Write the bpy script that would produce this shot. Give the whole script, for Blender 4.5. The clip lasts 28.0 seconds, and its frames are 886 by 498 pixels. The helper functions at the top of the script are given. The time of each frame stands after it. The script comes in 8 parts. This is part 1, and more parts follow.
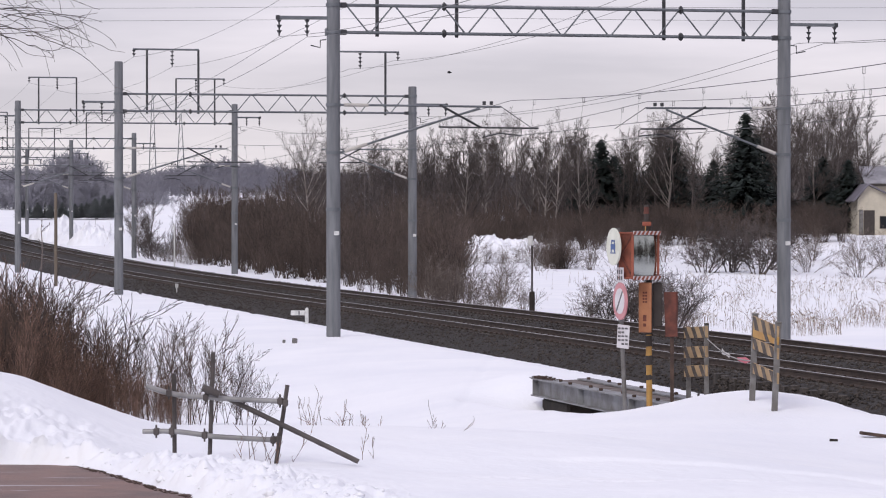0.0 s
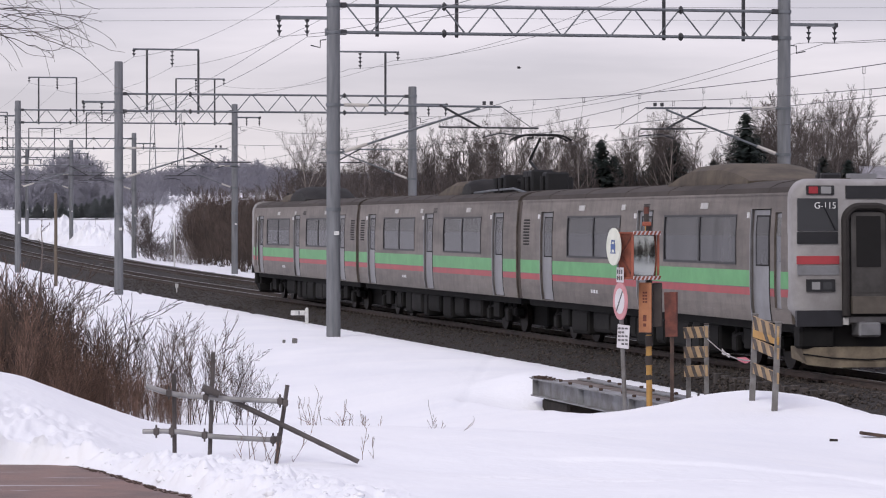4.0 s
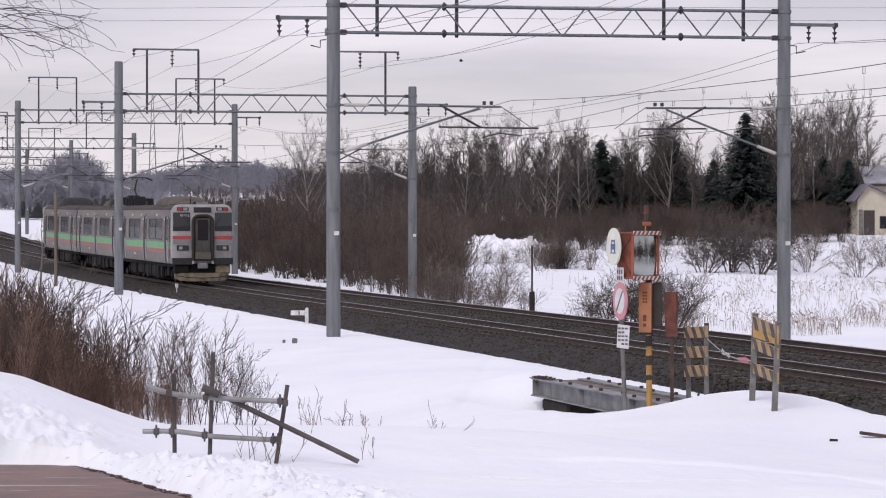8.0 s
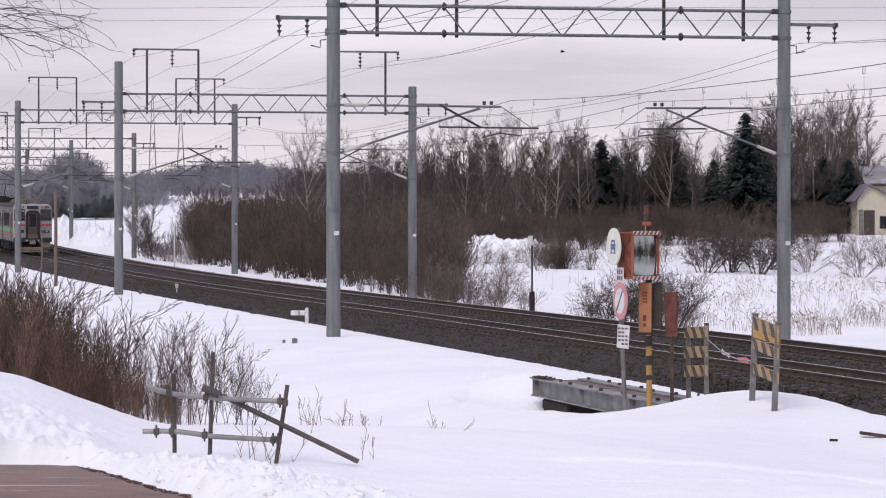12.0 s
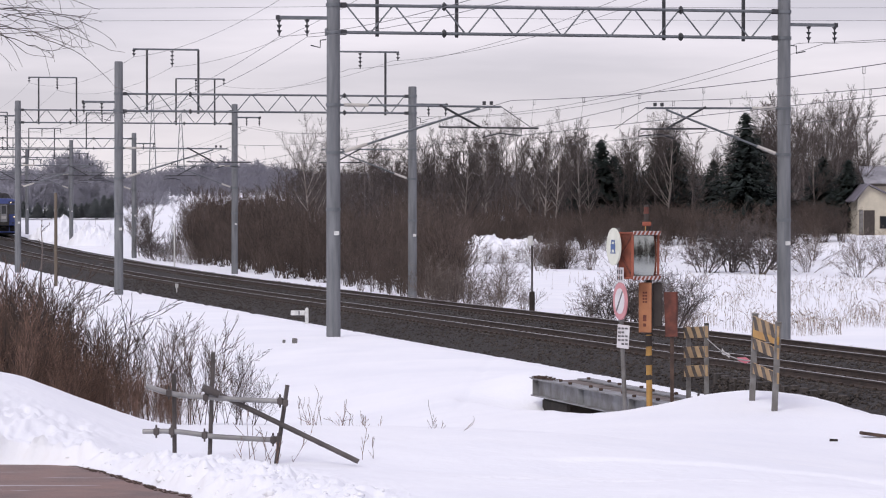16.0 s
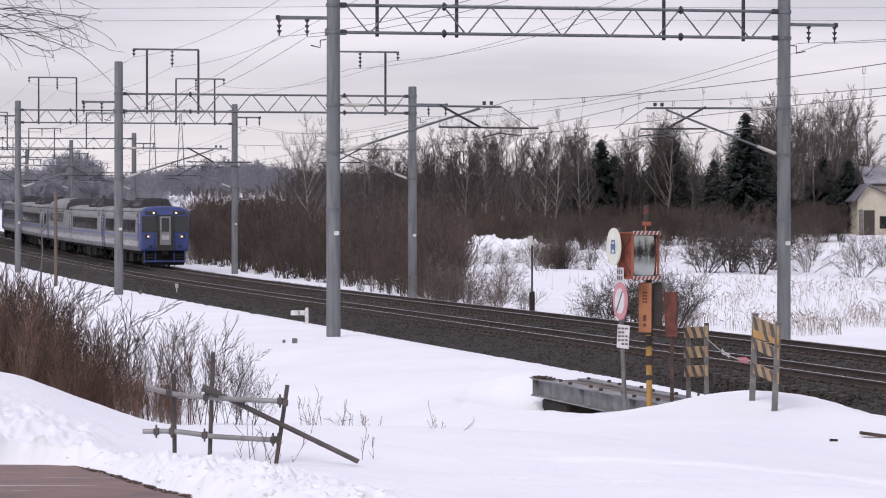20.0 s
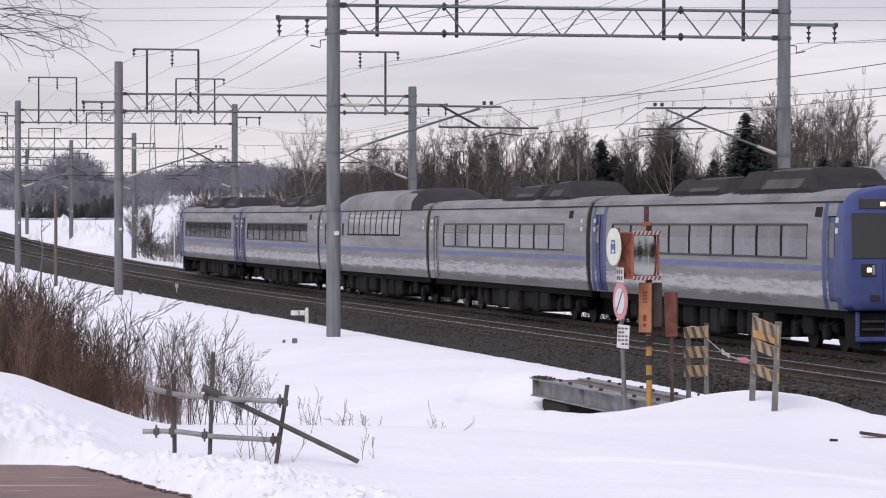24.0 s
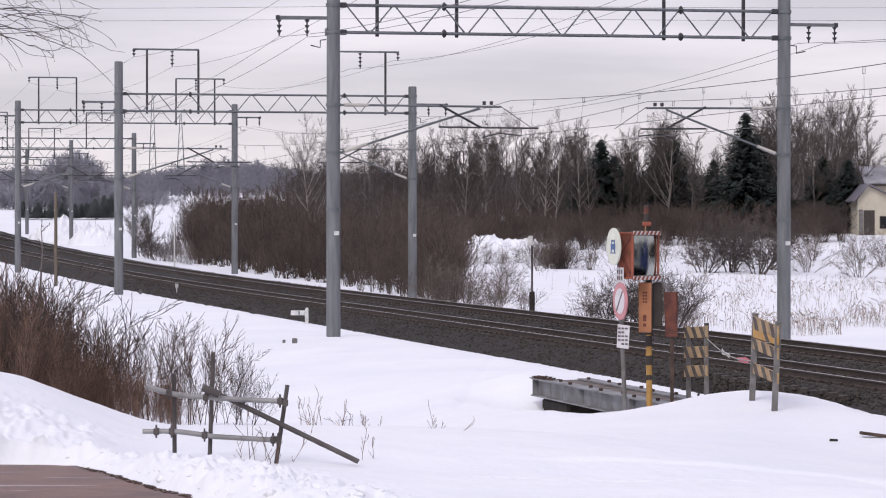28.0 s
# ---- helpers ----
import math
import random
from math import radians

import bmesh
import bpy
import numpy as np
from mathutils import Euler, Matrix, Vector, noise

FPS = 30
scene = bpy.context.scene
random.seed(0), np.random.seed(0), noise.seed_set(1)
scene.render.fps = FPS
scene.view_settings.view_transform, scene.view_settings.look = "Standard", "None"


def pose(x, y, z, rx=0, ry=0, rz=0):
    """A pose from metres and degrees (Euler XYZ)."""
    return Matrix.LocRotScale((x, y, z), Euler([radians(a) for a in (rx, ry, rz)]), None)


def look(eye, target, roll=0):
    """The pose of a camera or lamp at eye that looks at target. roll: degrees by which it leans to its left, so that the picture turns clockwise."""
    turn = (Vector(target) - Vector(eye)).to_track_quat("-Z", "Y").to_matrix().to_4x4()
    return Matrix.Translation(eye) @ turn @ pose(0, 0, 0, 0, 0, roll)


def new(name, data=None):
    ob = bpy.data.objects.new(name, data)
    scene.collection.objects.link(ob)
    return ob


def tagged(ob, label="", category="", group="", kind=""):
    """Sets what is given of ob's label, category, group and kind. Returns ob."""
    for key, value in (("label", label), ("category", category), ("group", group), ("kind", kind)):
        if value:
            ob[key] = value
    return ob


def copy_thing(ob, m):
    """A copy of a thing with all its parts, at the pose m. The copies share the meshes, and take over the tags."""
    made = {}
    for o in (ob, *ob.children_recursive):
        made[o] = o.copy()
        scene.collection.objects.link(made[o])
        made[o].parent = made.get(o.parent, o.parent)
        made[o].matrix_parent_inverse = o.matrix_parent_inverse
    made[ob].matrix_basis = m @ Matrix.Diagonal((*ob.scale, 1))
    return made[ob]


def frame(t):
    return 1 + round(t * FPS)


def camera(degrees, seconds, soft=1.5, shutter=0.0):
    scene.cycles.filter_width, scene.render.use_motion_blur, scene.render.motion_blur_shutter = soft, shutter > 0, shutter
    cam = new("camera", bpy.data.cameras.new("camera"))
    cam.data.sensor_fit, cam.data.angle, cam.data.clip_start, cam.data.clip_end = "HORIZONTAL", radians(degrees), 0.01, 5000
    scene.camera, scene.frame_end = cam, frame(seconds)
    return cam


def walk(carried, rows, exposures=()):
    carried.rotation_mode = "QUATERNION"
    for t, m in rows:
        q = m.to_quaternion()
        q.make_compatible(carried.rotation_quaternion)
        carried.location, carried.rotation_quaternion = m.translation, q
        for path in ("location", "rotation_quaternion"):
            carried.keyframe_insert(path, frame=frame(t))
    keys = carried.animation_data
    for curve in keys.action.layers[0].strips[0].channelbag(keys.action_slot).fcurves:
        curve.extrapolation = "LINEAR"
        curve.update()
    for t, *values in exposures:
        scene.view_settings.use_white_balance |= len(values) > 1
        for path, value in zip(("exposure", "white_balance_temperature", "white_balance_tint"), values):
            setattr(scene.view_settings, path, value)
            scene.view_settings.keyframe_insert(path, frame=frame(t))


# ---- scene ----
# camera on a tripod beside the path, rail level is z = 0
cam = camera(15.94, 28.0, soft=1.1)
EYE = (0.0, 0.0, 2.85)
CAM_POSE = pose(*EYE, 90 - 0.471, 0, 0)
walk(cam, [(0.0, CAM_POSE), (28.0, CAM_POSE)], [(0.0, 0.0), (12.5, 0.01), (15.0, 0.05), (28.0, 0.05)])

# overcast winter sky: a thin blue-grey sky behind a bright cloud sheet, and a veiled sun
world = bpy.data.worlds.new("overcast_sky")
scene.world = world
world.use_nodes = True
wn, wl = world.node_tree.nodes, world.node_tree.links
wn.clear()
w_out = wn.new("ShaderNodeOutputWorld")
w_bg = wn.new("ShaderNodeBackground")
w_sky = wn.new("ShaderNodeTexSky")
w_sky.sky_type = "NISHITA"
w_sky.sun_disc = False
w_sky.sun_elevation = radians(32)
w_sky.sun_rotation = radians(200)
w_skybg = wn.new("ShaderNodeBackground")
w_skybg.inputs["Strength"].default_value = 0.10
wl.new(w_sky.outputs["Color"], w_skybg.inputs["Color"])
w_co = wn.new("ShaderNodeTexCoord")
w_map = wn.new("ShaderNodeMapping")
w_map.inputs["Scale"].default_value = (2.0, 2.0, 14.0)
wl.new(w_co.outputs["Generated"], w_map.inputs["Vector"])
w_no = wn.new("ShaderNodeTexNoise")
w_no.inputs["Scale"].default_value = 3.2
w_no.inputs["Detail"].default_value = 6
w_no.inputs["Roughness"].default_value = 0.5
wl.new(w_map.outputs["Vector"], w_no.inputs["Vector"])
w_ramp = wn.new("ShaderNodeValToRGB")
w_ramp.color_ramp.elements[0].position = 0.36
w_ramp.color_ramp.elements[0].color = (0.645, 0.612, 0.70, 1)
w_ramp.color_ramp.elements[1].position = 0.66
w_ramp.color_ramp.elements[1].color = (0.882, 0.824, 0.918, 1)
wl.new(w_no.outputs["Fac"], w_ramp.inputs["Fac"])
w_cloud = wn.new("ShaderNodeBackground")
w_cloud.inputs["Strength"].default_value = 1.0
# the cloud sheet thins and turns bluer towards the zenith
w_sep = wn.new("ShaderNodeSeparateXYZ")
wl.new(w_co.outputs["Generated"], w_sep.inputs["Vector"])
w_hi = wn.new("ShaderNodeMapRange")
w_hi.inputs["From Min"].default_value, w_hi.inputs["From Max"].default_value = 0.15, 0.7
wl.new(w_sep.outputs["Z"], w_hi.inputs["Value"])
w_tint = wn.new("ShaderNodeMix")
w_tint.data_type, w_tint.blend_type = "RGBA", "MULTIPLY"
w_tint.inputs[7].default_value = (0.94, 0.97, 1.09, 1)
wl.new(w_hi.outputs["Result"], w_tint.inputs[0])
wl.new(w_ramp.outputs["Color"], w_tint.inputs[6])
# and it is warmer low over the horizon
w_lo = wn.new("ShaderNodeMapRange")
w_lo.inputs["From Min"].default_value, w_lo.inputs["From Max"].default_value = 0.065, 0.005
wl.new(w_sep.outputs["Z"], w_lo.inputs["Value"])
w_warm = wn.new("ShaderNodeMix")
w_warm.data_type, w_warm.blend_type = "RGBA", "MULTIPLY"
w_warm.inputs[7].default_value = (1.01, 1.0, 0.935, 1)
wl.new(w_lo.outputs["Result"], w_warm.inputs[0])
wl.new(w_tint.outputs[2], w_warm.inputs[6])
wl.new(w_warm.outputs[2], w_cloud.inputs["Color"])
w_mix = wn.new("ShaderNodeMixShader")
w_mix.inputs["Fac"].default_value = 0.93
wl.new(w_skybg.outputs[0], w_mix.inputs[1])
wl.new(w_cloud.outputs[0], w_mix.inputs[2])
wl.new(w_mix.outputs[0], w_out.inputs["Surface"])
wn.remove(w_bg)

sun_data = bpy.data.lights.new("veiled_sun", "SUN")
sun_data.energy = 1.5
sun_data.angle = radians(25)
sun_data.color = (1.0, 0.95, 0.9)
sun = new("veiled_sun", sun_data)
sun.matrix_world = look((-30, -60, 60), (0, 0, 0))
# ---- tools: meshes are gathered in lists, then linked as objects ----
class Geo:
    def __init__(self):
        self.v, self.f = [], []

    def add(self, verts, faces):
        o = len(self.v)
        self.v.extend(tuple(p) for p in verts)
        self.f.extend(tuple(i + o for i in f) for f in faces)
        return self

    def box(self, x0, x1, y0, y1, z0, z1, b=0.0, m=None):
        """A box, with chamfered edges of width b."""
        if b <= 0:
            vs = [(x, y, z) for x in (x0, x1) for y in (y0, y1) for z in (z0, z1)]
            fs = [(0, 1, 3, 2), (4, 6, 7, 5), (0, 4, 5, 1), (2, 3, 7, 6), (0, 2, 6, 4), (1, 5, 7, 3)]
        else:
            vs, fs = [], []
            b = min(b, (x1 - x0) * 0.45, (y1 - y0) * 0.45, (z1 - z0) * 0.45)
            idx = {}
            for i, x in enumerate((x0, x1)):
                for j, y in enumerate((y0, y1)):
                    for k, z in enumerate((z0, z1)):
                        sx, sy, sz = b * (1 - 2 * i), b * (1 - 2 * j), b * (1 - 2 * k)
                        idx[i, j, k] = len(vs)
                        vs += [(x, y + sy, z + sz), (x + sx, y, z + sz), (x + sx, y + sy, z)]
            for i in (0, 1):
                q = [idx[i, 0, 0], idx[i, 1, 0], idx[i, 1, 1], idx[i, 0, 1]]
                fs.append(q if i else q[::-1])
                q = [idx[0, i, 0] + 1, idx[1, i, 0] + 1, idx[1, i, 1] + 1, idx[0, i, 1] + 1]
                fs.append(q[::-1] if i else q)
                q = [idx[0, 0, i] + 2, idx[1, 0, i] + 2, idx[1, 1, i] + 2, idx[0, 1, i] + 2]
                fs.append(q if i else q[::-1])
            for i in (0, 1):
                for j in (0, 1):
                    a, c = idx[0, i, j], idx[1, i, j]
                    fs.append((a + 1, c + 1, c + 2, a + 2))
                    a, c = idx[i, 0, j], idx[i, 1, j]
                    fs.append((a, c, c + 2, a + 2))
                    a, c = idx[i, j, 0], idx[i, j, 1]
                    fs.append((a, c, c + 1, a + 1))
            for a in idx.values():
                fs.append((a, a + 1, a + 2))
        if m is not None:
            vs = [m @ Vector(p) for p in vs]
        return self.add(vs, fs)

    def tube(self, p, q, r, r2=None, n=8, caps=True):
        p, q = Vector(p), Vector(q)
        r2 = r if r2 is None else r2
        d = q - p
        if d.length < 1e-6:
            return self
        d.normalize()
        a = d.orthogonal().normalized()
        c = d.cross(a)
        vs = []
        for o, rr in ((p, r), (q, r2)):
            for i in range(n):
                w = 2 * math.pi * i / n
                vs.append(o + a * (math.cos(w) * rr) + c * (math.sin(w) * rr))
        fs = [(i, (i + 1) % n, n + (i + 1) % n, n + i) for i in range(n)]
        if caps:
            fs += [tuple(range(n))[::-1], tuple(range(n, 2 * n))]
        return self.add(vs, fs)

    def path(self, pts, r, n=5):
        """A thin tube along a line of points."""
        pts = [Vector(p) for p in pts]
        vs = []
        for i, p in enumerate(pts):
            d = (pts[min(i + 1, len(pts) - 1)] - pts[max(i - 1, 0)]).normalized()
            a = d.cross(Vector((0.31, 0.17, 0.93))).normalized()
            c = d.cross(a)
            vs += [p + a * (math.cos(6.2832 * k / n) * r) + c * (math.sin(6.2832 * k / n) * r) for k in range(n)]
        fs = [(i * n + k, i * n + (k + 1) % n, (i + 1) * n + (k + 1) % n, (i + 1) * n + k)
              for i in range(len(pts) - 1) for k in range(n)]
        return self.add(vs, fs)

    def loft(self, rings, closed=True, caps=True):
        """Joins rings of equal length."""
        n = len(rings[0])
        vs = [p for r in rings for p in r]
        fs = []
        for i in range(len(rings) - 1):
            for k in range(n if closed else n - 1):
                fs.append((i * n + k, i * n + (k + 1) % n, (i + 1) * n + (k + 1) % n, (i + 1) * n + k))
        if caps and closed:
            fs += [tuple(range(n))[::-1], tuple(range((len(rings) - 1) * n, len(rings) * n))]
        return self.add(vs, fs)

    def mesh(self, name, material, smooth=False):
        me = bpy.data.meshes.new(name)
        me.from_pydata([tuple(p) for p in self.v], [], self.f)
        me.update()
        bm = bmesh.new()
        bm.from_mesh(me)
        bmesh.ops.recalc_face_normals(bm, faces=bm.faces[:])
        bm.to_mesh(me)
        bm.free()
        if smooth:
            me.polygons.foreach_set("use_smooth", [True] * len(me.polygons))
            me.set_sharp_from_angle(angle=radians(38))
        me.materials.append(material)
        return me


def part(name, geo, material, parent, label="", smooth=False, at=None):
    me = geo.mesh(name, material, smooth) if isinstance(geo, Geo) else geo
    ob = new(name, me)
    ob.parent = parent
    if at is not None:
        ob.matrix_basis = at
    if label:
        tagged(ob, label)
    return ob


def thing(name, label, category, group="", kind="", geo=None, material=None, at=None, smooth=False):
    ob = new(name, geo.mesh(name, material, smooth) if geo else None)
    if at is not None:
        ob.matrix_basis = at
    return tagged(ob, label, category, group, kind)


def clamp01(a):
    return min(1.0, max(0.0, a))


def sstep(a, b, x):
    t = clamp01((x - a) / (b - a))
    return t * t * (3 - 2 * t)


def interp(keys, x):
    if x <= keys[0][0]:
        return keys[0][1]
    for (a, u), (b, w) in zip(keys, keys[1:]):
        if x <= b:
            t = (x - a) / (b - a)
            return u + (w - u) * t
    return keys[-1][1]


def smooth_interp(keys, x, h=2.5):
    return (interp(keys, x - h) + 2 * interp(keys, x) + interp(keys, x + h)) / 4


# ---- the railway line: s metres along it, n metres to its far side from the nearer track's centre ----
KX, UX, UY = 20.96, -0.21486, 0.97664
NX, NY = 0.97664, 0.21486
N_A, N_B = 0.0, 3.85
N_NEAR, N_FAR = -5.0, 7.76
GAUGE = 1.067


def rail_z(s):
    if s < 125:
        return 0.0
    if s < 300:
        return 4.4e-5 * (s - 125) ** 2
    return 1.3475 + 0.0154 * (s - 300)


def bend(s):
    if s < 250:
        return 0.0
    if s < 350:
        return 6e-5 * (s - 250) ** 2
    return 0.6 + 0.012 * (s - 350)


def on_line(s, n, z=0.0):
    """World point; z above the rails."""
    m = n + bend(s)
    return Vector((KX + UX * s + NX * m, UY * s + NY * m, rail_z(s) + z))


def to_line(x, y):
    s = (x - KX) * UX + y * UY
    return s, (x - KX) * NX + y * NY - bend(s)


def line_pose(s, n, z=0.0, span=14.0):
    """Pose on the line: local x runs away along the track, local y to the near side."""
    a, b = on_line(s - span / 2, n, z), on_line(s + span / 2, n, z)
    d = (b - a).normalized()
    side = Vector((0, 0, 1)).cross(d).normalized()
    up = d.cross(side)
    m = Matrix((d, side, up)).transposed().to_4x4()
    return Matrix.Translation((a + b) / 2) @ m


# ---- materials ----
def mat(name, col, rough=0.7, metal=0.0, col2=None, scale=4.0, bump=0.0, bump_scale=None, detail=5.0, spec=0.4,
        lo=0.35, hi=0.65, stretch=(1, 1, 1), rnd=0.0, coat=0.0):
    m = bpy.data.materials.new(name)
    m.use_nodes = True
    nt = m.node_tree
    N, L = nt.nodes, nt.links
    b = N["Principled BSDF"]
    b.inputs["Roughness"].default_value = rough
    b.inputs["Metallic"].default_value = metal
    b.inputs["Specular IOR Level"].default_value = spec
    b.inputs["Coat Weight"].default_value = coat
    co = N.new("ShaderNodeTexCoord")
    mp = N.new("ShaderNodeMapping")
    mp.inputs["Scale"].default_value = stretch
    L.new(co.outputs["Object"], mp.inputs["Vector"])
    col2 = col2 or tuple(c * 0.72 for c in col)
    no = N.new("ShaderNodeTexNoise")
    no.inputs["Scale"].default_value = scale
    no.inputs["Detail"].default_value = detail
    no.inputs["Roughness"].default_value = 0.6
    L.new(mp.outputs["Vector"], no.inputs["Vector"])
    rp = N.new("ShaderNodeValToRGB")
    rp.color_ramp.elements[0].position, rp.color_ramp.elements[1].position = lo, hi
    rp.color_ramp.elements[0].color = (*col2, 1)
    rp.color_ramp.elements[1].color = (*col, 1)
    L.new(no.outputs["Fac"], rp.inputs["Fac"])
    out = rp.outputs["Color"]
    if rnd > 0:
        oi = N.new("ShaderNodeObjectInfo")
        hs = N.new("ShaderNodeHueSaturation")
        mr = N.new("ShaderNodeMapRange")
        mr.inputs["To Min"].default_value, mr.inputs["To Max"].default_value = 1 - rnd, 1 + rnd
        L.new(oi.outputs["Random"], mr.inputs["Value"])
        L.new(mr.outputs["Result"], hs.inputs["Value"])
        L.new(out, hs.inputs["Color"])
        out = hs.outputs["Color"]
    L.new(out, b.inputs["Base Color"])
    if bump > 0:
        n2 = N.new("ShaderNodeTexNoise")
        n2.inputs["Scale"].default_value = bump_scale or scale * 6
        n2.inputs["Detail"].default_value = 4
        L.new(mp.outputs["Vector"], n2.inputs["Vector"])
        bp = N.new("ShaderNodeBump")
        bp.inputs["Strength"].default_value = 1.0
        bp.inputs["Distance"].default_value = bump
        L.new(n2.outputs["Fac"], bp.inputs["Height"])
        L.new(bp.outputs["Normal"], b.inputs["Normal"])
    return m


def glass_mat(name, tint, rough=0.05, trans=0.0):
    m = bpy.data.materials.new(name)
    m.use_nodes = True
    b = m.node_tree.nodes["Principled BSDF"]
    b.inputs["Base Color"].default_value = (*tint, 1)
    b.inputs["Roughness"].default_value = rough
    b.inputs["Specular IOR Level"].default_value = 0.6
    b.inputs["Transmission Weight"].default_value = trans
    return m


def glow_mat(name, col, power):
    m = bpy.data.materials.new(name)
    m.use_nodes = True
    b = m.node_tree.nodes["Principled BSDF"]
    b.inputs["Base Color"].default_value = (*col, 1)
    b.inputs["Emission Color"].default_value = (*col, 1)
    b.inputs["Emission Strength"].default_value = power
    return m


M_SNOW = mat("snow", (0.86, 0.865, 0.885), 0.75, col2=(0.80, 0.81, 0.845), scale=0.35, bump=0.012, bump_scale=9, spec=0.25)
M_BALLAST = mat("ballast_stone", (0.037, 0.030, 0.0255), 0.95, col2=(0.010, 0.0086, 0.0076), scale=14, bump=0.05, bump_scale=16, lo=0.3, hi=0.7)
M_RAIL = mat("rusty_rail", (0.085, 0.062, 0.05), 0.65, 0.3, col2=(0.045, 0.033, 0.028), scale=3)
M_RAILTOP = mat("worn_rail_head", (0.42, 0.41, 0.40), 0.35, 0.9, scale=2)
M_SLEEPER = mat("concrete_sleeper", (0.07, 0.06, 0.052), 0.9, scale=6, rnd=0.25)
M_CONC = mat("weathered_pole_concrete", (0.19, 0.197, 0.208), 0.85, col2=(0.125, 0.13, 0.138), scale=2.2, stretch=(3, 3, 0.35), bump=0.004, bump_scale=30)
M_GALV = mat("galvanised_steel", (0.175, 0.188, 0.202), 0.6, 0.4, scale=3)
M_DARKSTEEL = mat("dark_steel", (0.06, 0.06, 0.065), 0.6, 0.3, scale=4)
M_PORC = mat("grey_porcelain", (0.55, 0.52, 0.48), 0.3, scale=5)
M_WIRE = mat("weathered_wire", (0.17, 0.17, 0.18), 0.6, 0.5, scale=2)
# ---- ground: one snow sheet to the horizon ----
NEAR_PROFILE = [(0, 1.25), (18, 1.08), (22, 1.02), (29.5, 1.03), (36, 0.45), (44, -0.35), (52, -0.85), (60, -1.0), (72, -0.75), (90, -0.45), (140, -0.35)]
MOUND_PROFILE = [(0, 1.25), (18, 1.08), (26, 0.93), (40, 0.42), (51, 0.13), (56, -0.2), (62, -0.8), (80, -0.7)]


def near_land(x, y):
    a = smooth_interp(NEAR_PROFILE, y)
    b = smooth_interp(MOUND_PROFILE, y)
    z = a + (b - a) * sstep(-2.2, 3.6, x)
    z -= 0.17 * math.exp(-((x - 1.35) / 0.95) ** 2 - ((y - 49) / 7) ** 2)
    z += 0.56 * sstep(-2.25, -4.1, x) * math.exp(-((y - 27.5) / 2.6) ** 2)
    return z


RIGHT_FAR = [(0, -1.0), (218, -1.0), (232, 0.3), (248, 1.9), (330, 2.6), (600, 7.9), (720, 9.0), (950, 13.5), (1500, 20), (4000, 45)]
LEFT_FAR = [(0, -0.6), (200, -0.3), (260, 0.35), (300, 1.2), (345, 1.9), (420, 3.3), (600, 8.0), (720, 9.0), (950, 14.0), (1500, 20), (4000, 45)]


def far_land(x, y, s, n):
    low = smooth_interp(RIGHT_FAR, y, 5) + 0.12 * math.sin(x * 0.11) * math.sin(y * 0.07) - 0.25 * sstep(60, 90, y) * sstep(150, 110, y)
    # heaped snow bank at the end of the field
    low += 1.3 * math.exp(-(((x - 4.2) / 3.0) ** 2 + ((y - 232) / 9) ** 2)) + 0.8 * math.exp(-(((x - 7.2) / 1.6) ** 2 + ((y - 226) / 6) ** 2))
    level = max(rail_z(s) - 0.45, smooth_interp(LEFT_FAR, y, 5))
    level += 0.75 * math.exp(-(((x + 36.5) / 3.0) ** 2 + ((y - 300) / 12) ** 2)) + 0.7 * math.exp(-(((x + 27) / 2.6) ** 2 + ((y - 262) / 10) ** 2)) + 1.6 * math.exp(-(((x + 27.2) / 1.3) ** 2 + ((y - 275) / 10) ** 2))
    k = sstep(105, 165, s) * sstep(60, 20, n)
    return low + (level - low) * k


def ground_z(x, y):
    s, n = to_line(x, y)
    zr = rail_z(s)
    if n < 1.9:
        k = sstep(-13.5, -4.6, n)
        form = zr - 0.22 - 0.10 * sstep(-4.2, -3.1, n) - 0.25 * sstep(-3.1, -2.4, n)
        base = near_land(x, y)
        base = base + (max(base, zr - 0.4) - base) * sstep(110, 170, s)
        z = base + (form - base) * k
        # snow heaped at the closed crossing, and the ditch under the old girder
        z += 0.54 * math.exp(-(((x - 4.8) / 1.8) ** 2 + ((y - 50.8) / 5.2) ** 2)) * sstep(-3.2, -4.2, n) * sstep(58.5, 54.5, s)
        z -= 0.85 * math.exp(-(((s - 57.5) / 4.6) ** 4)) * sstep(-7.9, -6.5, n) * sstep(-3.6, -4.6, n)
        z -= 0.56 * sstep(-5.75, -5.2, n) * sstep(-2.9, -3.5, n) * sstep(52.5, 55.5, s) * sstep(62.5, 60, s)
        z += 0.26 * math.exp(-((s - 63.6) / 1.1) ** 2 - ((n + 5.7) / 0.9) ** 2)
        # the drift runs on beside the ballast
        z += 0.12 * math.exp(-(((x - 6.7) / 1.2) ** 2 + ((y - 46) / 3) ** 2)) * sstep(-2.9, -3.9, n)
        return z
    k = sstep(7.0, 11.0, n)
    form = zr - 0.57 + 0.2 * sstep(5.9, 6.9, n)
    return form + (far_land(x, y, s, n) - form) * k


PATH_EDGE = [(17.0, -0.2), (19.0, -0.8), (21.8, -1.82), (22.45, -2.07), (23.0, -2.27), (23.84, -2.58), (24.4, -2.85), (24.54, -3.16), (24.58, -3.44), (24.65, -7)]


def on_path(x, y):
    """How deep a point lies inside the cleared path, in metres."""
    edge = interp(PATH_EDGE, y)
    return edge - x + 0.07 * noise.noise((x * 2.5, y * 2.5, 3.0)) + 0.04 * noise.noise((x * 8, y * 8, 1.0))


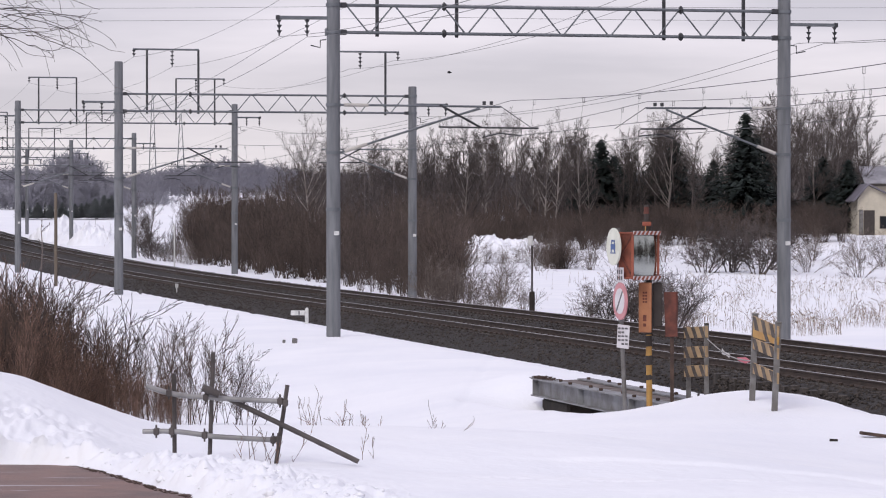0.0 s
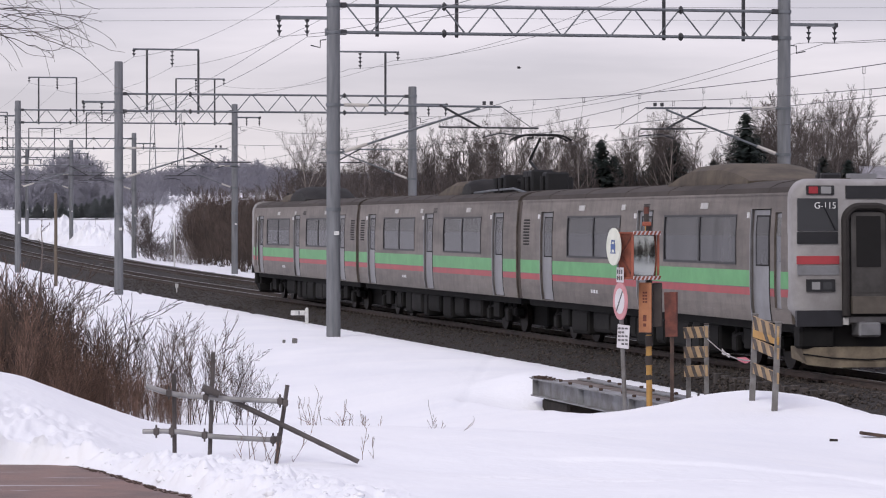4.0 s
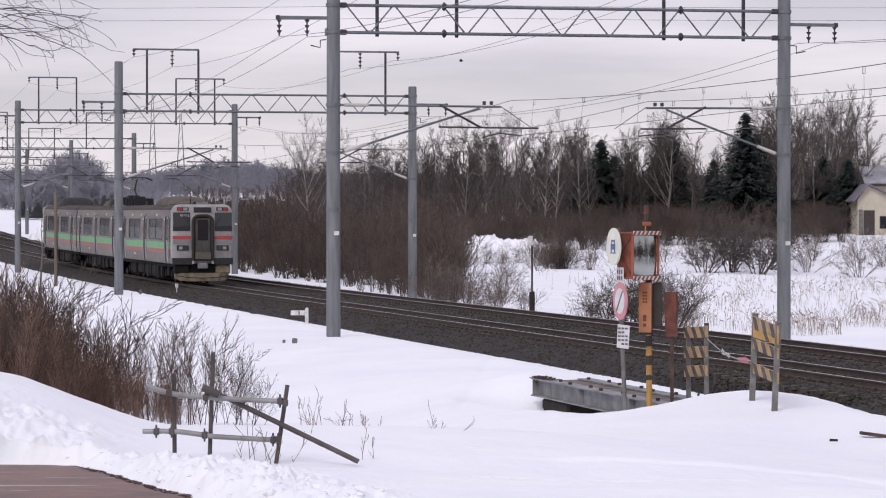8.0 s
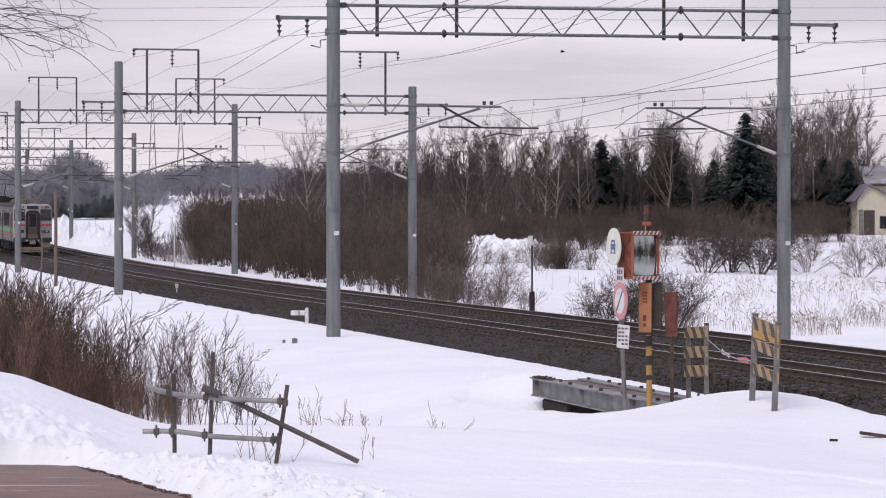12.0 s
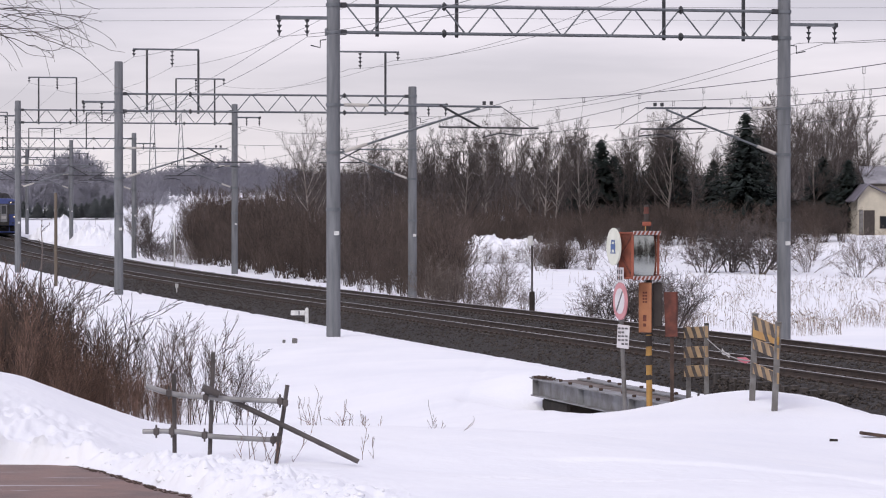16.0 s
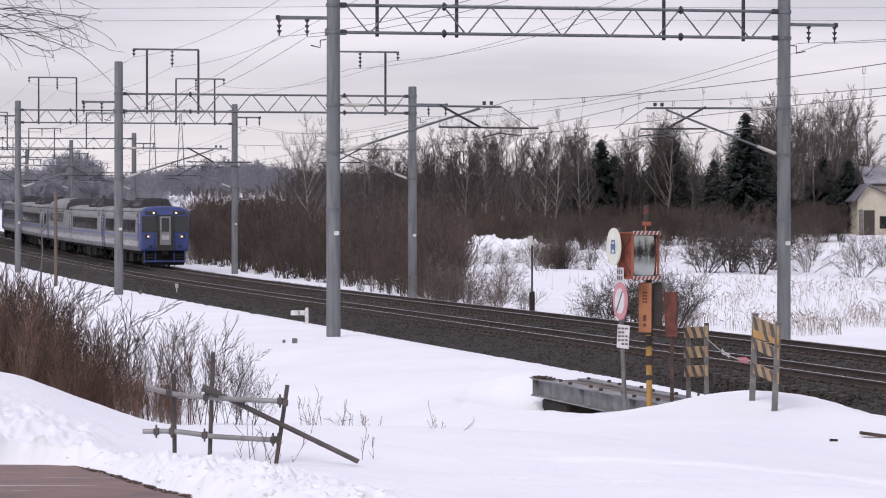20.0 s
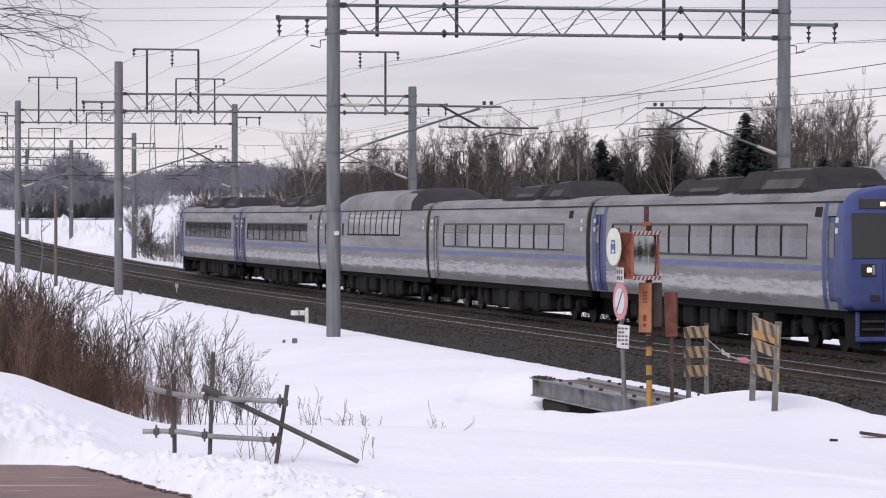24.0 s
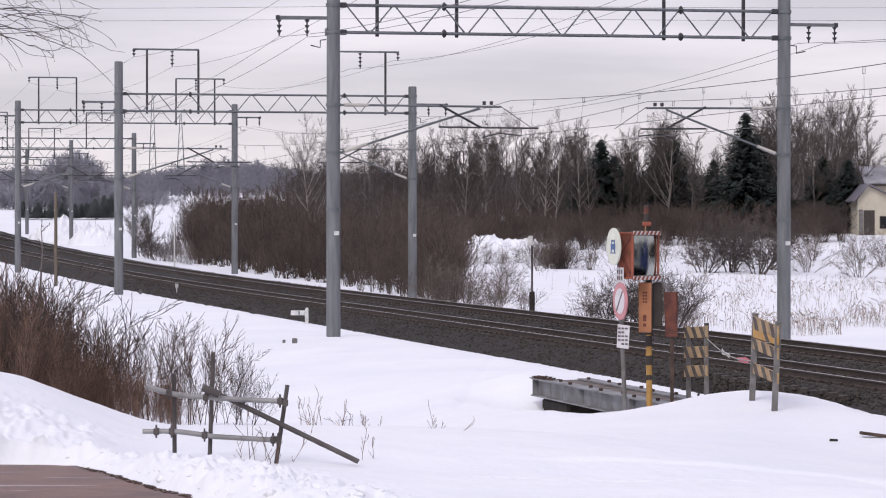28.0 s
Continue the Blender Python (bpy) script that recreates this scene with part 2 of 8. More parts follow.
# a line of small paw prints across the near snow
PRINTS = [(0.15 + 0.085 * i + 0.02 * math.sin(i * 2.3), 23.0 + 0.05 * math.sin(i * 0.35) + (0.05 if i % 2 else -0.05) - 0.006 * i) for i in range(40)]


def surface_z(x, y, z=None):
    """Height of the snow with its drifts, lumps and prints."""
    z = ground_z(x, y) if z is None else z
    s, n = to_line(x, y)
    if n < -3.2 or n > 7.2:
        z += 0.05 * noise.noise((x * 0.35, y * 0.35, 0)) + 0.018 * noise.noise((x * 1.6, y * 1.6, 5)) + 0.006 * noise.noise((x * 5, y * 3, 2))
    if y < 40:
        # ploughed lumps along the path's edge, and the cleared path itself
        e = on_path(x, y)
        lump = math.exp(-((e + 0.55) / 0.62) ** 2) if e < 0 else 0.4
        lump += 0.9 * sstep(-2.4, -3.2, x) * math.exp(-((y - 25.5) / 0.8) ** 2)
        lump *= 1 - 0.5 * sstep(-2.3, -1.6, x) * sstep(23.2, 24.2, y)
        q = 0.5 * noise.noise((x * 2.6, y * 1.6, 2)) + 0.5 * (1 - 2 * abs(noise.noise((x * 5.5, y * 3.2, 8)))) + 0.45 * abs(noise.noise((x * 11, y * 5, 8))) + 0.2 * noise.noise((x * 19, y * 8, 4)) + 0.1 * noise.noise((x * 34, y * 12, 4))
        if lump > 0.05:
            d = noise.voronoi((x * 6.5 + 0.3 * noise.noise((x * 9, y * 6, 1)), y * 3.6, 1.0))[0]
            q += 0.75 * min(1.0, (d[1] - d[0]) * 2.2) * (0.35 + noise.noise((x * 3.1, y * 2.0, 7)))
        z += lump * 0.10 * q
        z -= 0.07 * sstep(-2.9, -2.2, x) * math.exp(-((y - 24.6) / 0.9) ** 2)
        z += 0.03 * math.exp(-((e + 0.45) / 0.4) ** 2)
        if 22.4 < y < 23.5 and 0.0 < x < 3.8:
            z -= 0.05 * max(math.exp(-((x - a) / 0.035) ** 2 - ((y - b) / 0.06) ** 2) for a, b in PRINTS)
        # edge of an older crust
        z -= 0.03 * sstep(0.06, -0.06, y - 25.6 - 0.12 * math.sin(x * 0.9) - 0.1 * noise.noise((x, 0, 9))) * sstep(0.1, 1.2, x) * sstep(22, 25, y)
        z += (0.955 + (22 - y) * 0.004 - z) * sstep(-0.28, 0.08, e)
    elif 55 < y < 95 and -2.5 < x < 3:
        # a worn line of prints that climbs to the track
        line = 0.55 + 0.0524 * (y - 61) + 0.06 * noise.noise((y * 0.3, 0, 3))
        z -= 0.05 * math.exp(-((x - line) / 0.09) ** 2) * (0.4 + 0.6 * max(0.0, math.sin(y * 4.2)))
    return z


def build_ground():
    fine = np.concatenate([np.arange(-10.5, -8.4, 0.085), np.arange(-8.35, -0.6, 0.04), np.arange(-0.55, 10.51, 0.085)])
    coarse_r = np.concatenate([np.arange(11.5, 30, 1.5), np.arange(32, 181, 6)])
    ang = np.radians(np.concatenate([-coarse_r[::-1], fine, coarse_r]))
    rad = [0.6, 3, 7, 11]
    r = 14.0
    while r < 3600:
        rad.append(r)
        r *= 1.0019 if 19 < r < 28 else 1.0055 if r < 34 else (1.009 if r < 110 else (1.02 if r < 500 else 1.06))
    verts = []
    for r in rad:
        for a in ang:
            x, y = r * math.sin(a), r * math.cos(a)
            z = ground_z(x, y)
            if y > 0 and r < 400:
                z = surface_z(x, y, z)
            verts.append((x, y, z))
    na = len(ang)
    faces = []
    for i in range(len(rad) - 1):
        for j in range(na):
            k = (j + 1) % na
            faces.append((i * na + j, i * na + k, (i + 1) * na + k, (i + 1) * na + j))
    faces.append(tuple(range(na))[::-1])
    me = bpy.data.meshes.new("ground")
    me.from_pydata(verts, [], faces)
    me.polygons.foreach_set("use_smooth", [True] * len(me.polygons))
    me.update()
    me.flip_normals()
    me.materials.append(M_SNOW)
    return tagged(new("ground", me), "white snow cover over fields and banks, lumpy along the path", "snow", kind="structure")


build_ground()
M_PATH = mat("wet_brown_paving", (0.20, 0.108, 0.082), 0.55, col2=(0.105, 0.06, 0.048), scale=1.6, bump=0.004, bump_scale=60, spec=0.5)
rows = []
for y in [16.5 + 0.12 * i for i in range(70)]:
    edge = interp(PATH_EDGE, y) + 0.22
    rows.append([(-9, y, 0.80), (edge, y, 0.80), (edge, y, 0.975), (-9, y, 0.975)])
g = Geo().loft(rows)
nt = M_PATH.node_tree
p_no = nt.nodes.new("ShaderNodeTexNoise")
p_no.inputs["Scale"].default_value = 1.1
p_no.inputs["Detail"].default_value = 8
p_map = nt.nodes.new("ShaderNodeMapping")
p_map.inputs["Scale"].default_value = (1.0, 4.0, 1.0)
p_co = nt.nodes.new("ShaderNodeTexCoord")
nt.links.new(p_co.outputs["Object"], p_map.inputs["Vector"])
nt.links.new(p_map.outputs["Vector"], p_no.inputs["Vector"])
p_rp = nt.nodes.new("ShaderNodeValToRGB")
p_rp.color_ramp.elements[0].position, p_rp.color_ramp.elements[1].position = 0.60, 0.66
p_mix = nt.nodes.new("ShaderNodeMix")
p_mix.data_type = "RGBA"
old = nt.nodes["Principled BSDF"].inputs["Base Color"].links[0].from_socket
nt.links.new(p_no.outputs["Fac"], p_rp.inputs["Fac"])
nt.links.new(p_rp.outputs["Color"], p_mix.inputs[0])
nt.links.new(old, p_mix.inputs[6])
p_mix.inputs[7].default_value = (0.42, 0.40, 0.41, 1)
nt.links.new(p_mix.outputs[2], nt.nodes["Principled BSDF"].inputs["Base Color"])
thing("pavement", "wet reddish brown asphalt path cleared of snow", "path", kind="structure", geo=g, material=M_PATH)

# ---- track bed and rails ----
def bed_steps(s0, s1):
    out, s = [], s0
    while s < s1:
        out.append(s)
        s += 1.2 if 40 < s < 200 else 5
    return out + [s1]


def build_bed():
    prof = [(-3.75, -0.75), (-3.1, -0.34), (-2.3, -0.19), (-1.4, -0.16), (0, -0.17), (1.4, -0.16), (1.9, -0.2),
            (2.4, -0.16), (3.85, -0.17), (5.25, -0.16), (6.1, -0.22), (6.75, -0.42), (7.4, -0.9)]
    rings = []
    for s in bed_steps(-260, 1000):
        ring = []
        # the shoulder spreads out behind the old girder
        w = sstep(51, 53.5, s) * sstep(63, 60, s)
        for i, (n, z) in enumerate(prof):
            if i < 2:
                n, z = n - w * (1.35, 1.0)[i], z + w * (0.05, -0.05)[i]
            elif i == 2:
                n, z = n + 0.3 * sstep(55, 57, s) * sstep(66, 64, s), z - 0.3 * sstep(55, 57, s) * sstep(66, 64, s)
            q = 0.035 * noise.noise((s * 0.6, n * 1.3, 0)) if abs(n) > 1.5 else 0.012 * noise.noise((s * 2, n * 2, 0))
            ring.append(on_line(s, n + (0.12 * noise.noise((s * 0.5, n, 7)) if z < -0.3 else 0), z + q))
        rings.append(ring)
    g = Geo().loft(rings, closed=False)
    return thing("track_bed", "dark brown crushed stone ballast under two tracks", "ballast", kind="structure", geo=g, material=M_BALLAST)


build_bed()


def build_track(n0):
    tr = thing("railway_track", "rusty steel rails on concrete sleepers in dark ballast", "railway track", "railway tracks", "structure")
    for side in (-1, 1):
        c = n0 + side * (GAUGE / 2 + 0.033)
        foot, web, head = [], [], []
        for s in bed_steps(-260, 1000):
            foot.append([on_line(s, c + a, z) for a, z in ((-0.064, -0.153), (0.064, -0.153), (0.064, -0.14), (0.012, -0.12), (0.01, -0.045),
                                                           (0.034, -0.035), (0.034, -0.006), (-0.034, -0.006), (-0.034, -0.035), (-0.01, -0.045), (-0.012, -0.12), (-0.064, -0.14))])
            head.append([on_line(s, c + a, z) for a, z in ((-0.03, -0.004), (0.03, -0.004), (0.026, 0.0), (-0.026, 0.0))])
        rail = part("rail", Geo().loft(foot), M_RAIL, tr)
        part("rail_head", Geo().loft(head), M_RAILTOP, rail, "bright worn rail head")
    return tr


TRACK_A, TRACK_B = build_track(N_A), build_track(N_B)
# ---- catenary gantries ----
def insulator(g, p, q, discs, r=0.06):
    p, q = Vector(p), Vector(q)
    g.tube(p, q, 0.022, n=6)
    for i in range(discs):
        c = p.lerp(q, (i + 0.6) / (discs + 0.4))
        h = (q - p).normalized() * 0.035
        g.tube(c - h, c + h, r, r * 0.45, n=8)


def build_gantry(s, beam, near_top, far_top, near_base, far_base, far=0.0):
    """Two concrete poles joined by a lattice beam, with wire brackets. Local x: across the line from the near pole, y: along it."""
    z0 = rail_z(s)
    o = on_line(s, N_NEAR, -z0)
    d = (on_line(s, N_FAR + far, -z0) - o)
    span = d.length
    d.normalize()
    m = Matrix((d, Vector((0, 0, 1)).cross(d), Vector((0, 0, 1)))).transposed().to_4x4()
    root = thing("catenary_gantry", "grey concrete poles joined by a steel lattice beam over the tracks", "catenary gantry",
                 "gantries along the line", at=Matrix.Translation(o) @ m)
    b0, b1 = beam, beam + 0.735
    for x, top, base in ((0, near_top, near_base), (span, far_top, far_base)):
        g = Geo()
        g.tube((x, 0, base - 1.0), (x, 0, top - 0.03), 0.193, 0.178, n=20)
        g.tube((x, 0, top - 0.03), (x, 0, top), 0.178, 0.15, n=20)
        pole = part("pole", g, M_CONC, root, smooth=True)
        for z in (b0, b1, z0 + 6.04, z0 + 4.75, base + 3.35):
            part("band", Geo().tube((x, 0, z - 0.045), (x, 0, z + 0.045), 0.205, n=20), M_GALV, pole, smooth=True)
        g = Geo().box(x - 0.02, x + 0.12, -0.205, -0.19, base + 2.65, base + 2.76, 0.005)
        part("number_plate", g, M_PLATE, pole, "small white enamel plate")
    # beam: two chord tubes with flanged joints and zigzag lattice
    bm_ob = part("beam", Geo().box(-0.22, -0.17, -0.1, 0.1, b0 - 0.1, b0 + 0.1, 0.01), M_GALV, root)
    for z in (b0, b1):
        part("chord", Geo().tube((0.15, 0, z), (span - 0.15, 0, z), 0.045, n=10), M_GALV, bm_ob, smooth=True)
        for x in (0.24 * span, 0.765 * span):
            g = Geo().tube((x - 0.05, 0, z), (x + 0.05, 0, z), 0.085, n=8)
            g.tube((x - 0.02, 0, z), (x + 0.02, 0, z), 0.115, n=8)
            part("flange", g, M_DARKSTEEL, bm_ob)
        for x in (0.27, span - 0.27):
            part("clamp", Geo().box(x - 0.09, x + 0.09, -0.07, 0.07, z - 0.07, z + 0.07, 0.02), M_DARKSTEEL, bm_ob)
    x = 0.32
    k = 9
    step = (span - 0.64) / k
    for i in range(k):
        a = x + i * step
        part("diagonal", Geo().tube((a + 0.03, 0, b1), (a + step * 0.5 - 0.03, 0, b0), 0.022, n=6), M_GALV, bm_ob)
        part("diagonal", Geo().tube((a + step * 0.5 + 0.03, 0, b0), (a + step - 0.03, 0, b1), 0.022, n=6), M_GALV, bm_ob)
    # feeder frames on the beam
    top = b1 + 1.91
    for ups, bar, ins in (((1.22, 3.43), (0.62, 3.45), ((2.3, 0.75, 4), (0.66, 0.32, 2))),
                          ((9.3, 11.6), (9.28, 12.2), ((10.48, 0.75, 4), (12.15, 0.38, 2)))):
        fr = part("feeder_frame", Geo().tube((bar[0], 0.07, top), (bar[1], 0.07, top), 0.04, n=8), M_GALV, root)
        for u in ups:
            part("upright", Geo().box(u - 0.045, u + 0.045, 0.05, 0.12, b0 - 0.1, top, 0.008), M_DARKSTEEL, fr)
        for u, ln, nd in ins:
            g = Geo()
            insulator(g, (u, 0.07, top), (u, 0.07, top - ln), nd, 0.085)
            part("insulator", g, M_DARKSTEEL, fr, "dark string of porcelain discs")
    # outward brackets with hanging insulators
    for x0, sg in ((0, -1), (span, 1)):
        zb = b0 + 0.38
        br = part("bracket", Geo().box(min(x0 + sg * 0.15, x0 + sg * 1.52), max(x0 + sg * 0.15, x0 + sg * 1.52), -0.04, 0.04, zb - 0.045, zb + 0.045, 0.01), M_GALV, root)
        part("bracket_end", Geo().box(x0 + sg * 1.52 - 0.05, x0 + sg * 1.52 + 0.05, -0.055, 0.055, zb - 0.06, zb + 0.06, 0.012), M_DARKSTEEL, br)
        for u in (0.72, 1.48):
            g = Geo()
            insulator(g, (x0 + sg * u, 0, zb), (x0 + sg * u, 0, zb - 0.5), 3, 0.075)
            part("insulator", g, M_DARKSTEEL, br, "dark string of porcelain discs")
        g = Geo().path([(x0 + sg * 0.2, 0, b0 - 0.2), (x0 + sg * 0.36, 0, b0 - 0.22), (x0 + sg * 0.36, 0, b0 - 0.42), (x0 + sg * 0.62, 0, b0 - 0.36)], 0.018)
        part("earth_hook", g, M_DARKSTEEL, br)
    # cantilevers that hold the contact wires
    for x0, sg, trk in ((0, 1, -N_NEAR), (span, -1, N_FAR - N_B)):
        e = 0.0 if sg > 0 else 0.62
        zt, zl = z0 + 6.04, z0 + 4.75
        reach = 4.62 - e
        ca = part("cantilever", Geo().tube((x0 + sg * 0.18, -0.05, zt), (x0 + sg * reach, -0.05, zt - 0.02), 0.03, n=8), M_GALV, root, smooth=True)
        part("stay_tube", Geo().tube((x0 + sg * 0.18, -0.05, zl), (x0 + sg * (4.05 - e), -0.05, zt - 0.06), 0.03, n=8), M_GALV, ca, smooth=True)
        part("strut", Geo().tube((x0 + sg * (2.92 - e), -0.09, zt + 0.02), (x0 + sg * (4.05 - e), -0.09, zt - 0.58), 0.032, n=6), M_DARKSTEEL, ca)
        part("register_tube", Geo().tube((x0 + sg * (2.9 - e), -0.05, zt - 0.58), (x0 + sg * (5.7 - 2.2 * (e > 0) * 0.7), -0.05, zt - 0.6), 0.024, n=6), M_DARKSTEEL, ca)
        part("tie_wire", Geo().tube((x0 + sg * reach, -0.05, zt), (x0 + sg * (reach + 0.9), -0.05, zt - 0.6), 0.012, n=5), M_WIRE, ca)
        g = Geo()
        g.path([(x0 + sg * (5.2 - 1.0 * (e > 0)), -0.05, zt - 0.62), (x0 + sg * (5.22 - 1.0 * (e > 0)), -0.05, zt - 0.8), (x0 + sg * (4.6 - 1.0 * (e > 0)), -0.05, zt - 0.74), (x0 + sg * (4.1 - 0.9 * (e > 0)), -0.05, zt - 0.86)], 0.02)
        part("steady_arm", g, M_DARKSTEEL, ca)
        part("insulator", Geo().tube((x0 + sg * 0.28, -0.05, zt), (x0 + sg * 0.95, -0.05, zt - 0.003), 0.052, 0.046, n=10), M_PORC, ca, "pale ribbed porcelain", smooth=True)
        a, b = Vector((x0 + sg * 0.18, -0.05, zl)), Vector((x0 + sg * (4.05 - e), -0.05, zt - 0.06))
        part("insulator", Geo().tube(a.lerp(b, 0.03), a.lerp(b, 0.19), 0.052, 0.046, n=10), M_PORC, ca, "pale ribbed porcelain", smooth=True)
        for u in (reach - 0.25, reach - 0.45):
            part("messenger_clamp", Geo().box(x0 + sg * u - 0.04, x0 + sg * u + 0.04, -0.1, 0.0, zt + 0.03, zt + 0.13, 0.01), M_DARKSTEEL, ca)
    return root


M_PLATE = mat("white_enamel_plate", (0.7, 0.7, 0.68), 0.4, scale=8)
# along-line place, beam height, near pole top, far pole top, near base, far base
GANTRIES = [(88.6, 8.0, 9.75, 9.9, -0.13, -0.42), (139.1, 7.62, 9.73, 8.78, -0.11, -0.39, 0.02), (190.4, 8.73, 10.0, 9.9, 0.17, 0.08, 0.02),
            (241.0, 8.43, 10.0, 9.6, 0.5, 0.7, 0.1), (291.5, 8.75, 10.5, 10.36, 0.9, 1.2, 0.35), (342.0, 9.2, 10.9, 10.7, 1.3, 1.6, 0.3),
            (392.5, 9.6, 11.3, 11.1, 1.7, 2.0), (38.1, 8.0, 9.75, 9.6, -0.15, -0.4)]
for row in GANTRIES:
    build_gantry(*row)

# ---- wires ----
def wire(name, pts, label, r=0.011, sag=0.0, steps=14, group="overhead wires"):
    g = Geo()
    line = []
    for p, q in zip(pts, pts[1:]):
        for i in range(steps):
            t = i / steps
            w = Vector(p).lerp(Vector(q), t)
            w.z -= sag * 4 * t * (1 - t)
            line.append(w)
    line.append(Vector(pts[-1]))
    g.path(line, r, 5)
    return thing(name, label, "wire", group, geo=g, material=M_WIRE)


STATIONS = sorted(GANTRIES)


def across(s, b, z):
    """World point b metres from the near pole across the line, at the true height z."""
    return on_line(s, N_NEAR + b, z - rail_z(s))


def string_wires():
    ends = [(-12.0, 8.0)] + [(r[0], r[1]) for r in STATIONS]
    for n0, first in ((N_A, 5.0), (N_B, 8.85)):
        mess, cont = [], []
        for i, (s, b) in enumerate(ends):
            st = 0.18 if i % 2 else -0.18
            mess.append(on_line(s, n0 + st * 0.3, 6.2))
            cont.append(on_line(s, n0 + st, 5.2))
        mw = wire("messenger_wire", mess, "taut steel messenger wire above the track", 0.0085, 0.42)
        cw = wire("contact_wire", cont, "straight copper contact wire above the track", 0.0075, 0.0)
        for i in range(len(ends) - 1):
            for j in range(10):
                t = (j + 0.5) / 10
                p = mess[i].lerp(mess[i + 1], t)
                p.z -= 0.42 * 4 * t * (1 - t)
                q = cont[i].lerp(cont[i + 1], t)
                g = Geo().tube(p, q, 0.004, n=4)
                g.box(p.x - 0.03, p.x + 0.03, p.y - 0.006, p.y + 0.006, p.z - 0.13, p.z - 0.12)
                g.box(p.x - 0.03, p.x - 0.022, p.y - 0.006, p.y + 0.006, p.z - 0.13, p.z)
                g.box(p.x + 0.022, p.x + 0.03, p.y - 0.006, p.y + 0.006, p.z - 0.13, p.z)
                part("dropper", g, M_WIRE, mw)
    for b, dz in ((-0.72, -0.12), (-1.48, -0.12), (13.17, -0.12), (13.93, -0.12)):
        wire("feeder_wire", [across(s, b, z + 0.38 + dz - 0.4) for s, z in ends], "slack feeder wire hung from the poles' brackets", 0.0075, 0.6)
    for b, dz in ((2.3, 1.88), (0.66, 2.3), (10.0, 1.88), (11.9, 2.25)):
        wire("high_feeder_wire", [across(s, b, z + 0.735 + dz - 0.72) for s, z in ends], "thin wire strung high over the gantry frames", 0.007, 0.6)

    for z in (17.0, 16.2):
        wire("power_line", [(-70, 205, z + 0.6), (0, 200, z - 0.35), (70, 195, z)], "distant power line crossing the sky", 0.012, 0.5, group="power lines")


string_wires()
# ---- trains ----
M_STEEL = mat("dirty_stainless", (0.205, 0.178, 0.155), 0.5, 0.25, col2=(0.118, 0.10, 0.086), scale=1.1, stretch=(0.35, 1, 2.2), bump=0.002, bump_scale=40, spec=0.5)
M_STEELROOF = mat("brake_dust_roof", (0.06, 0.049, 0.042), 0.85, col2=(0.036, 0.029, 0.025), scale=1.4, stretch=(0.5, 1, 1))
M_GREEN = mat("green_band", (0.115, 0.37, 0.135), 0.45, col2=(0.09, 0.30, 0.11), scale=2.5)
M_DOORDARK = mat("sooty_end_door", (0.075, 0.07, 0.066), 0.65, col2=(0.035, 0.032, 0.03), scale=2)
M_RED = mat("red_band", (0.40, 0.05, 0.058), 0.45, col2=(0.31, 0.04, 0.048), scale=2.5)
# black for rubber parts, also painted where gaps and recesses are only shaded
M_DOOR = mat("grey_door_panel", (0.25, 0.252, 0.262), 0.4, 0.3, col2=(0.19, 0.19, 0.195), scale=2)
M_DARK = mat("gap_shade_and_rubber", (0.012, 0.011, 0.011), 0.9, scale=3)
M_UNDER = mat("sooty_underframe", (0.009, 0.0083, 0.008), 0.95, col2=(0.004, 0.004, 0.004), scale=3)
M_UNDERBOX = mat("grey_equipment_case", (0.02, 0.0185, 0.018), 0.9, col2=(0.006, 0.006, 0.006), scale=2)
# pale and dark tones in the base colour imitate reflections in the panes
M_GLASSB = mat("reflection_toned_window", (0.13, 0.13, 0.137), 0.07, col2=(0.04, 0.042, 0.047), scale=0.9, stretch=(1, 1, 0.5), spec=0.6)
M_GLASSA = mat("tinted_coach_window", (0.06, 0.059, 0.062), 0.25, col2=(0.018, 0.0185, 0.02), scale=1.6, stretch=(1, 1, 0.25), spec=0.2)
M_CABGLASS = glass_mat("cab_glass", (0.02, 0.022, 0.025), 0.06)
M_BLACK = mat("matt_black", (0.02, 0.02, 0.022), 0.5, scale=4)
M_WHEEL = mat("wheel_steel", (0.025, 0.02, 0.018), 0.6, 0.5, scale=5)
M_FACE = mat("pale_cab_front", (0.335, 0.325, 0.32), 0.45, col2=(0.235, 0.222, 0.215), scale=1.8)
M_BEIGE = mat("grimy_beige_skirt", (0.23, 0.19, 0.135), 0.75, col2=(0.11, 0.09, 0.065), scale=3)
M_TAIL = mat("red_tail_lens", (0.38, 0.03, 0.04), 0.3, scale=5)
M_HEAD = glow_mat("head_lamp", (1.0, 0.74, 0.5), 1.1)
M_LENS = glass_mat("lamp_lens", (0.25, 0.25, 0.25), 0.1)
M_WHITE = mat("white_marking", (0.75, 0.75, 0.75), 0.5, scale=5)
M_BELLOWS = mat("brown_bellows", (0.075, 0.06, 0.05), 0.9, scale=4)
M_PANTO = mat("pantograph_steel", (0.013, 0.013, 0.014), 0.7, 0.1, scale=4)
M_SILVER = mat("silver_paint_salt_stained", (0.30, 0.30, 0.31), 0.45, 0.15, col2=(0.185, 0.182, 0.183), scale=1.3, stretch=(0.25, 1, 2.4), bump=0.002, bump_scale=30)
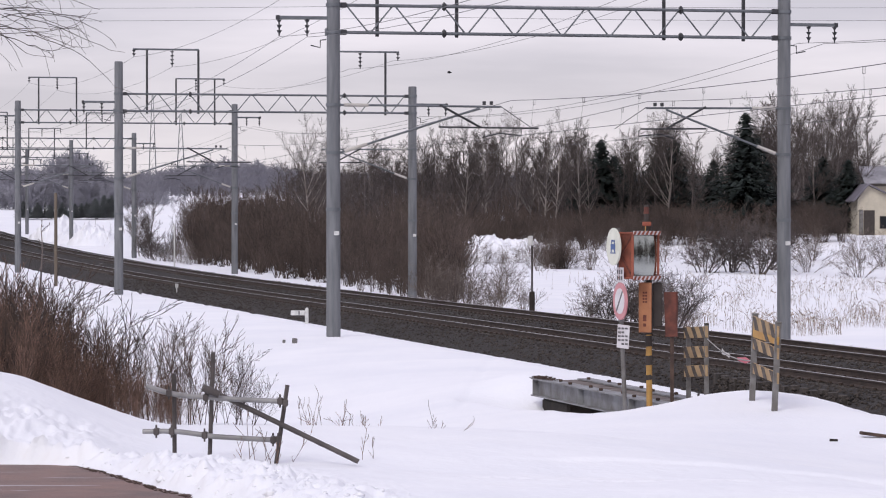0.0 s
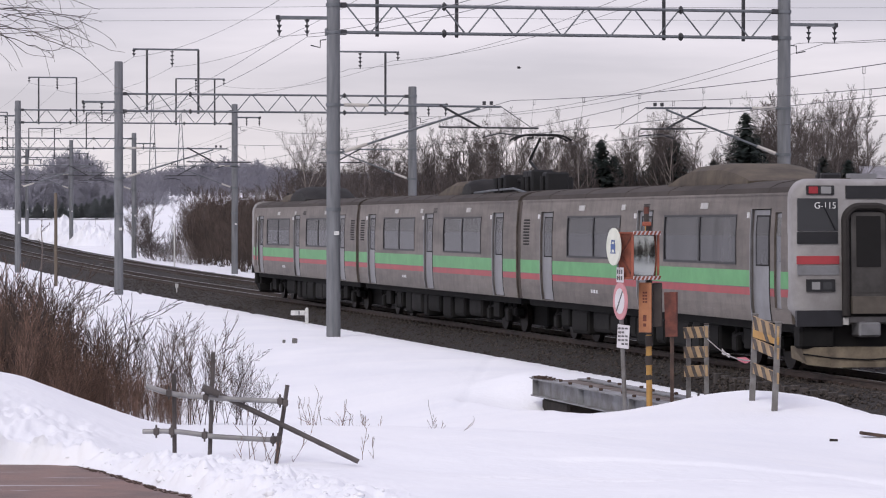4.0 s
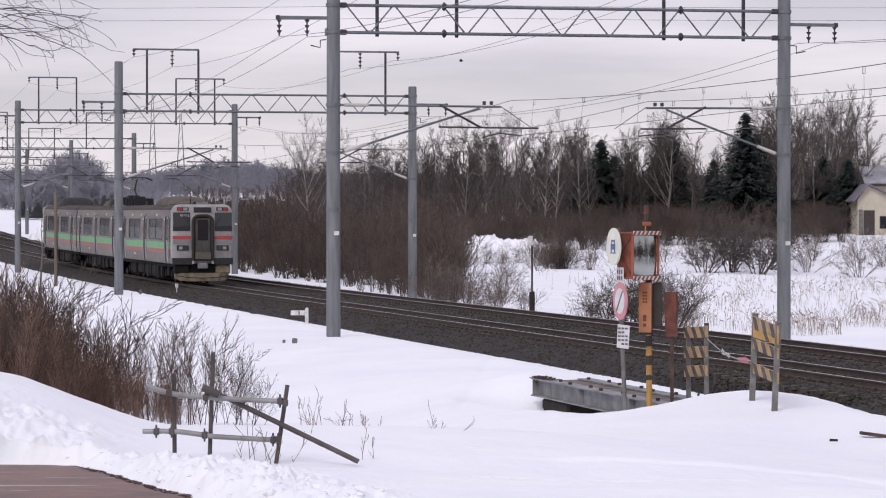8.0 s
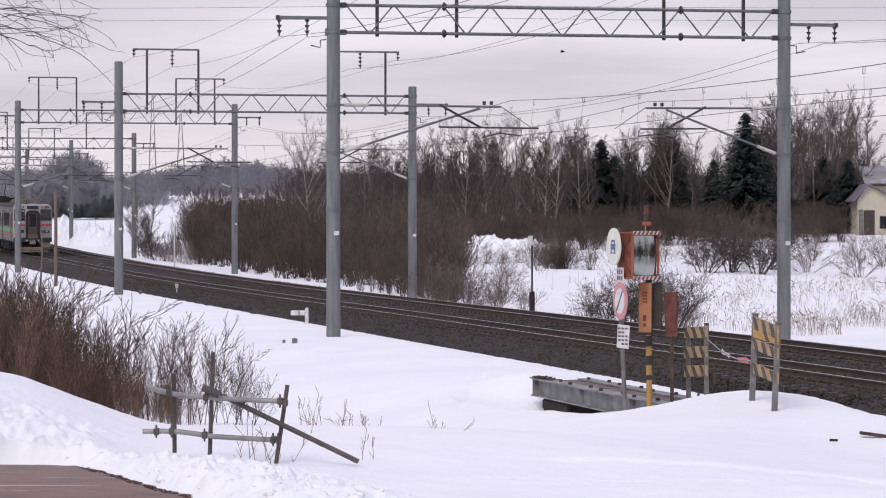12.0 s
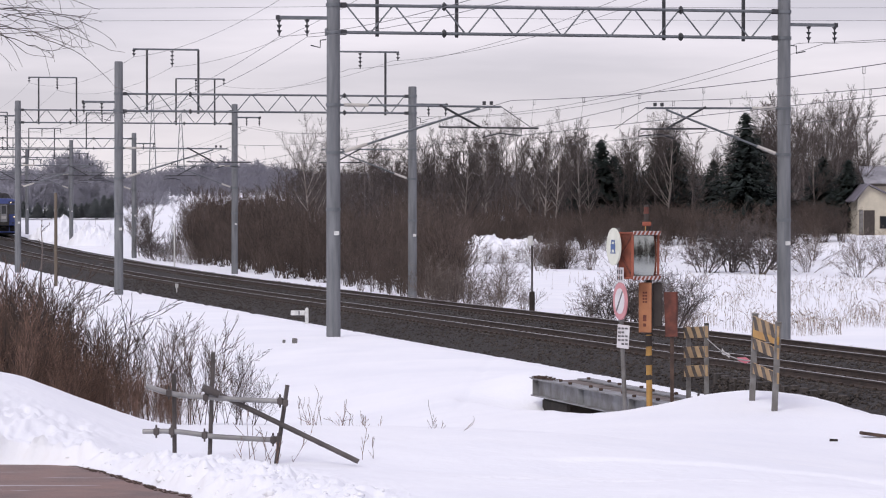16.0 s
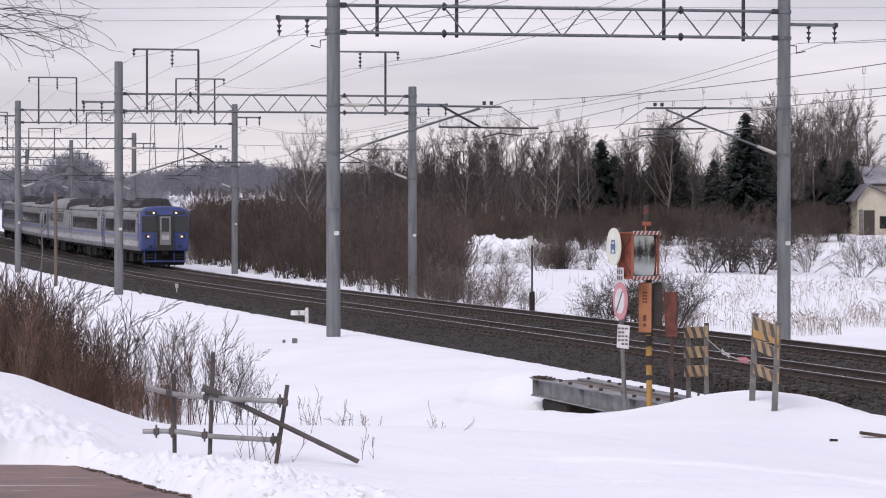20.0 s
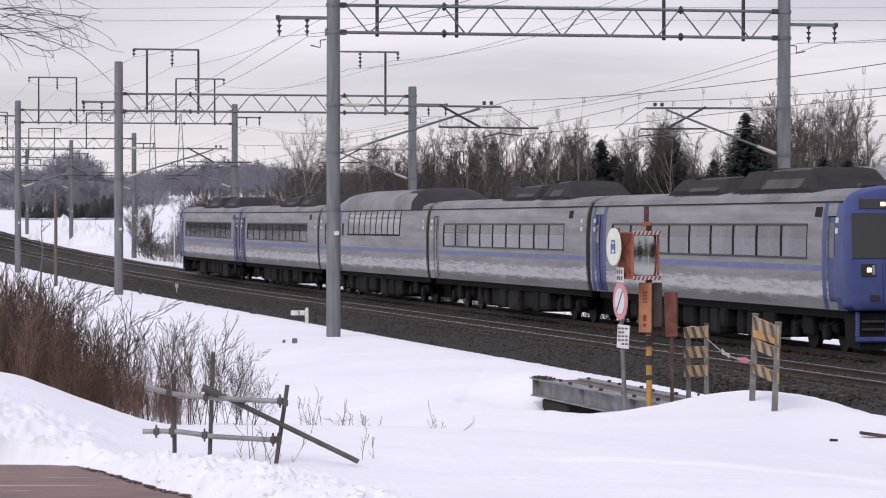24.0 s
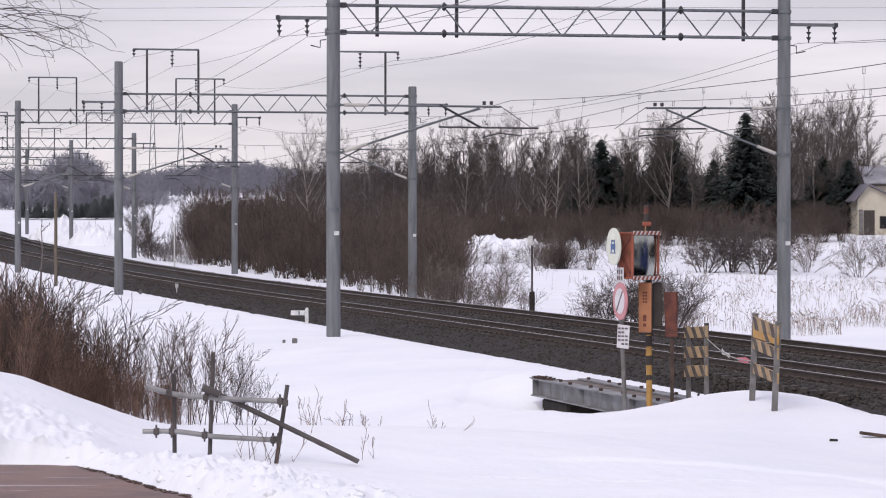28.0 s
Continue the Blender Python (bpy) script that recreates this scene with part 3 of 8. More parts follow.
def sooted(m, z0, z1, keep):
    """Vertical streaks of brake dust."""
    nt = m.node_tree
    N, L = nt.nodes, nt.links
    b = N["Principled BSDF"]
    base = b.inputs["Base Color"].links[0].from_socket
    co = N.new("ShaderNodeTexCoord")
    mp = N.new("ShaderNodeMapping")
    mp.inputs["Scale"].default_value = (0.7, 1.0, 0.25)
    L.new(co.outputs["Object"], mp.inputs["Vector"])
    no = N.new("ShaderNodeTexNoise")
    no.inputs["Scale"].default_value, no.inputs["Detail"].default_value, no.inputs["Roughness"].default_value = 5.0, 8, 0.7
    L.new(mp.outputs["Vector"], no.inputs["Vector"])
    mr = N.new("ShaderNodeMapRange")
    mr.inputs["From Min"].default_value, mr.inputs["From Max"].default_value = z0, z1
    mr.inputs["To Min"].default_value, mr.inputs["To Max"].default_value = keep, 1.0
    L.new(no.outputs["Fac"], mr.inputs["Value"])
    hs = N.new("ShaderNodeHueSaturation")
    L.new(mr.outputs["Result"], hs.inputs["Value"])
    L.new(base, hs.inputs["Color"])
    L.new(hs.outputs["Color"], b.inputs["Base Color"])


sooted(M_STEEL, 0.35, 0.55, 0.72)


def salted(m):
    """A ragged white crust of dried road salt along the lower side, and brown streaks above it."""
    nt = m.node_tree
    N, L = nt.nodes, nt.links
    b = N["Principled BSDF"]
    base = b.inputs["Base Color"].links[0].from_socket
    co = N.new("ShaderNodeTexCoord")
    sep = N.new("ShaderNodeSeparateXYZ")
    L.new(co.outputs["Object"], sep.inputs["Vector"])
    band = N.new("ShaderNodeValToRGB")
    band.color_ramp.elements[0].position, band.color_ramp.elements[0].color = 0.0, (0, 0, 0, 1)
    band.color_ramp.elements[1].position, band.color_ramp.elements[1].color = 1.0, (0, 0, 0, 1)
    for pos, v in ((0.10, 0.25), (0.30, 0.72), (0.60, 0.60), (0.80, 0.12)):
        band.color_ramp.elements.new(pos).color = (v, v, v, 1)
    mr = N.new("ShaderNodeMapRange")
    mr.inputs["From Min"].default_value, mr.inputs["From Max"].default_value = 1.08, 1.82
    L.new(sep.outputs["Z"], mr.inputs["Value"])
    L.new(mr.outputs["Result"], band.inputs["Fac"])
    mp = N.new("ShaderNodeMapping")
    mp.inputs["Scale"].default_value = (0.75, 1.0, 6.5)
    L.new(co.outputs["Object"], mp.inputs["Vector"])
    no = N.new("ShaderNodeTexNoise")
    no.inputs["Scale"].default_value, no.inputs["Detail"].default_value, no.inputs["Roughness"].default_value = 1.6, 9, 0.72
    L.new(mp.outputs["Vector"], no.inputs["Vector"])
    ad = N.new("ShaderNodeMath")
    ad.operation = "ADD"
    rag = N.new("ShaderNodeMapRange")
    rag.inputs["From Min"].default_value, rag.inputs["From Max"].default_value = 0.32, 0.68
    rag.inputs["To Min"].default_value, rag.inputs["To Max"].default_value = 0.12, 0.92
    L.new(no.outputs["Fac"], rag.inputs["Value"])
    L.new(band.outputs["Color"], ad.inputs[0])
    L.new(rag.outputs["Result"], ad.inputs[1])
    rp = N.new("ShaderNodeValToRGB")
    rp.color_ramp.elements[0].position, rp.color_ramp.elements[1].position = 0.70, 1.0
    rp.color_ramp.elements.new(0.86).color = (0.55, 0.55, 0.55, 1)
    sc = N.new("ShaderNodeMath")
    sc.operation = "MULTIPLY"
    sc.inputs[1].default_value = 0.82
    L.new(ad.outputs[0], sc.inputs[0])
    L.new(sc.outputs[0], rp.inputs["Fac"])
    mx = N.new("ShaderNodeMix")
    mx.data_type = "RGBA"
    L.new(rp.outputs["Color"], mx.inputs[0])
    L.new(base, mx.inputs[6])
    mx.inputs[7].default_value = (0.54, 0.54, 0.56, 1)
    L.new(mx.outputs[2], b.inputs["Base Color"])
    return m


salted(M_SILVER)
M_SILVERROOF = mat("silver_roof_dusty", (0.25, 0.247, 0.25), 0.6, 0.1, col2=(0.15, 0.147, 0.147), scale=1.2, stretch=(0.5, 1, 1))
M_BLUE = mat("blue_paint", (0.05, 0.072, 0.225), 0.45, col2=(0.036, 0.052, 0.165), scale=2)
M_BLUESTRIPE = mat("blue_stripe", (0.10, 0.125, 0.34), 0.45, col2=(0.16, 0.17, 0.30), scale=3)
M_GREENSTRIPE = mat("green_pinstripe", (0.25, 0.38, 0.22), 0.5, scale=3)
M_RUBBER = mat("grey_rubber", (0.045, 0.042, 0.04), 0.9, scale=4)
M_POD = mat("grimy_roof_unit", (0.024, 0.022, 0.021), 0.8, col2=(0.009, 0.0085, 0.008), scale=1.5)
M_PODPALE = mat("dusty_roof_cover", (0.115, 0.092, 0.066), 0.8, col2=(0.055, 0.044, 0.034), scale=1.5)


class Shell:
    """Side profile of a coach: half-width at each height."""

    def __init__(self, keys):
        self.keys = keys

    def w(self, z):
        return interp(self.keys, z)

    def strip(self, g, x0, x1, z0, z1, off=0.0, sg=1):
        zs = [z0] + [k[0] for k in self.keys if z0 + 1e-3 < k[0] < z1 - 1e-3] + [z1]
        vs = [(x, sg * (self.w(z) + off), z) for z in zs for x in (x0, x1)]
        g.add(vs, [(2 * i, 2 * i + 1, 2 * i + 3, 2 * i + 2) for i in range(len(zs) - 1)])

    def slab(self, g, x0, x1, z0, z1, off, depth, sg):
        """A strip with thickness, its outer face at off."""
        zs = [z0] + [k[0] for k in self.keys if z0 + 1e-3 < k[0] < z1 - 1e-3] + [z1]
        rings = []
        for x in (x0, x1):
            rings.append([(x, sg * (self.w(z) + off), z) for z in zs] + [(x, sg * (self.w(z) + off - depth), z) for z in reversed(zs)])
        g.loft(rings)

    def rim(self, g, x0, x1, z0, z1, off, depth, sg, w=0.05):
        self.slab(g, x0, x1, z1 - w, z1, off, depth, sg)
        self.slab(g, x0, x1, z0, z0 + w, off, depth, sg)
        self.slab(g, x0, x0 + w, z0 + w, z1 - w, off, depth, sg)
        self.slab(g, x1 - w, x1, z0 + w, z1 - w, off, depth, sg)

    def wall(self, x0, x1, z0, z1, holes, sg, depth=0.06):
        """The panels of a side wall with holes (xa, xb, za, zb) cut through it."""
        out = []
        xs = sorted({x0, x1, *[h[0] for h in holes], *[h[1] for h in holes]})
        for a, b in zip(xs, xs[1:]):
            hs = sorted((h for h in holes if h[0] <= a + 1e-6 and h[1] >= b - 1e-6), key=lambda h: h[2])
            lo = z0
            for h in hs:
                if h[2] > lo + 1e-3:
                    out.append(Geo())
                    self.slab(out[-1], a, b, lo, h[2], 0, depth, sg)
                lo = h[3]
            if z1 > lo + 1e-3:
                out.append(Geo())
                self.slab(out[-1], a, b, lo, z1, 0, depth, sg)
        return out


def roof_ring(x, w, z, crown, n=9, lift=0.0):
    out = []
    for i in range(n + 1):
        a = math.pi * i / n
        c = math.cos(a)
        out.append((x, w * (abs(c) ** 0.75) * (1 if c > 0 else -1), z + crown * (math.sin(a) ** 0.8) + lift))
    return out


def bogie(parent, x):
    b = part("bogie", Geo().box(x - 1.6, x + 1.6, 0.72, 0.98, 0.42, 0.66, 0.05).box(x - 1.6, x + 1.6, -0.98, -0.72, 0.42, 0.66, 0.05)
             .box(x - 0.3, x + 0.3, -0.8, 0.8, 0.4, 0.8, 0.03).box(x - 0.35, x + 0.35, 0.98, 1.12, 0.35, 0.78, 0.03), M_UNDER, parent)
    for dx in (-1.05, 1.05):
        g = Geo()
        for y in (-0.56, 0.56):
            g.tube((x + dx, y - 0.06, 0.43), (x + dx, y + 0.06, 0.43), 0.43, n=20)
        g.tube((x + dx, -0.75, 0.43), (x + dx, 0.75, 0.43), 0.08, n=8)
        part("wheelset", g, M_WHEEL, b, smooth=True)
        for sg in (-1, 1):
            g = Geo()
            g.box(x + dx - 0.17, x + dx + 0.17, min(sg * 0.95, sg * 1.1), max(sg * 0.95, sg * 1.1), 0.27, 0.6, 0.04)
            g.tube((x + dx - 0.28, sg * 0.9, 0.5), (x + dx - 0.28, sg * 0.9, 0.82), 0.09, n=8)
            g.tube((x + dx + 0.28, sg * 0.9, 0.5), (x + dx + 0.28, sg * 0.9, 0.82), 0.09, n=8)
            part("axle_box", g, M_UNDER, b)


def underfloor(parent, half, seed, pale=1, sill=0.2):
    rnd = random.Random(seed)
    part("underframe", Geo().box(-half + 0.2, half - 0.2, -1.22, 1.22, 0.78, 1.05, 0.03), M_UNDER, parent)
    # added dark core: keeps bright ground from showing through the shadowed underside
    part("centre_sill", Geo().box(-half + 0.5, half - 0.5, -0.45, 0.45, sill, 0.8, 0.03), M_UNDER, parent)
    x = -half + 5.3
    while x < half - 5.6:
        ln = rnd.uniform(0.5, 1.5)
        bottom = rnd.uniform(0.14, 0.32)
        y1 = rnd.uniform(1.05, 1.22)
        mt = M_UNDERBOX if pale and rnd.random() < 0.3 else M_UNDER
        g = Geo().box(x, x + ln, -y1, y1, bottom, 0.82, 0.04)
        g.box(x + 0.05, x + ln - 0.05, y1, y1 + 0.02, bottom + 0.08, 0.74, 0.008).box(x + 0.05, x + ln - 0.05, -y1 - 0.02, -y1, bottom + 0.08, 0.74, 0.008)
        part("equipment_case", g, mt, parent)
        x += ln + rnd.uniform(0.08, 0.5)


def hump(name, x0, x1, w, z0, h, material, parent, ramp=(0.8, 0.8), n=7, label=""):
    """A rounded roof unit with sloping ends."""
    rings = []
    ln = x1 - x0
    for t, k in ((0.0, 0.05), (ramp[0] / ln * 0.5, 0.62), (ramp[0] / ln, 0.95), (0.5, 1.0), (1 - ramp[1] / ln, 0.95), (1 - ramp[1] / ln * 0.5, 0.62), (1.0, 0.05)):
        ring = []
        for i in range(n + 1):
            a = math.pi * i / n
            c = math.cos(a)
            ring.append((x0 + t * ln, w * (abs(c) ** 0.5) * (1 if c > 0 else -1), z0 + 0.02 + h * k * math.sin(a) ** 0.55))
        ring += [(x0 + t * ln, -w, z0 - 0.25), (x0 + t * ln, w, z0 - 0.25)]
        rings.append(ring)
    return part(name, Geo().loft(rings), material, parent, label, smooth=True)


A_SHELL = Shell([(0.95, 1.35), (1.25, 1.39), (1.6, 1.405), (2.6, 1.405), (3.1, 1.375), (3.42, 1.33)])
A_HALF = 10.55


def commuter_car(seed, cab=0, units=(), panto=None):
    """Stainless commuter coach. cab: -1 or 1, the end with a driver's cab."""
    root = thing("commuter_train_car", "dirty stainless commuter railcar with green and red bands" + (", cab end" if cab else ", with raised pantograph"),
                 "railcar", "cars of the commuter train")
    sh = A_SHELL
    L = A_HALF
    if cab:
        doors = [cab * 8.75, cab * 0.7, -cab * 7.95]
        wins = [(cab * 7.25, cab * 2.2), (-cab * 1.25, -cab * 5.95)]
    else:
        doors = [-8.5, 0.05, 8.5]
        wins = [(-6.6, -1.95), (1.95, 6.6)]
    wins = [tuple(sorted(w)) for w in wins]
    dw = 0.58
    holes = [(d - dw, d + dw, 0.97, 3.12) for d in doors] + [(a, b, 2.03, 3.02) for a, b in wins]
    cabdoor = None
    if cab:
        cabdoor = tuple(sorted((cab * 10.02, cab * 9.62)))
        holes.append((*cabdoor, 1.2, 3.05))
    g = Geo()
    panels = [p for sg in (1, -1) for p in sh.wall(-L, L, 0.95, 3.42, holes, sg)]
    for x in (-L, L):
        if cab * x <= 0:
            ring = [(x, sh.w(z) - 0.01, z) for z in (0.95, 1.6, 2.6, 3.42)] + [(x, -sh.w(z) + 0.01, z) for z in (3.42, 2.6, 1.6, 0.95)]
            ring2 = [(x - 0.05 * (1 if x > 0 else -1), y, z) for _, y, z in ring]
            g.loft([ring, ring2])
    if cab:
        g.box(-cab * L * 0.5 - 0.05, -cab * L * 0.5 + 0.05, -1.2, 1.2, 1.0, 1.1)
    body = part("body", g, M_STEEL, root, "dirty stainless steel body")
    for p in panels:
        part("side_panel", p, M_STEEL, body)
    core = Geo()
    core.box(-L + 0.1, L - 0.1, -1.23, 1.23, 0.97, 3.2)
    part("interior", core, M_DARK, root, "dark interior")
    rg = Geo().loft([roof_ring(x, 1.335, 3.40, 0.30) for x in (-L, -3.5, 3.5, L)])
    roof = part("roof", rg, M_STEELROOF, root, "brown roof stained by brake dust", smooth=True)
    g = Geo()
    for sg in (1, -1):
        sh.slab(g, -L, L, 3.385, 3.425, 0.022, 0.05, sg)
    part("gutter", g, M_STEEL, roof)
    # coloured bands, broken by the doors
    xs = sorted([(-L, -L)] + [(d - dw - 0.05, d + dw + 0.05) for d in doors] + [(L, L)])
    for nm, z0, z1, mt in (("green_band", 1.61, 1.93, M_GREEN), ("red_band", 1.45, 1.595, M_RED)):
        for sg in (1, -1):
            g = Geo()
            for (a, b), (c, d) in zip(xs, xs[1:]):
                if c - b > 0.05:
                    if cabdoor and b < cabdoor[0] < c:
                        sh.slab(g, b + 0.002, cabdoor[0], z0, z1, 0.004, 0.008, sg)
                        sh.slab(g, cabdoor[1], c - 0.002, z0, z1, 0.004, 0.008, sg)
                    else:
                        sh.slab(g, b + 0.002, c - 0.002, z0, z1, 0.004, 0.008, sg)
            part(nm, g, mt, body, "green painted band" if mt is M_GREEN else "red painted band")
    for sg in (1, -1):
        # fine ribs pressed into the side, and the ventilators over the windows
        for z in (1.02, 1.12, 1.22, 3.2, 3.28):
            g = Geo()
            for (a, b), (c, d) in zip(xs, xs[1:]):
                if c - b > 0.05:
                    sh.slab(g, b, c, z - 0.012, z + 0.012, 0.006, 0.012, sg)
            part("rib", g, M_STEEL, body)
        for d in doors:
            g = Geo()
            sh.slab(g, d - dw + 0.02, d + dw - 0.02, 0.98, 3.1, -0.05, 0.03, sg)
            door = part("door", g, M_DOOR, root, "grey sliding door")
            g = Geo()
            sh.rim(g, d - dw + 0.16, d + dw - 0.2, 2.02, 3.0, -0.04, 0.02, sg, 0.03)
            part("door_frame", g, M_DARK, door)
            g = Geo()
            sh.slab(g, d - dw + 0.19, d + dw - 0.23, 2.05, 2.97, -0.045, 0.012, sg)
            part("pane", g, M_GLASSA, door)
            # one post is black, painted for the shade in the door's recess
            for e in (-1, 1):
                g = Geo()
                sh.slab(g, d + e * (dw + 0.02) - 0.02, d + e * (dw + 0.02) + 0.02, 0.97, 3.13, 0.008, 0.05, sg)
                part("door_post", g, M_DARK if e < 0 else M_DOOR, door)
            g = Geo()
            sh.slab(g, d + dw + 0.1, d + dw + 0.2, 2.95, 3.06, 0.03, 0.03, sg)
            part("door_lamp", g, M_WHITE, door)
        for a, b in wins:
            g = Geo()
            sh.rim(g, a, b, 2.03, 3.02, 0.012, 0.05, sg, 0.045)
            win = part("window", g, M_BLACK, root, "wide window with frosted sealed glazing")
            mid = (a + b) / 2
            for p, q in ((a + 0.04, mid - 0.04), (mid + 0.04, b - 0.04)):
                g = Geo()
                sh.slab(g, p, q, 2.07, 2.98, -0.012, 0.015, sg)
                part("pane", g, M_GLASSA, win)
            g = Geo()
            sh.slab(g, mid - 0.045, mid + 0.045, 2.07, 2.98, 0.006, 0.03, sg)
            part("mullion", g, M_BLACK, win)
        for x, wd, dark in ((-1.0, 0.45, 1), (-5.3, 0.5, 0), (4.4, 0.5, 0), (0.9, 0.3, 0)):
            g = Geo()
            if dark:
                for k in range(4):
                    sh.slab(g, x, x + wd, 3.14 + k * 0.035, 3.155 + k * 0.035, 0.012, 0.012, sg)
            else:
                sh.slab(g, x, x + wd, 3.14, 3.26, 0.02, 0.02, sg)
            part("ventilator", g, M_DARK if dark else M_PLATEA, body)
        e = -cab if cab else 1
        x = e * 9.95
        for k in range(9):
            g = Geo()
            sh.slab(g, x - 0.3, x + 0.3, 2.3 + k * 0.075, 2.34 + k * 0.075, 0.008, 0.02, sg)
            part("louvre", g, M_DARK, body)
        if cabdoor:
            g = Geo()
            sh.slab(g, cabdoor[0] + 0.02, cabdoor[1] - 0.02, 1.22, 3.03, -0.04, 0.02, sg)
            dd = part("cab_door", g, M_DOOR, root)
            g = Geo()
            sh.slab(g, cabdoor[0] + 0.07, cabdoor[1] - 0.07, 2.1, 2.95, -0.03, 0.015, sg)
            part("pane", g, M_CABGLASS, dd)
        for k in range(3):
            g = Geo()
            sh.slab(g, 3.2 + k * 0.22, 3.34 + k * 0.22, 1.22, 1.31, 0.004, 0.006, sg)
            part("marking", g, M_WHITE, body)
    # gangway bellows between the cars
    for e in (-1, 1):
        if e == cab:
            continue
        g = Geo()
        for k in range(3):
            x = e * (L + 0.03 + 0.09 * k)
            g.box(min(x, x + e * 0.07), max(x, x + e * 0.07), -1.2, 1.2, 0.95, 3.45, 0.03)
        part("bellows", g, M_BELLOWS, root, "brown gangway bellows")
        g = Geo()
        for sg in (1, -1):
            sh.slab(g, e * (L + 0.18) - 0.17, e * (L + 0.18) + 0.17, 0.95, 3.42, -0.05, 0.03, sg)
        g.loft([roof_ring(x, 1.28, 3.36, 0.3) for x in (e * L, e * (L + 0.32))])
        part("outer_hood", g, M_BELLOWS, root, "dark brown rubber outer hood")
    underfloor(root, L, seed)
    for x in (-7.2, 7.2):
        bogie(root, x)
    if cab:
        cab_front_a(root, cab)
    for x0, x1, h, ramp, mt in units:
        hump("air_conditioner", x0, x1, 0.95, 3.66, h, mt, roof, ramp)
    if panto is not None:
        pantograph(roof, panto)
    for k in range(6):
        x = -9 + k * 3.4
        part("roof_rib", Geo().loft([roof_ring(x - 0.03, 1.34, 3.405, 0.305), roof_ring(x + 0.03, 1.34, 3.405, 0.305)]), M_STEELROOF, roof)
    part("aerial", Geo().tube((cab * 9.0, 0.3, 3.65), (cab * 9.0, 0.3, 4.0), 0.03, n=6).box(cab * 8.4 - 0.2, cab * 8.4 + 0.2, -0.3, 0.1, 3.65, 3.82, 0.03), M_BLACK, roof)
    return root


M_PLATEA = mat("pale_vent_cover", (0.5, 0.49, 0.47), 0.5, scale=5)


def face_ring(x, w, z0, z1, r, lean=0.0, n=4):
    """A rounded rectangle across the car."""
    out = []
    for cy, cz, a0 in ((w - r, z1 - r, 0), (-w + r, z1 - r, 90), (-w + r, z0 + r, 180), (w - r, z0 + r, 270)):
        for i in range(n + 1):
            a = radians(a0 + 90 * i / n)
            y, z = cy + r * math.cos(a), cz + r * math.sin(a)
            out.append((x - lean * (z - z0), y, z))
    return out


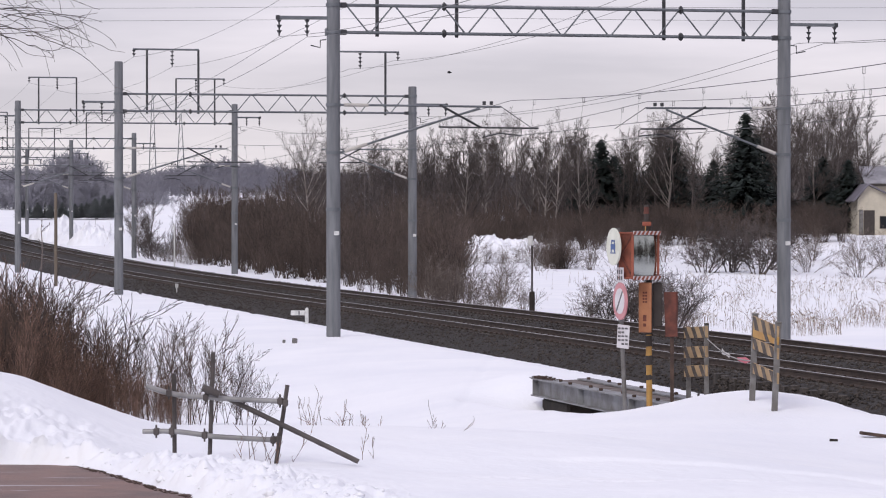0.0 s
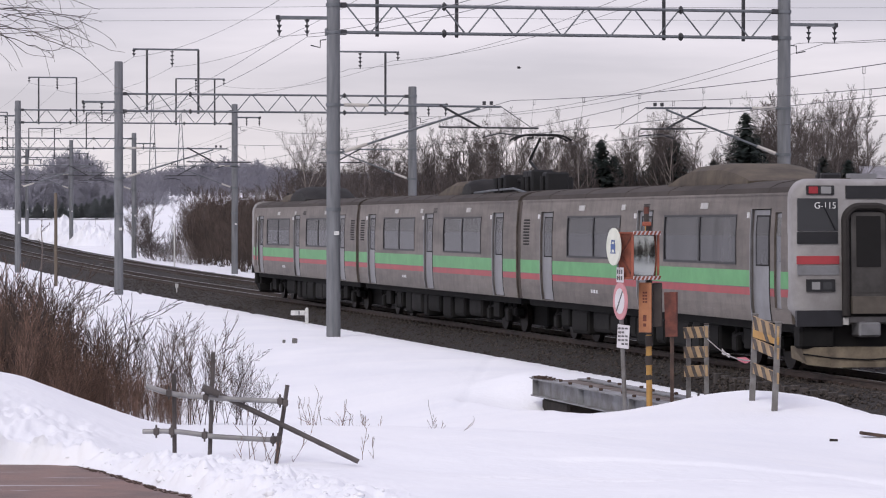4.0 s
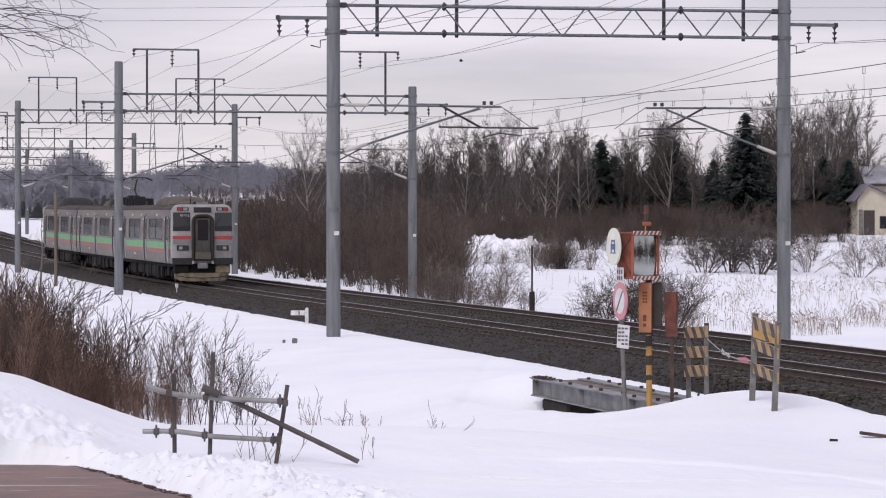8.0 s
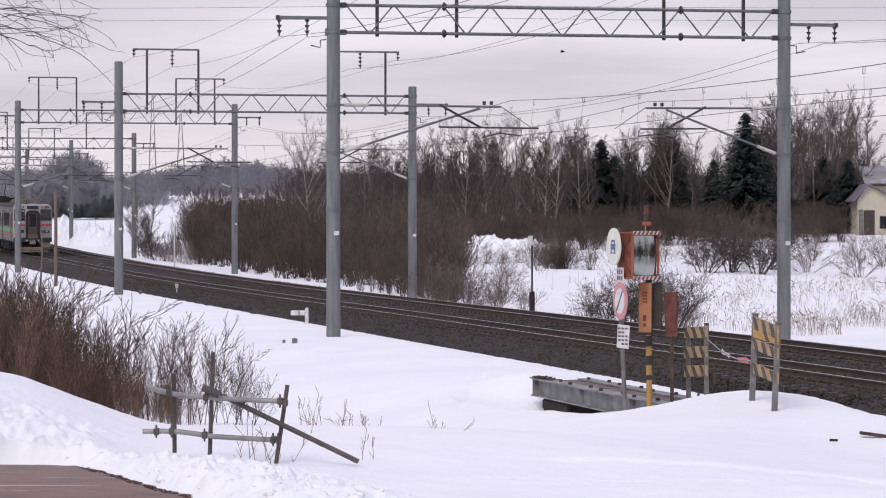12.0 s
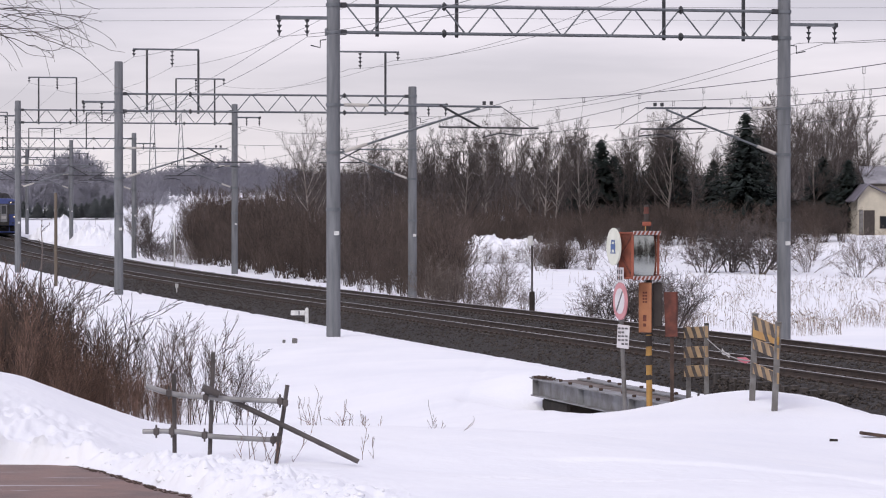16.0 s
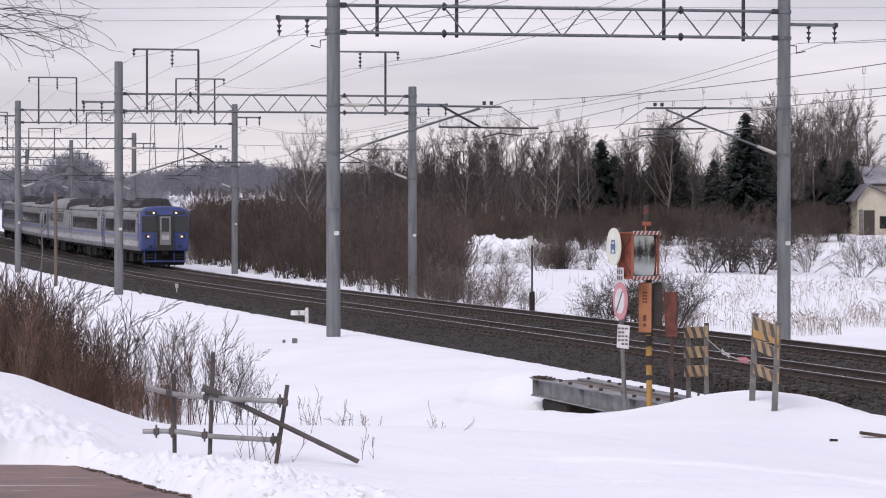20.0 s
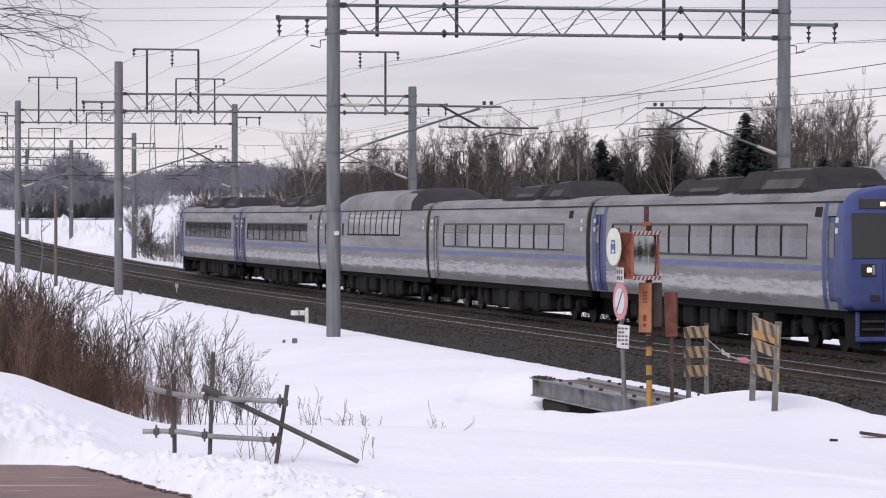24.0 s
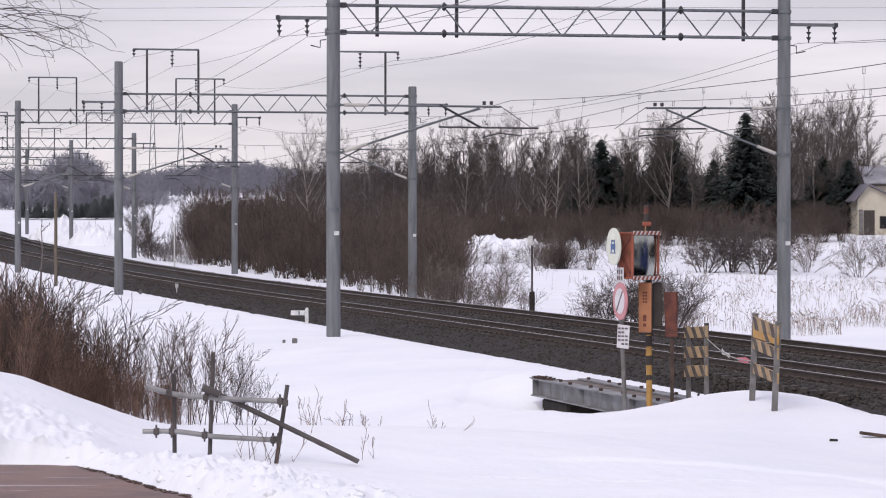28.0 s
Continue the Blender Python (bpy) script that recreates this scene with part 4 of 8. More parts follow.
def cab_front_a(root, e):
    L = A_HALF
    g = Geo()
    rings = [face_ring(e * L * 0.985, 1.40, 0.95, 3.68, 0.36, n=6), face_ring(e * (L + 0.12), 1.425, 0.95, 3.68, 0.40, e * 0.03, 6),
             face_ring(e * (L + 0.26), 1.40, 0.96, 3.66, 0.40, e * 0.034, 6), face_ring(e * (L + 0.33), 1.345, 0.99, 3.62, 0.38, e * 0.035, 6), face_ring(e * (L + 0.36), 1.26, 1.05, 3.57, 0.34, e * 0.035, 6)]
    g.loft(rings)
    mask = part("cab_front", g, M_FACE, root, "pale grey cab front with gangway door", smooth=True)
    X = L + 0.37

    def pl(name, y0, y1, z0, z1, mt, d0=0.0, d1=0.03, label="", par=None, b=0.008):
        gg = Geo()
        gg.box(0, 1, y0, y1, z0, z1, b)
        gg.v = [(e * (X - 0.035 * (z - 0.95) + d0 + (d1 - d0) * x), y, z) for x, y, z in gg.v]
        return part(name, gg, mt, par or mask, label)

    for sg in (1, -1):
        pl("windscreen", *sorted((sg * 0.57, sg * 1.36)), 2.70, 3.31, M_CABGLASS, -0.02, 0.015)
        pl("dark_panel", *sorted((sg * 0.57, sg * 1.37)), 2.46, 2.685, M_BLACK, -0.02, 0.012)
        pl("red_band", *sorted((sg * 0.55, sg * 1.38)), 2.08, 2.235, M_RED, -0.02, 0.012)
        pl("grey_band", *sorted((sg * 0.55, sg * 1.37)), 1.88, 2.05, M_DOOR, -0.02, 0.006)
        hl = pl("headlamp", *sorted((sg * 0.64, sg * 1.2)), 1.57, 1.80, M_BLACK, -0.02, 0.03)
        pl("lens", *sorted((sg * 0.94, sg * 1.10)), 1.61, 1.75, M_LENS, 0.02, 0.04, par=hl)
        pl("lens", *sorted((sg * 0.70, sg * 0.88)), 1.61, 1.75, M_CABGLASS, 0.02, 0.04, par=hl)
        tl = pl("tail_lamp", *sorted((sg * 0.64, sg * 1.18)), 3.38, 3.55, M_BLACK, -0.02, 0.02)
        pl("red_lens", *sorted((sg * 0.96, sg * 1.14)), 3.40, 3.53, M_TAIL, 0.01, 0.03, par=tl)
        pl("lens", *sorted((sg * 0.70, sg * 0.9)), 3.40, 3.53, M_LENS, 0.01, 0.03, par=tl)
        pl("lower_band", *sorted((sg * 0.5, sg * 1.40)), 0.92, 1.22, M_NAVY, -0.06, 0.03)
        arm = Geo().tube((e * (X - 0.02), sg * 0.62, 2.72), (e * (X - 0.05), sg * 0.86, 3.2), 0.012, n=6)
        part("wiper", arm, M_BLACK, mask)
    pl("destination_panel", -0.41, 0.41, 3.31, 3.55, M_BLACK, -0.02, 0.02)

    def arch(w, z0, z1, r, n=6):
        out = [(w, z0), (w, z1 - r)]
        out += [(w - r + r * math.cos(radians(90 * i / n)), z1 - r + r * math.sin(radians(90 * i / n))) for i in range(1, n + 1)]
        return out + [(-y, z) for y, z in out[::-1]]

    def lean(z):
        return X - 0.035 * (z - 0.95)

    shape = arch(0.5, 1.1, 3.2, 0.3)
    bl = part("gangway_frame", Geo().loft([[(e * (lean(z) + d), y, z) for y, z in shape] for d in (-0.02, 0.07)]), M_DARK, mask, "black rubber gangway surround")
    part("rubber_rim", Geo().path([(e * (lean(z) + 0.09), y, z) for y, z in arch(0.45, 1.12, 3.16, 0.28)], 0.075, 8), M_RUBBERA, bl, "sooty rubber rim", smooth=True)
    pl("gangway_door", -0.34, 0.34, 1.2, 3.05, M_DOORDARK, 0.06, 0.09, "sooty grey end door", bl)
    pl("pane", -0.24, 0.24, 2.03, 2.98, M_DARK, 0.08, 0.1, par=bl)
    pl("kick_panel", -0.3, 0.3, 1.55, 1.95, M_DOORDARK, 0.08, 0.1, par=bl)
    pl("step_plate", -0.36, 0.36, 1.16, 1.48, M_BEIGEDARK, 0.08, 0.2, par=bl)
    for sg in (1, -1):
        pl("buffer_pad", *sorted((sg * 0.40, sg * 0.5)), 0.95, 1.08, M_PLATEA, 0.0, 0.08)
    pl("roof_lamp_box", -0.3, 0.22, 3.64, 3.78, M_DOOR, -0.5, -0.25)
    cu = bpy.data.curves.new("set_number", "FONT")
    cu.body, cu.size, cu.extrude = "G-115", 0.17, 0.003
    cu.align_x = "CENTER"
    cu.materials.append(M_WHITE)
    number = new("set_number", cu)
    number.parent = mask
    number.matrix_basis = Matrix.Translation((e * (lean(3.1) + 0.022), -e * 0.82, 3.12)) @ Matrix(((0, 0, e), (e, 0, 0), (0, 1, 0))).to_4x4()
    # skirt, snow guard and coupler
    g = Geo()
    g.loft([[(e * (L - 0.5), y, z) for y, z in ((1.22, 0.53), (1.2, 0.3), (-1.2, 0.3), (-1.22, 0.53))],
            [(e * (L + 0.2), y, z) for y, z in ((1.26, 0.53), (1.12, 0.2), (-1.12, 0.2), (-1.26, 0.53))],
            [(e * (L + 0.36), y, z) for y, z in ((0.8, 0.53), (0.7, 0.15), (-0.7, 0.15), (-0.8, 0.53))]])
    # beige at the trailing end, near-black at the leading end
    sk = part("skirt", g, M_BEIGE if e < 0 else M_UNDER, root, "grimy beige snow guard" if e < 0 else "near-black snow guard")
    part("skirt_seam", Geo().path([(e * (L + 0.215), 1.22, 0.4), (e * (L + 0.37), 0.7, 0.33), (e * (L + 0.375), 0.0, 0.29), (e * (L + 0.37), -0.7, 0.33), (e * (L + 0.215), -1.22, 0.4)], 0.014, 5), M_UNDER, sk)
    # black box stands in for the shaded cavity above the snow guard
    part("buffer_beam", Geo().box(min(e * (L - 0.3), e * (L + 0.1)), max(e * (L - 0.3), e * (L + 0.1)), -1.15, 1.15, 0.42, 0.97, 0.03), M_DARK, root)
    for sg in (1, -1):
        part("skirt_side", Geo().box(min(e * (L - 0.1), e * (L + 0.3)), max(e * (L - 0.1), e * (L + 0.3)), min(sg * 0.62, sg * 1.3), max(sg * 0.62, sg * 1.3), 0.5, 0.94, 0.05), M_BEIGE if e < 0 and sg < 0 else M_UNDER, root)
    part("coupler", Geo().box(min(e * (L - 0.2), e * (L + 0.52)), max(e * (L - 0.2), e * (L + 0.52)), -0.22, 0.22, 0.72, 1.0, 0.04), M_DOOR, root, "pale grey coupler cover")


M_RUBBERA = mat("sooty_rubber", (0.03, 0.026, 0.024), 0.8, scale=5)
M_BEIGEDARK = mat("sooty_beige", (0.11, 0.095, 0.08), 0.8, scale=4)
M_NAVY = mat("sooty_bumper_band", (0.022, 0.022, 0.026), 0.5, scale=3)


def pantograph(parent, x):
    """Single-arm pantograph, with its insulators, breaker and cables, raised to the wire."""
    base = part("pantograph", Geo().box(x - 0.6, x + 0.6, -0.5, -0.42, 3.95, 4.02, 0.01).box(x - 0.6, x + 0.6, 0.42, 0.5, 3.95, 4.02, 0.01)
                .box(x - 0.6, x - 0.52, -0.5, 0.5, 3.95, 4.02, 0.01).box(x + 0.52, x + 0.6, -0.5, 0.5, 3.95, 4.02, 0.01), M_PANTO, parent)
    part("lower_arm", Geo().tube((x - 0.45, 0, 4.05), (x + 0.95, 0, 4.52), 0.045, n=8), M_PANTO, base)
    part("upper_arm", Geo().tube((x + 0.95, 0.0, 4.52), (x - 0.2, 0.0, 5.08), 0.036, n=6), M_PANTO, base)
    g = Geo()
    for dx in (-0.24, 0.24):
        g.path([(x - 0.25 + dx, y, z) for y, z in ((-0.78, 5.02), (-0.68, 5.09), (-0.55, 5.14), (-0.4, 5.17), (0.4, 5.17), (0.55, 5.14), (0.68, 5.09), (0.78, 5.02))], 0.026, 6)
    g.box(x - 0.5, x, -0.3, -0.25, 5.06, 5.12).box(x - 0.5, x, 0.25, 0.3, 5.06, 5.12)
    part("collector_head", g, M_PANTO, base)
    for dx in (-0.55, 0.55):
        for y in (-0.46, 0.46):
            g = Geo()
            insulator(g, (x + dx, y, 3.6), (x + dx, y, 3.95), 3, 0.09)
            part("insulator", g, M_DARKSTEEL, base)
    rnd = random.Random(5)
    for k in range(9):
        xx = x - 2.4 + k * 0.75
        y = rnd.uniform(-0.6, 0.6)
        g = Geo().box(xx - 0.25, xx + 0.25, y - 0.3, y + 0.3, 3.62, 3.62 + rnd.uniform(0.3, 0.62), 0.04)
        g.tube((xx, y + 0.35, 3.6), (xx, y + 0.35, 4.05), 0.07, n=8)
        part("roof_equipment", g, M_PANTO, base)
    part("cable", Geo().path([(x - 2.4, 0.9, 3.62), (x - 1, 0.92, 3.75), (x + 1.5, 0.9, 3.72), (x + 4.6, 0.85, 3.66)], 0.03), M_GALV, base)


A_CARS = [commuter_car(1, 1, units=[(1.5, 5.1, 0.5, (1.1, 1.1), M_POD), (4.7, 6.9, 0.27, (0.2, 0.9), M_PODPALE)]),
          commuter_car(2, 0, units=[(-3.5, -2.1, 0.4, (0.5, 0.4), M_POD), (-2.4, 0.8, 0.36, (0.3, 1.6), M_PODPALE)], panto=-7.3),
          commuter_car(3, -1, units=[(-6.6, -1.0, 0.42, (1.8, 1.6), M_PODPALE)])]
A_PITCH = 21.6

# ---- express train ----
B_SHELL = Shell([(0.97, 1.36), (1.25, 1.42), (1.7, 1.445), (2.5, 1.445), (3.05, 1.41), (3.32, 1.35)])
B_HALF = 10.4


def express_car(seed, cab=0, band=(-8, 8), blue_doors=(), plain_doors=(), pods=(), high=False, slots=()):
    label = "silver express railcar streaked with salt, blue stripe"
    root = thing("express_train_car", label + (", blue cab" if cab else (", raised observation windows" if high else "")), "railcar", "cars of the express train")
    sh, L = B_SHELL, B_HALF
    wz = (2.05, 2.84)
    holes = []
    if band:
        holes.append((*band, *wz))
    for a, b, c, d in slots:
        holes.append((a, b, c, d))
    alldoors = [(d, M_BLUE) for d in blue_doors] + [(d, M_SILVER) for d in plain_doors]
    holes += [(d - 0.4, d + 0.4, 1.0, 3.08) for d, _ in alldoors]
    cabx = cab * 9.55
    if cab:
        holes.append((cabx - 0.28, cabx + 0.28, 1.15, 3.0))
    g = Geo()
    panels = [p for sg in (1, -1) for p in sh.wall(-L, L, 0.97, 3.32, holes, sg)]
    for x in (-L, L):
        ring = [(x, sh.w(z) - 0.01, z) for z in (0.97, 1.7, 2.5, 3.32)] + [(x, -sh.w(z) + 0.01, z) for z in (3.32, 2.5, 1.7, 0.97)]
        g.loft([ring, [(x - 0.05 * (1 if x > 0 else -1), y, z) for _, y, z in ring]])
    body = part("body", g, M_SILVER, root, "silver body streaked with road salt")
    for p in panels:
        part("side_panel", p, M_SILVER, body)
    part("interior", Geo().box(-L + 0.1, L - 0.1, -1.26, 1.26, 0.99, 3.15), M_DARK, root, "dark interior")
    roof = part("roof", Geo().loft([roof_ring(x, 1.355, 3.30, 0.33) for x in (-L, -3, 3, L)]), M_SILVERROOF, root, smooth=True)
    g = Geo()
    for sg in (1, -1):
        sh.slab(g, -L, L, 3.29, 3.325, 0.018, 0.04, sg)
    part("gutter", g, M_UNDERBOX, roof)
    xs = sorted([(-L, -L)] + [(d - 0.42, d + 0.42) for d, _ in alldoors] + ([(cabx - 0.3, cabx + 0.3)] if cab else []) + [(L, L)])
    for nm, z0, z1, mt in (("blue_stripe", 1.80, 1.93, M_BLUESTRIPE), ("green_pinstripe", 1.94, 1.96, M_GREENSTRIPE)):
        for sg in (1, -1):
            g = Geo()
            for (a, b), (c, d) in zip(xs, xs[1:]):
                if c - b > 0.3:
                    sh.slab(g, b + 0.1, c - 0.1, z0, z1, 0.004, 0.008, sg)
            part(nm, g, mt, body)
    rnd = random.Random(seed)
    for sg in (1, -1):
        for d, mt in alldoors:
            g = Geo()
            sh.slab(g, d - 0.38, d + 0.38, 1.02, 3.06, -0.045, 0.03, sg)
            door = part("door", g, mt, root, "blue folding door" if mt is M_BLUE else "silver folding door")
            g = Geo()
            sh.slab(g, d - 0.42, d - 0.37, 1.0, 3.1, 0.006, 0.05, sg)
            sh.slab(g, d - 0.02, d + 0.01, 1.05, 3.05, -0.03, 0.02, sg)
            part("door_edge", g, M_DARK, door)
            if mt is M_BLUE:
                g = Geo()
                for a, b in ((d - 0.75, d - 0.42), (d + 0.42, d + 0.7)):
                    if a > -L and b < L:
                        sh.slab(g, a, b, 0.98, 3.3, 0.005, 0.008, sg)
                part("door_surround", g, M_BLUE, door)
            for z in (2.3,):
                g = Geo()
                sh.slab(g, d + 0.1, d + 0.3, z, z + 0.5, -0.03, 0.015, sg)
                part("pane", g, M_GLASSB, door)
        if band:
            g = Geo()
            sh.rim(g, band[0], band[1], wz[0], wz[1], 0.012, 0.05, sg, 0.05)
            win = part("window_band", g, M_BLACK, root, "continuous band of sealed windows in a black frame")
            k = max(2, round((band[1] - band[0]) / 1.8))
            st = (band[1] - band[0] - 0.1) / k
            for i in range(k):
                a = band[0] + 0.05 + i * st
                g = Geo()
                sh.slab(g, a + 0.05, a + st - 0.05, wz[0] + 0.05, wz[1] - 0.05, -0.01, 0.015, sg)
                part("pane", g, M_GLASSB, win)
                if i:
                    g = Geo()
                    sh.slab(g, a - 0.05, a - 0.015, wz[0] + 0.05, wz[1] - 0.05, 0.004, 0.03, sg)
                    sh.slab(g, a + 0.015, a + 0.05, wz[0] + 0.05, wz[1] - 0.05, 0.004, 0.03, sg)
                    part("mullion", g, M_UNDERBOX, win)
        for a, b, c, d in slots:
            g = Geo()
            sh.rim(g, a, b, c, d, 0.012, 0.05, sg, 0.05)
            win = part("window", g, M_BLACK, root)
            g = Geo()
            sh.slab(g, a + 0.04, b - 0.04, c + 0.04, d - 0.04, -0.01, 0.015, sg)
            part("pane", g, M_GLASSB, win)
        if cab:
            g = Geo()
            sh.slab(g, cabx - 0.26, cabx + 0.26, 1.17, 2.98, -0.035, 0.02, sg)
            dd = part("cab_door", g, M_BLUE, root)
            g = Geo()
            sh.slab(g, cabx - 0.15, cabx + 0.15, 2.1, 2.85, -0.025, 0.015, sg)
            part("pane", g, M_CABGLASS, dd)
            g = Geo()
            lo, hi = sorted((cab * L, cab * 9.0))
            for a, b in ((lo, min(cabx - 0.3, hi)), (cabx + 0.3, hi)) if cab > 0 else ((lo, cabx - 0.3), (cabx + 0.3, hi)):
                sh.slab(g, a, b, 0.98, 3.3, 0.005, 0.008, sg)
            part("blue_cab_side", g, M_BLUE, body)
        for x in (-L + 0.45, L - 0.45):
            for z in (2.62, 2.85):
                g = Geo()
                sh.slab(g, x - 0.06, x + 0.06, z, z + 0.12, 0.03, 0.03, sg)
                part("side_lamp", g, M_WHITE, body)
        g = Geo()
        sh.slab(g, band[0] - 0.9 if band else -6, (band[0] if band else -5.4) - 0.45, 2.98, 3.2, 0.006, 0.01, sg)
        part("ventilator", g, M_UNDERBOX, body)
    if high:
        high_deck(root)
    for e in (-1, 1):
        if e == cab:
            continue
        part("bellows", Geo().box(min(e * L, e * (L + 0.25)), max(e * L, e * (L + 0.25)), -1.1, 1.1, 0.95, 3.35, 0.05), M_BELLOWS, root)
        g = Geo()
        for sg in (1, -1):
            sh.slab(g, e * (L + 0.17) - 0.16, e * (L + 0.17) + 0.16, 0.97, 3.32, -0.04, 0.03, sg)
        g.loft([roof_ring(x, 1.3, 3.27, 0.33) for x in (e * L, e * (L + 0.3))])
        part("outer_hood", g, M_UNDERBOX, root, "grey rubber outer hood")
    underfloor(root, L, seed, 1, 0.24)
    for x in (-7.1, 7.1):
        bogie(root, x)
    for x0, x1, h, ramp in pods:
        roof_unit(x0, x1, h, ramp, roof)
    if cab:
        cab_front_b(root, cab)
    return root


def roof_unit(x0, x1, h, ramp, parent):
    """Angular cooling unit: sloping ends, chamfered sides, a dusty top panel and a toothed grille along its foot."""
    z0 = 3.5

    def ring(x, k):
        half = [(1.02, z0 - 0.12), (1.02, z0 + 0.06 + 0.1 * k), (0.74, z0 + 0.1 + h * k), (0.3, z0 + 0.14 + h * k)]
        return [(x, y, z) for y, z in half] + [(x, -y, z) for y, z in half[::-1]]

    unit = part("roof_unit", Geo().loft([ring(x0, 0.02), ring(x0 + ramp[0], 1.0), ring(x1 - ramp[1], 1.0), ring(x1, 0.02)]), M_POD, parent, "grimy dark angular roof unit")
    a, b = x0 + ramp[0] + 0.15, x1 - ramp[1] - 0.15
    c = a + (b - a) * 0.62
    zt = z0 + 0.1 + h
    for sg in (1, -1):
        ring_a = [(sg * 0.76, zt - 0.02), (sg * 0.72, zt + 0.02), (sg * 0.3, zt + 0.06), (sg * 0.3, zt + 0.03)]
        part("top_panel", Geo().loft([[(x, y, z) for y, z in ring_a] for x in (a, c)]), M_PANEL, unit, "dusty grey top panel")
        ring_b = [(sg * 1.05, z0 + 0.14), (sg * 0.86, z0 + 0.1 + h * 0.62), (sg * 0.83, z0 + 0.1 + h * 0.62), (sg * 1.0, z0 + 0.13)]
        part("side_panel", Geo().loft([[(x, y, z) for y, z in ring_b] for x in (a, c)]), M_PANEL, unit)
        g = Geo()
        k = max(3, int((b - x0) / 0.5))
        for i in range(k):
            x = x0 + 0.25 + i * 0.5
            g.box(x - 0.19, x + 0.19, *sorted((sg * 1.0, sg * 1.13)), z0 - 0.12, z0 + 0.05, 0.02)
        part("grille", g, M_POD, unit)
    part("end_strap", Geo().box(c + 0.25, c + 0.4, -0.76, 0.76, zt - 0.02, zt + 0.07, 0.02), M_POD, unit)
    return unit


M_PANEL = mat("dusty_grey_panel", (0.085, 0.08, 0.078), 0.75, col2=(0.04, 0.037, 0.036), scale=1.5)


def high_deck(root):
    """Raised glazed roof section of the observation car."""
    x0, x1 = -8.4, 6.0
    rings = []
    for x, k in ((x1 + 1.6, 0.0), (x1 + 0.8, 0.5), (x1, 0.85), (x1 - 2, 1.0), (x0 + 1.5, 1.0), (x0 + 0.5, 0.8), (x0 - 0.9, 0.0)):
        rings.append(roof_ring(x, 1.36, 3.28, 0.34 + 0.46 * k, 11))
    deck = part("raised_roof", Geo().loft(rings), M_SILVERROOF, root, "raised silver roof", smooth=True)
    hood = Geo().loft([roof_ring(x, 1.37, 3.3, 0.34 + 0.47 * k, 11) for x, k in ((x1 + 1.63, 0.0), (x1 + 0.82, 0.5), (x1 + 0.42, 0.68))])
    part("blue_end", hood, M_BLUE, deck, smooth=True)
    part("dark_end", Geo().loft([roof_ring(x, 1.37, 3.3, 0.34 + 0.47 * k, 11) for x, k in ((x0 - 0.93, 0.0), (x0 + 0.2, 0.6), (x0 + 0.9, 0.92))]), M_POD, deck, smooth=True)
    hump("end_fairing", -10.5, -4.6, 1.12, 3.42, 0.66, M_POD, deck, (2.6, 0.8), 9, "black rounded roof fairing")
    k = 9
    a0, a1 = -5.9, 4.0
    st = (a1 - a0) / k
    for sg in (1, -1):
        for i in range(k + 1):
            x = a0 + i * st
            g = Geo()
            pts = [(1.455, 2.42), (1.45, 2.75), (1.41, 3.1), (1.33, 3.42), (1.18, 3.66)]
            g.loft([[(x - 0.06, sg * y, z) for y, z in pts] + [(x - 0.06, sg * (y - 0.06), z - 0.02) for y, z in pts[::-1]],
                    [(x + 0.06, sg * y, z) for y, z in pts] + [(x + 0.06, sg * (y - 0.06), z - 0.02) for y, z in pts[::-1]]])
            part("window_rib", g, M_DARK, deck)
            if i < k:
                g = Geo()
                pts = [(1.449, 2.46), (1.443, 2.75), (1.40, 3.1), (1.32, 3.42), (1.2, 3.62)]
                g.loft([[(x + 0.08, sg * y, z) for y, z in pts] + [(x + 0.08, sg * (y - 0.05), z - 0.02) for y, z in pts[::-1]],
                        [(x + st - 0.08, sg * y, z) for y, z in pts] + [(x + st - 0.08, sg * (y - 0.05), z - 0.02) for y, z in pts[::-1]]])
                part("curved_pane", g, M_HIGLASS, deck, smooth=True)
        g = Geo().box(a0 - 0.1, a1 + 0.1, min(sg * 1.42, sg * 1.462), max(sg * 1.42, sg * 1.462), 2.38, 2.44)
        part("sill", g, M_DARK, deck)


M_HIGLASS = glass_mat("reflecting_glass", (0.28, 0.28, 0.29), 0.1)


def arch_ring(x, w, z0, zs, z1, r, lean=0.0):
    """Cab outline: straight sides, an arched top and rounded lower corners."""
    pts = []
    for i in range(15):
        a = math.pi * i / 14
        c, s = math.cos(a), math.sin(a)
        pts.append((w * (abs(c) ** 0.62) * (1 if c > 0 else -1), zs + (z1 - zs) * s ** 0.75))
    for cy, a0 in ((-w + r, 180), (w - r, 270)):
        for i in range(5):
            a = radians(a0 + 90 * i / 4)
            pts.append((cy + r * math.cos(a), z0 + r + r * math.sin(a)))
    return [(x - lean * (z - z0), y, z) for y, z in pts]


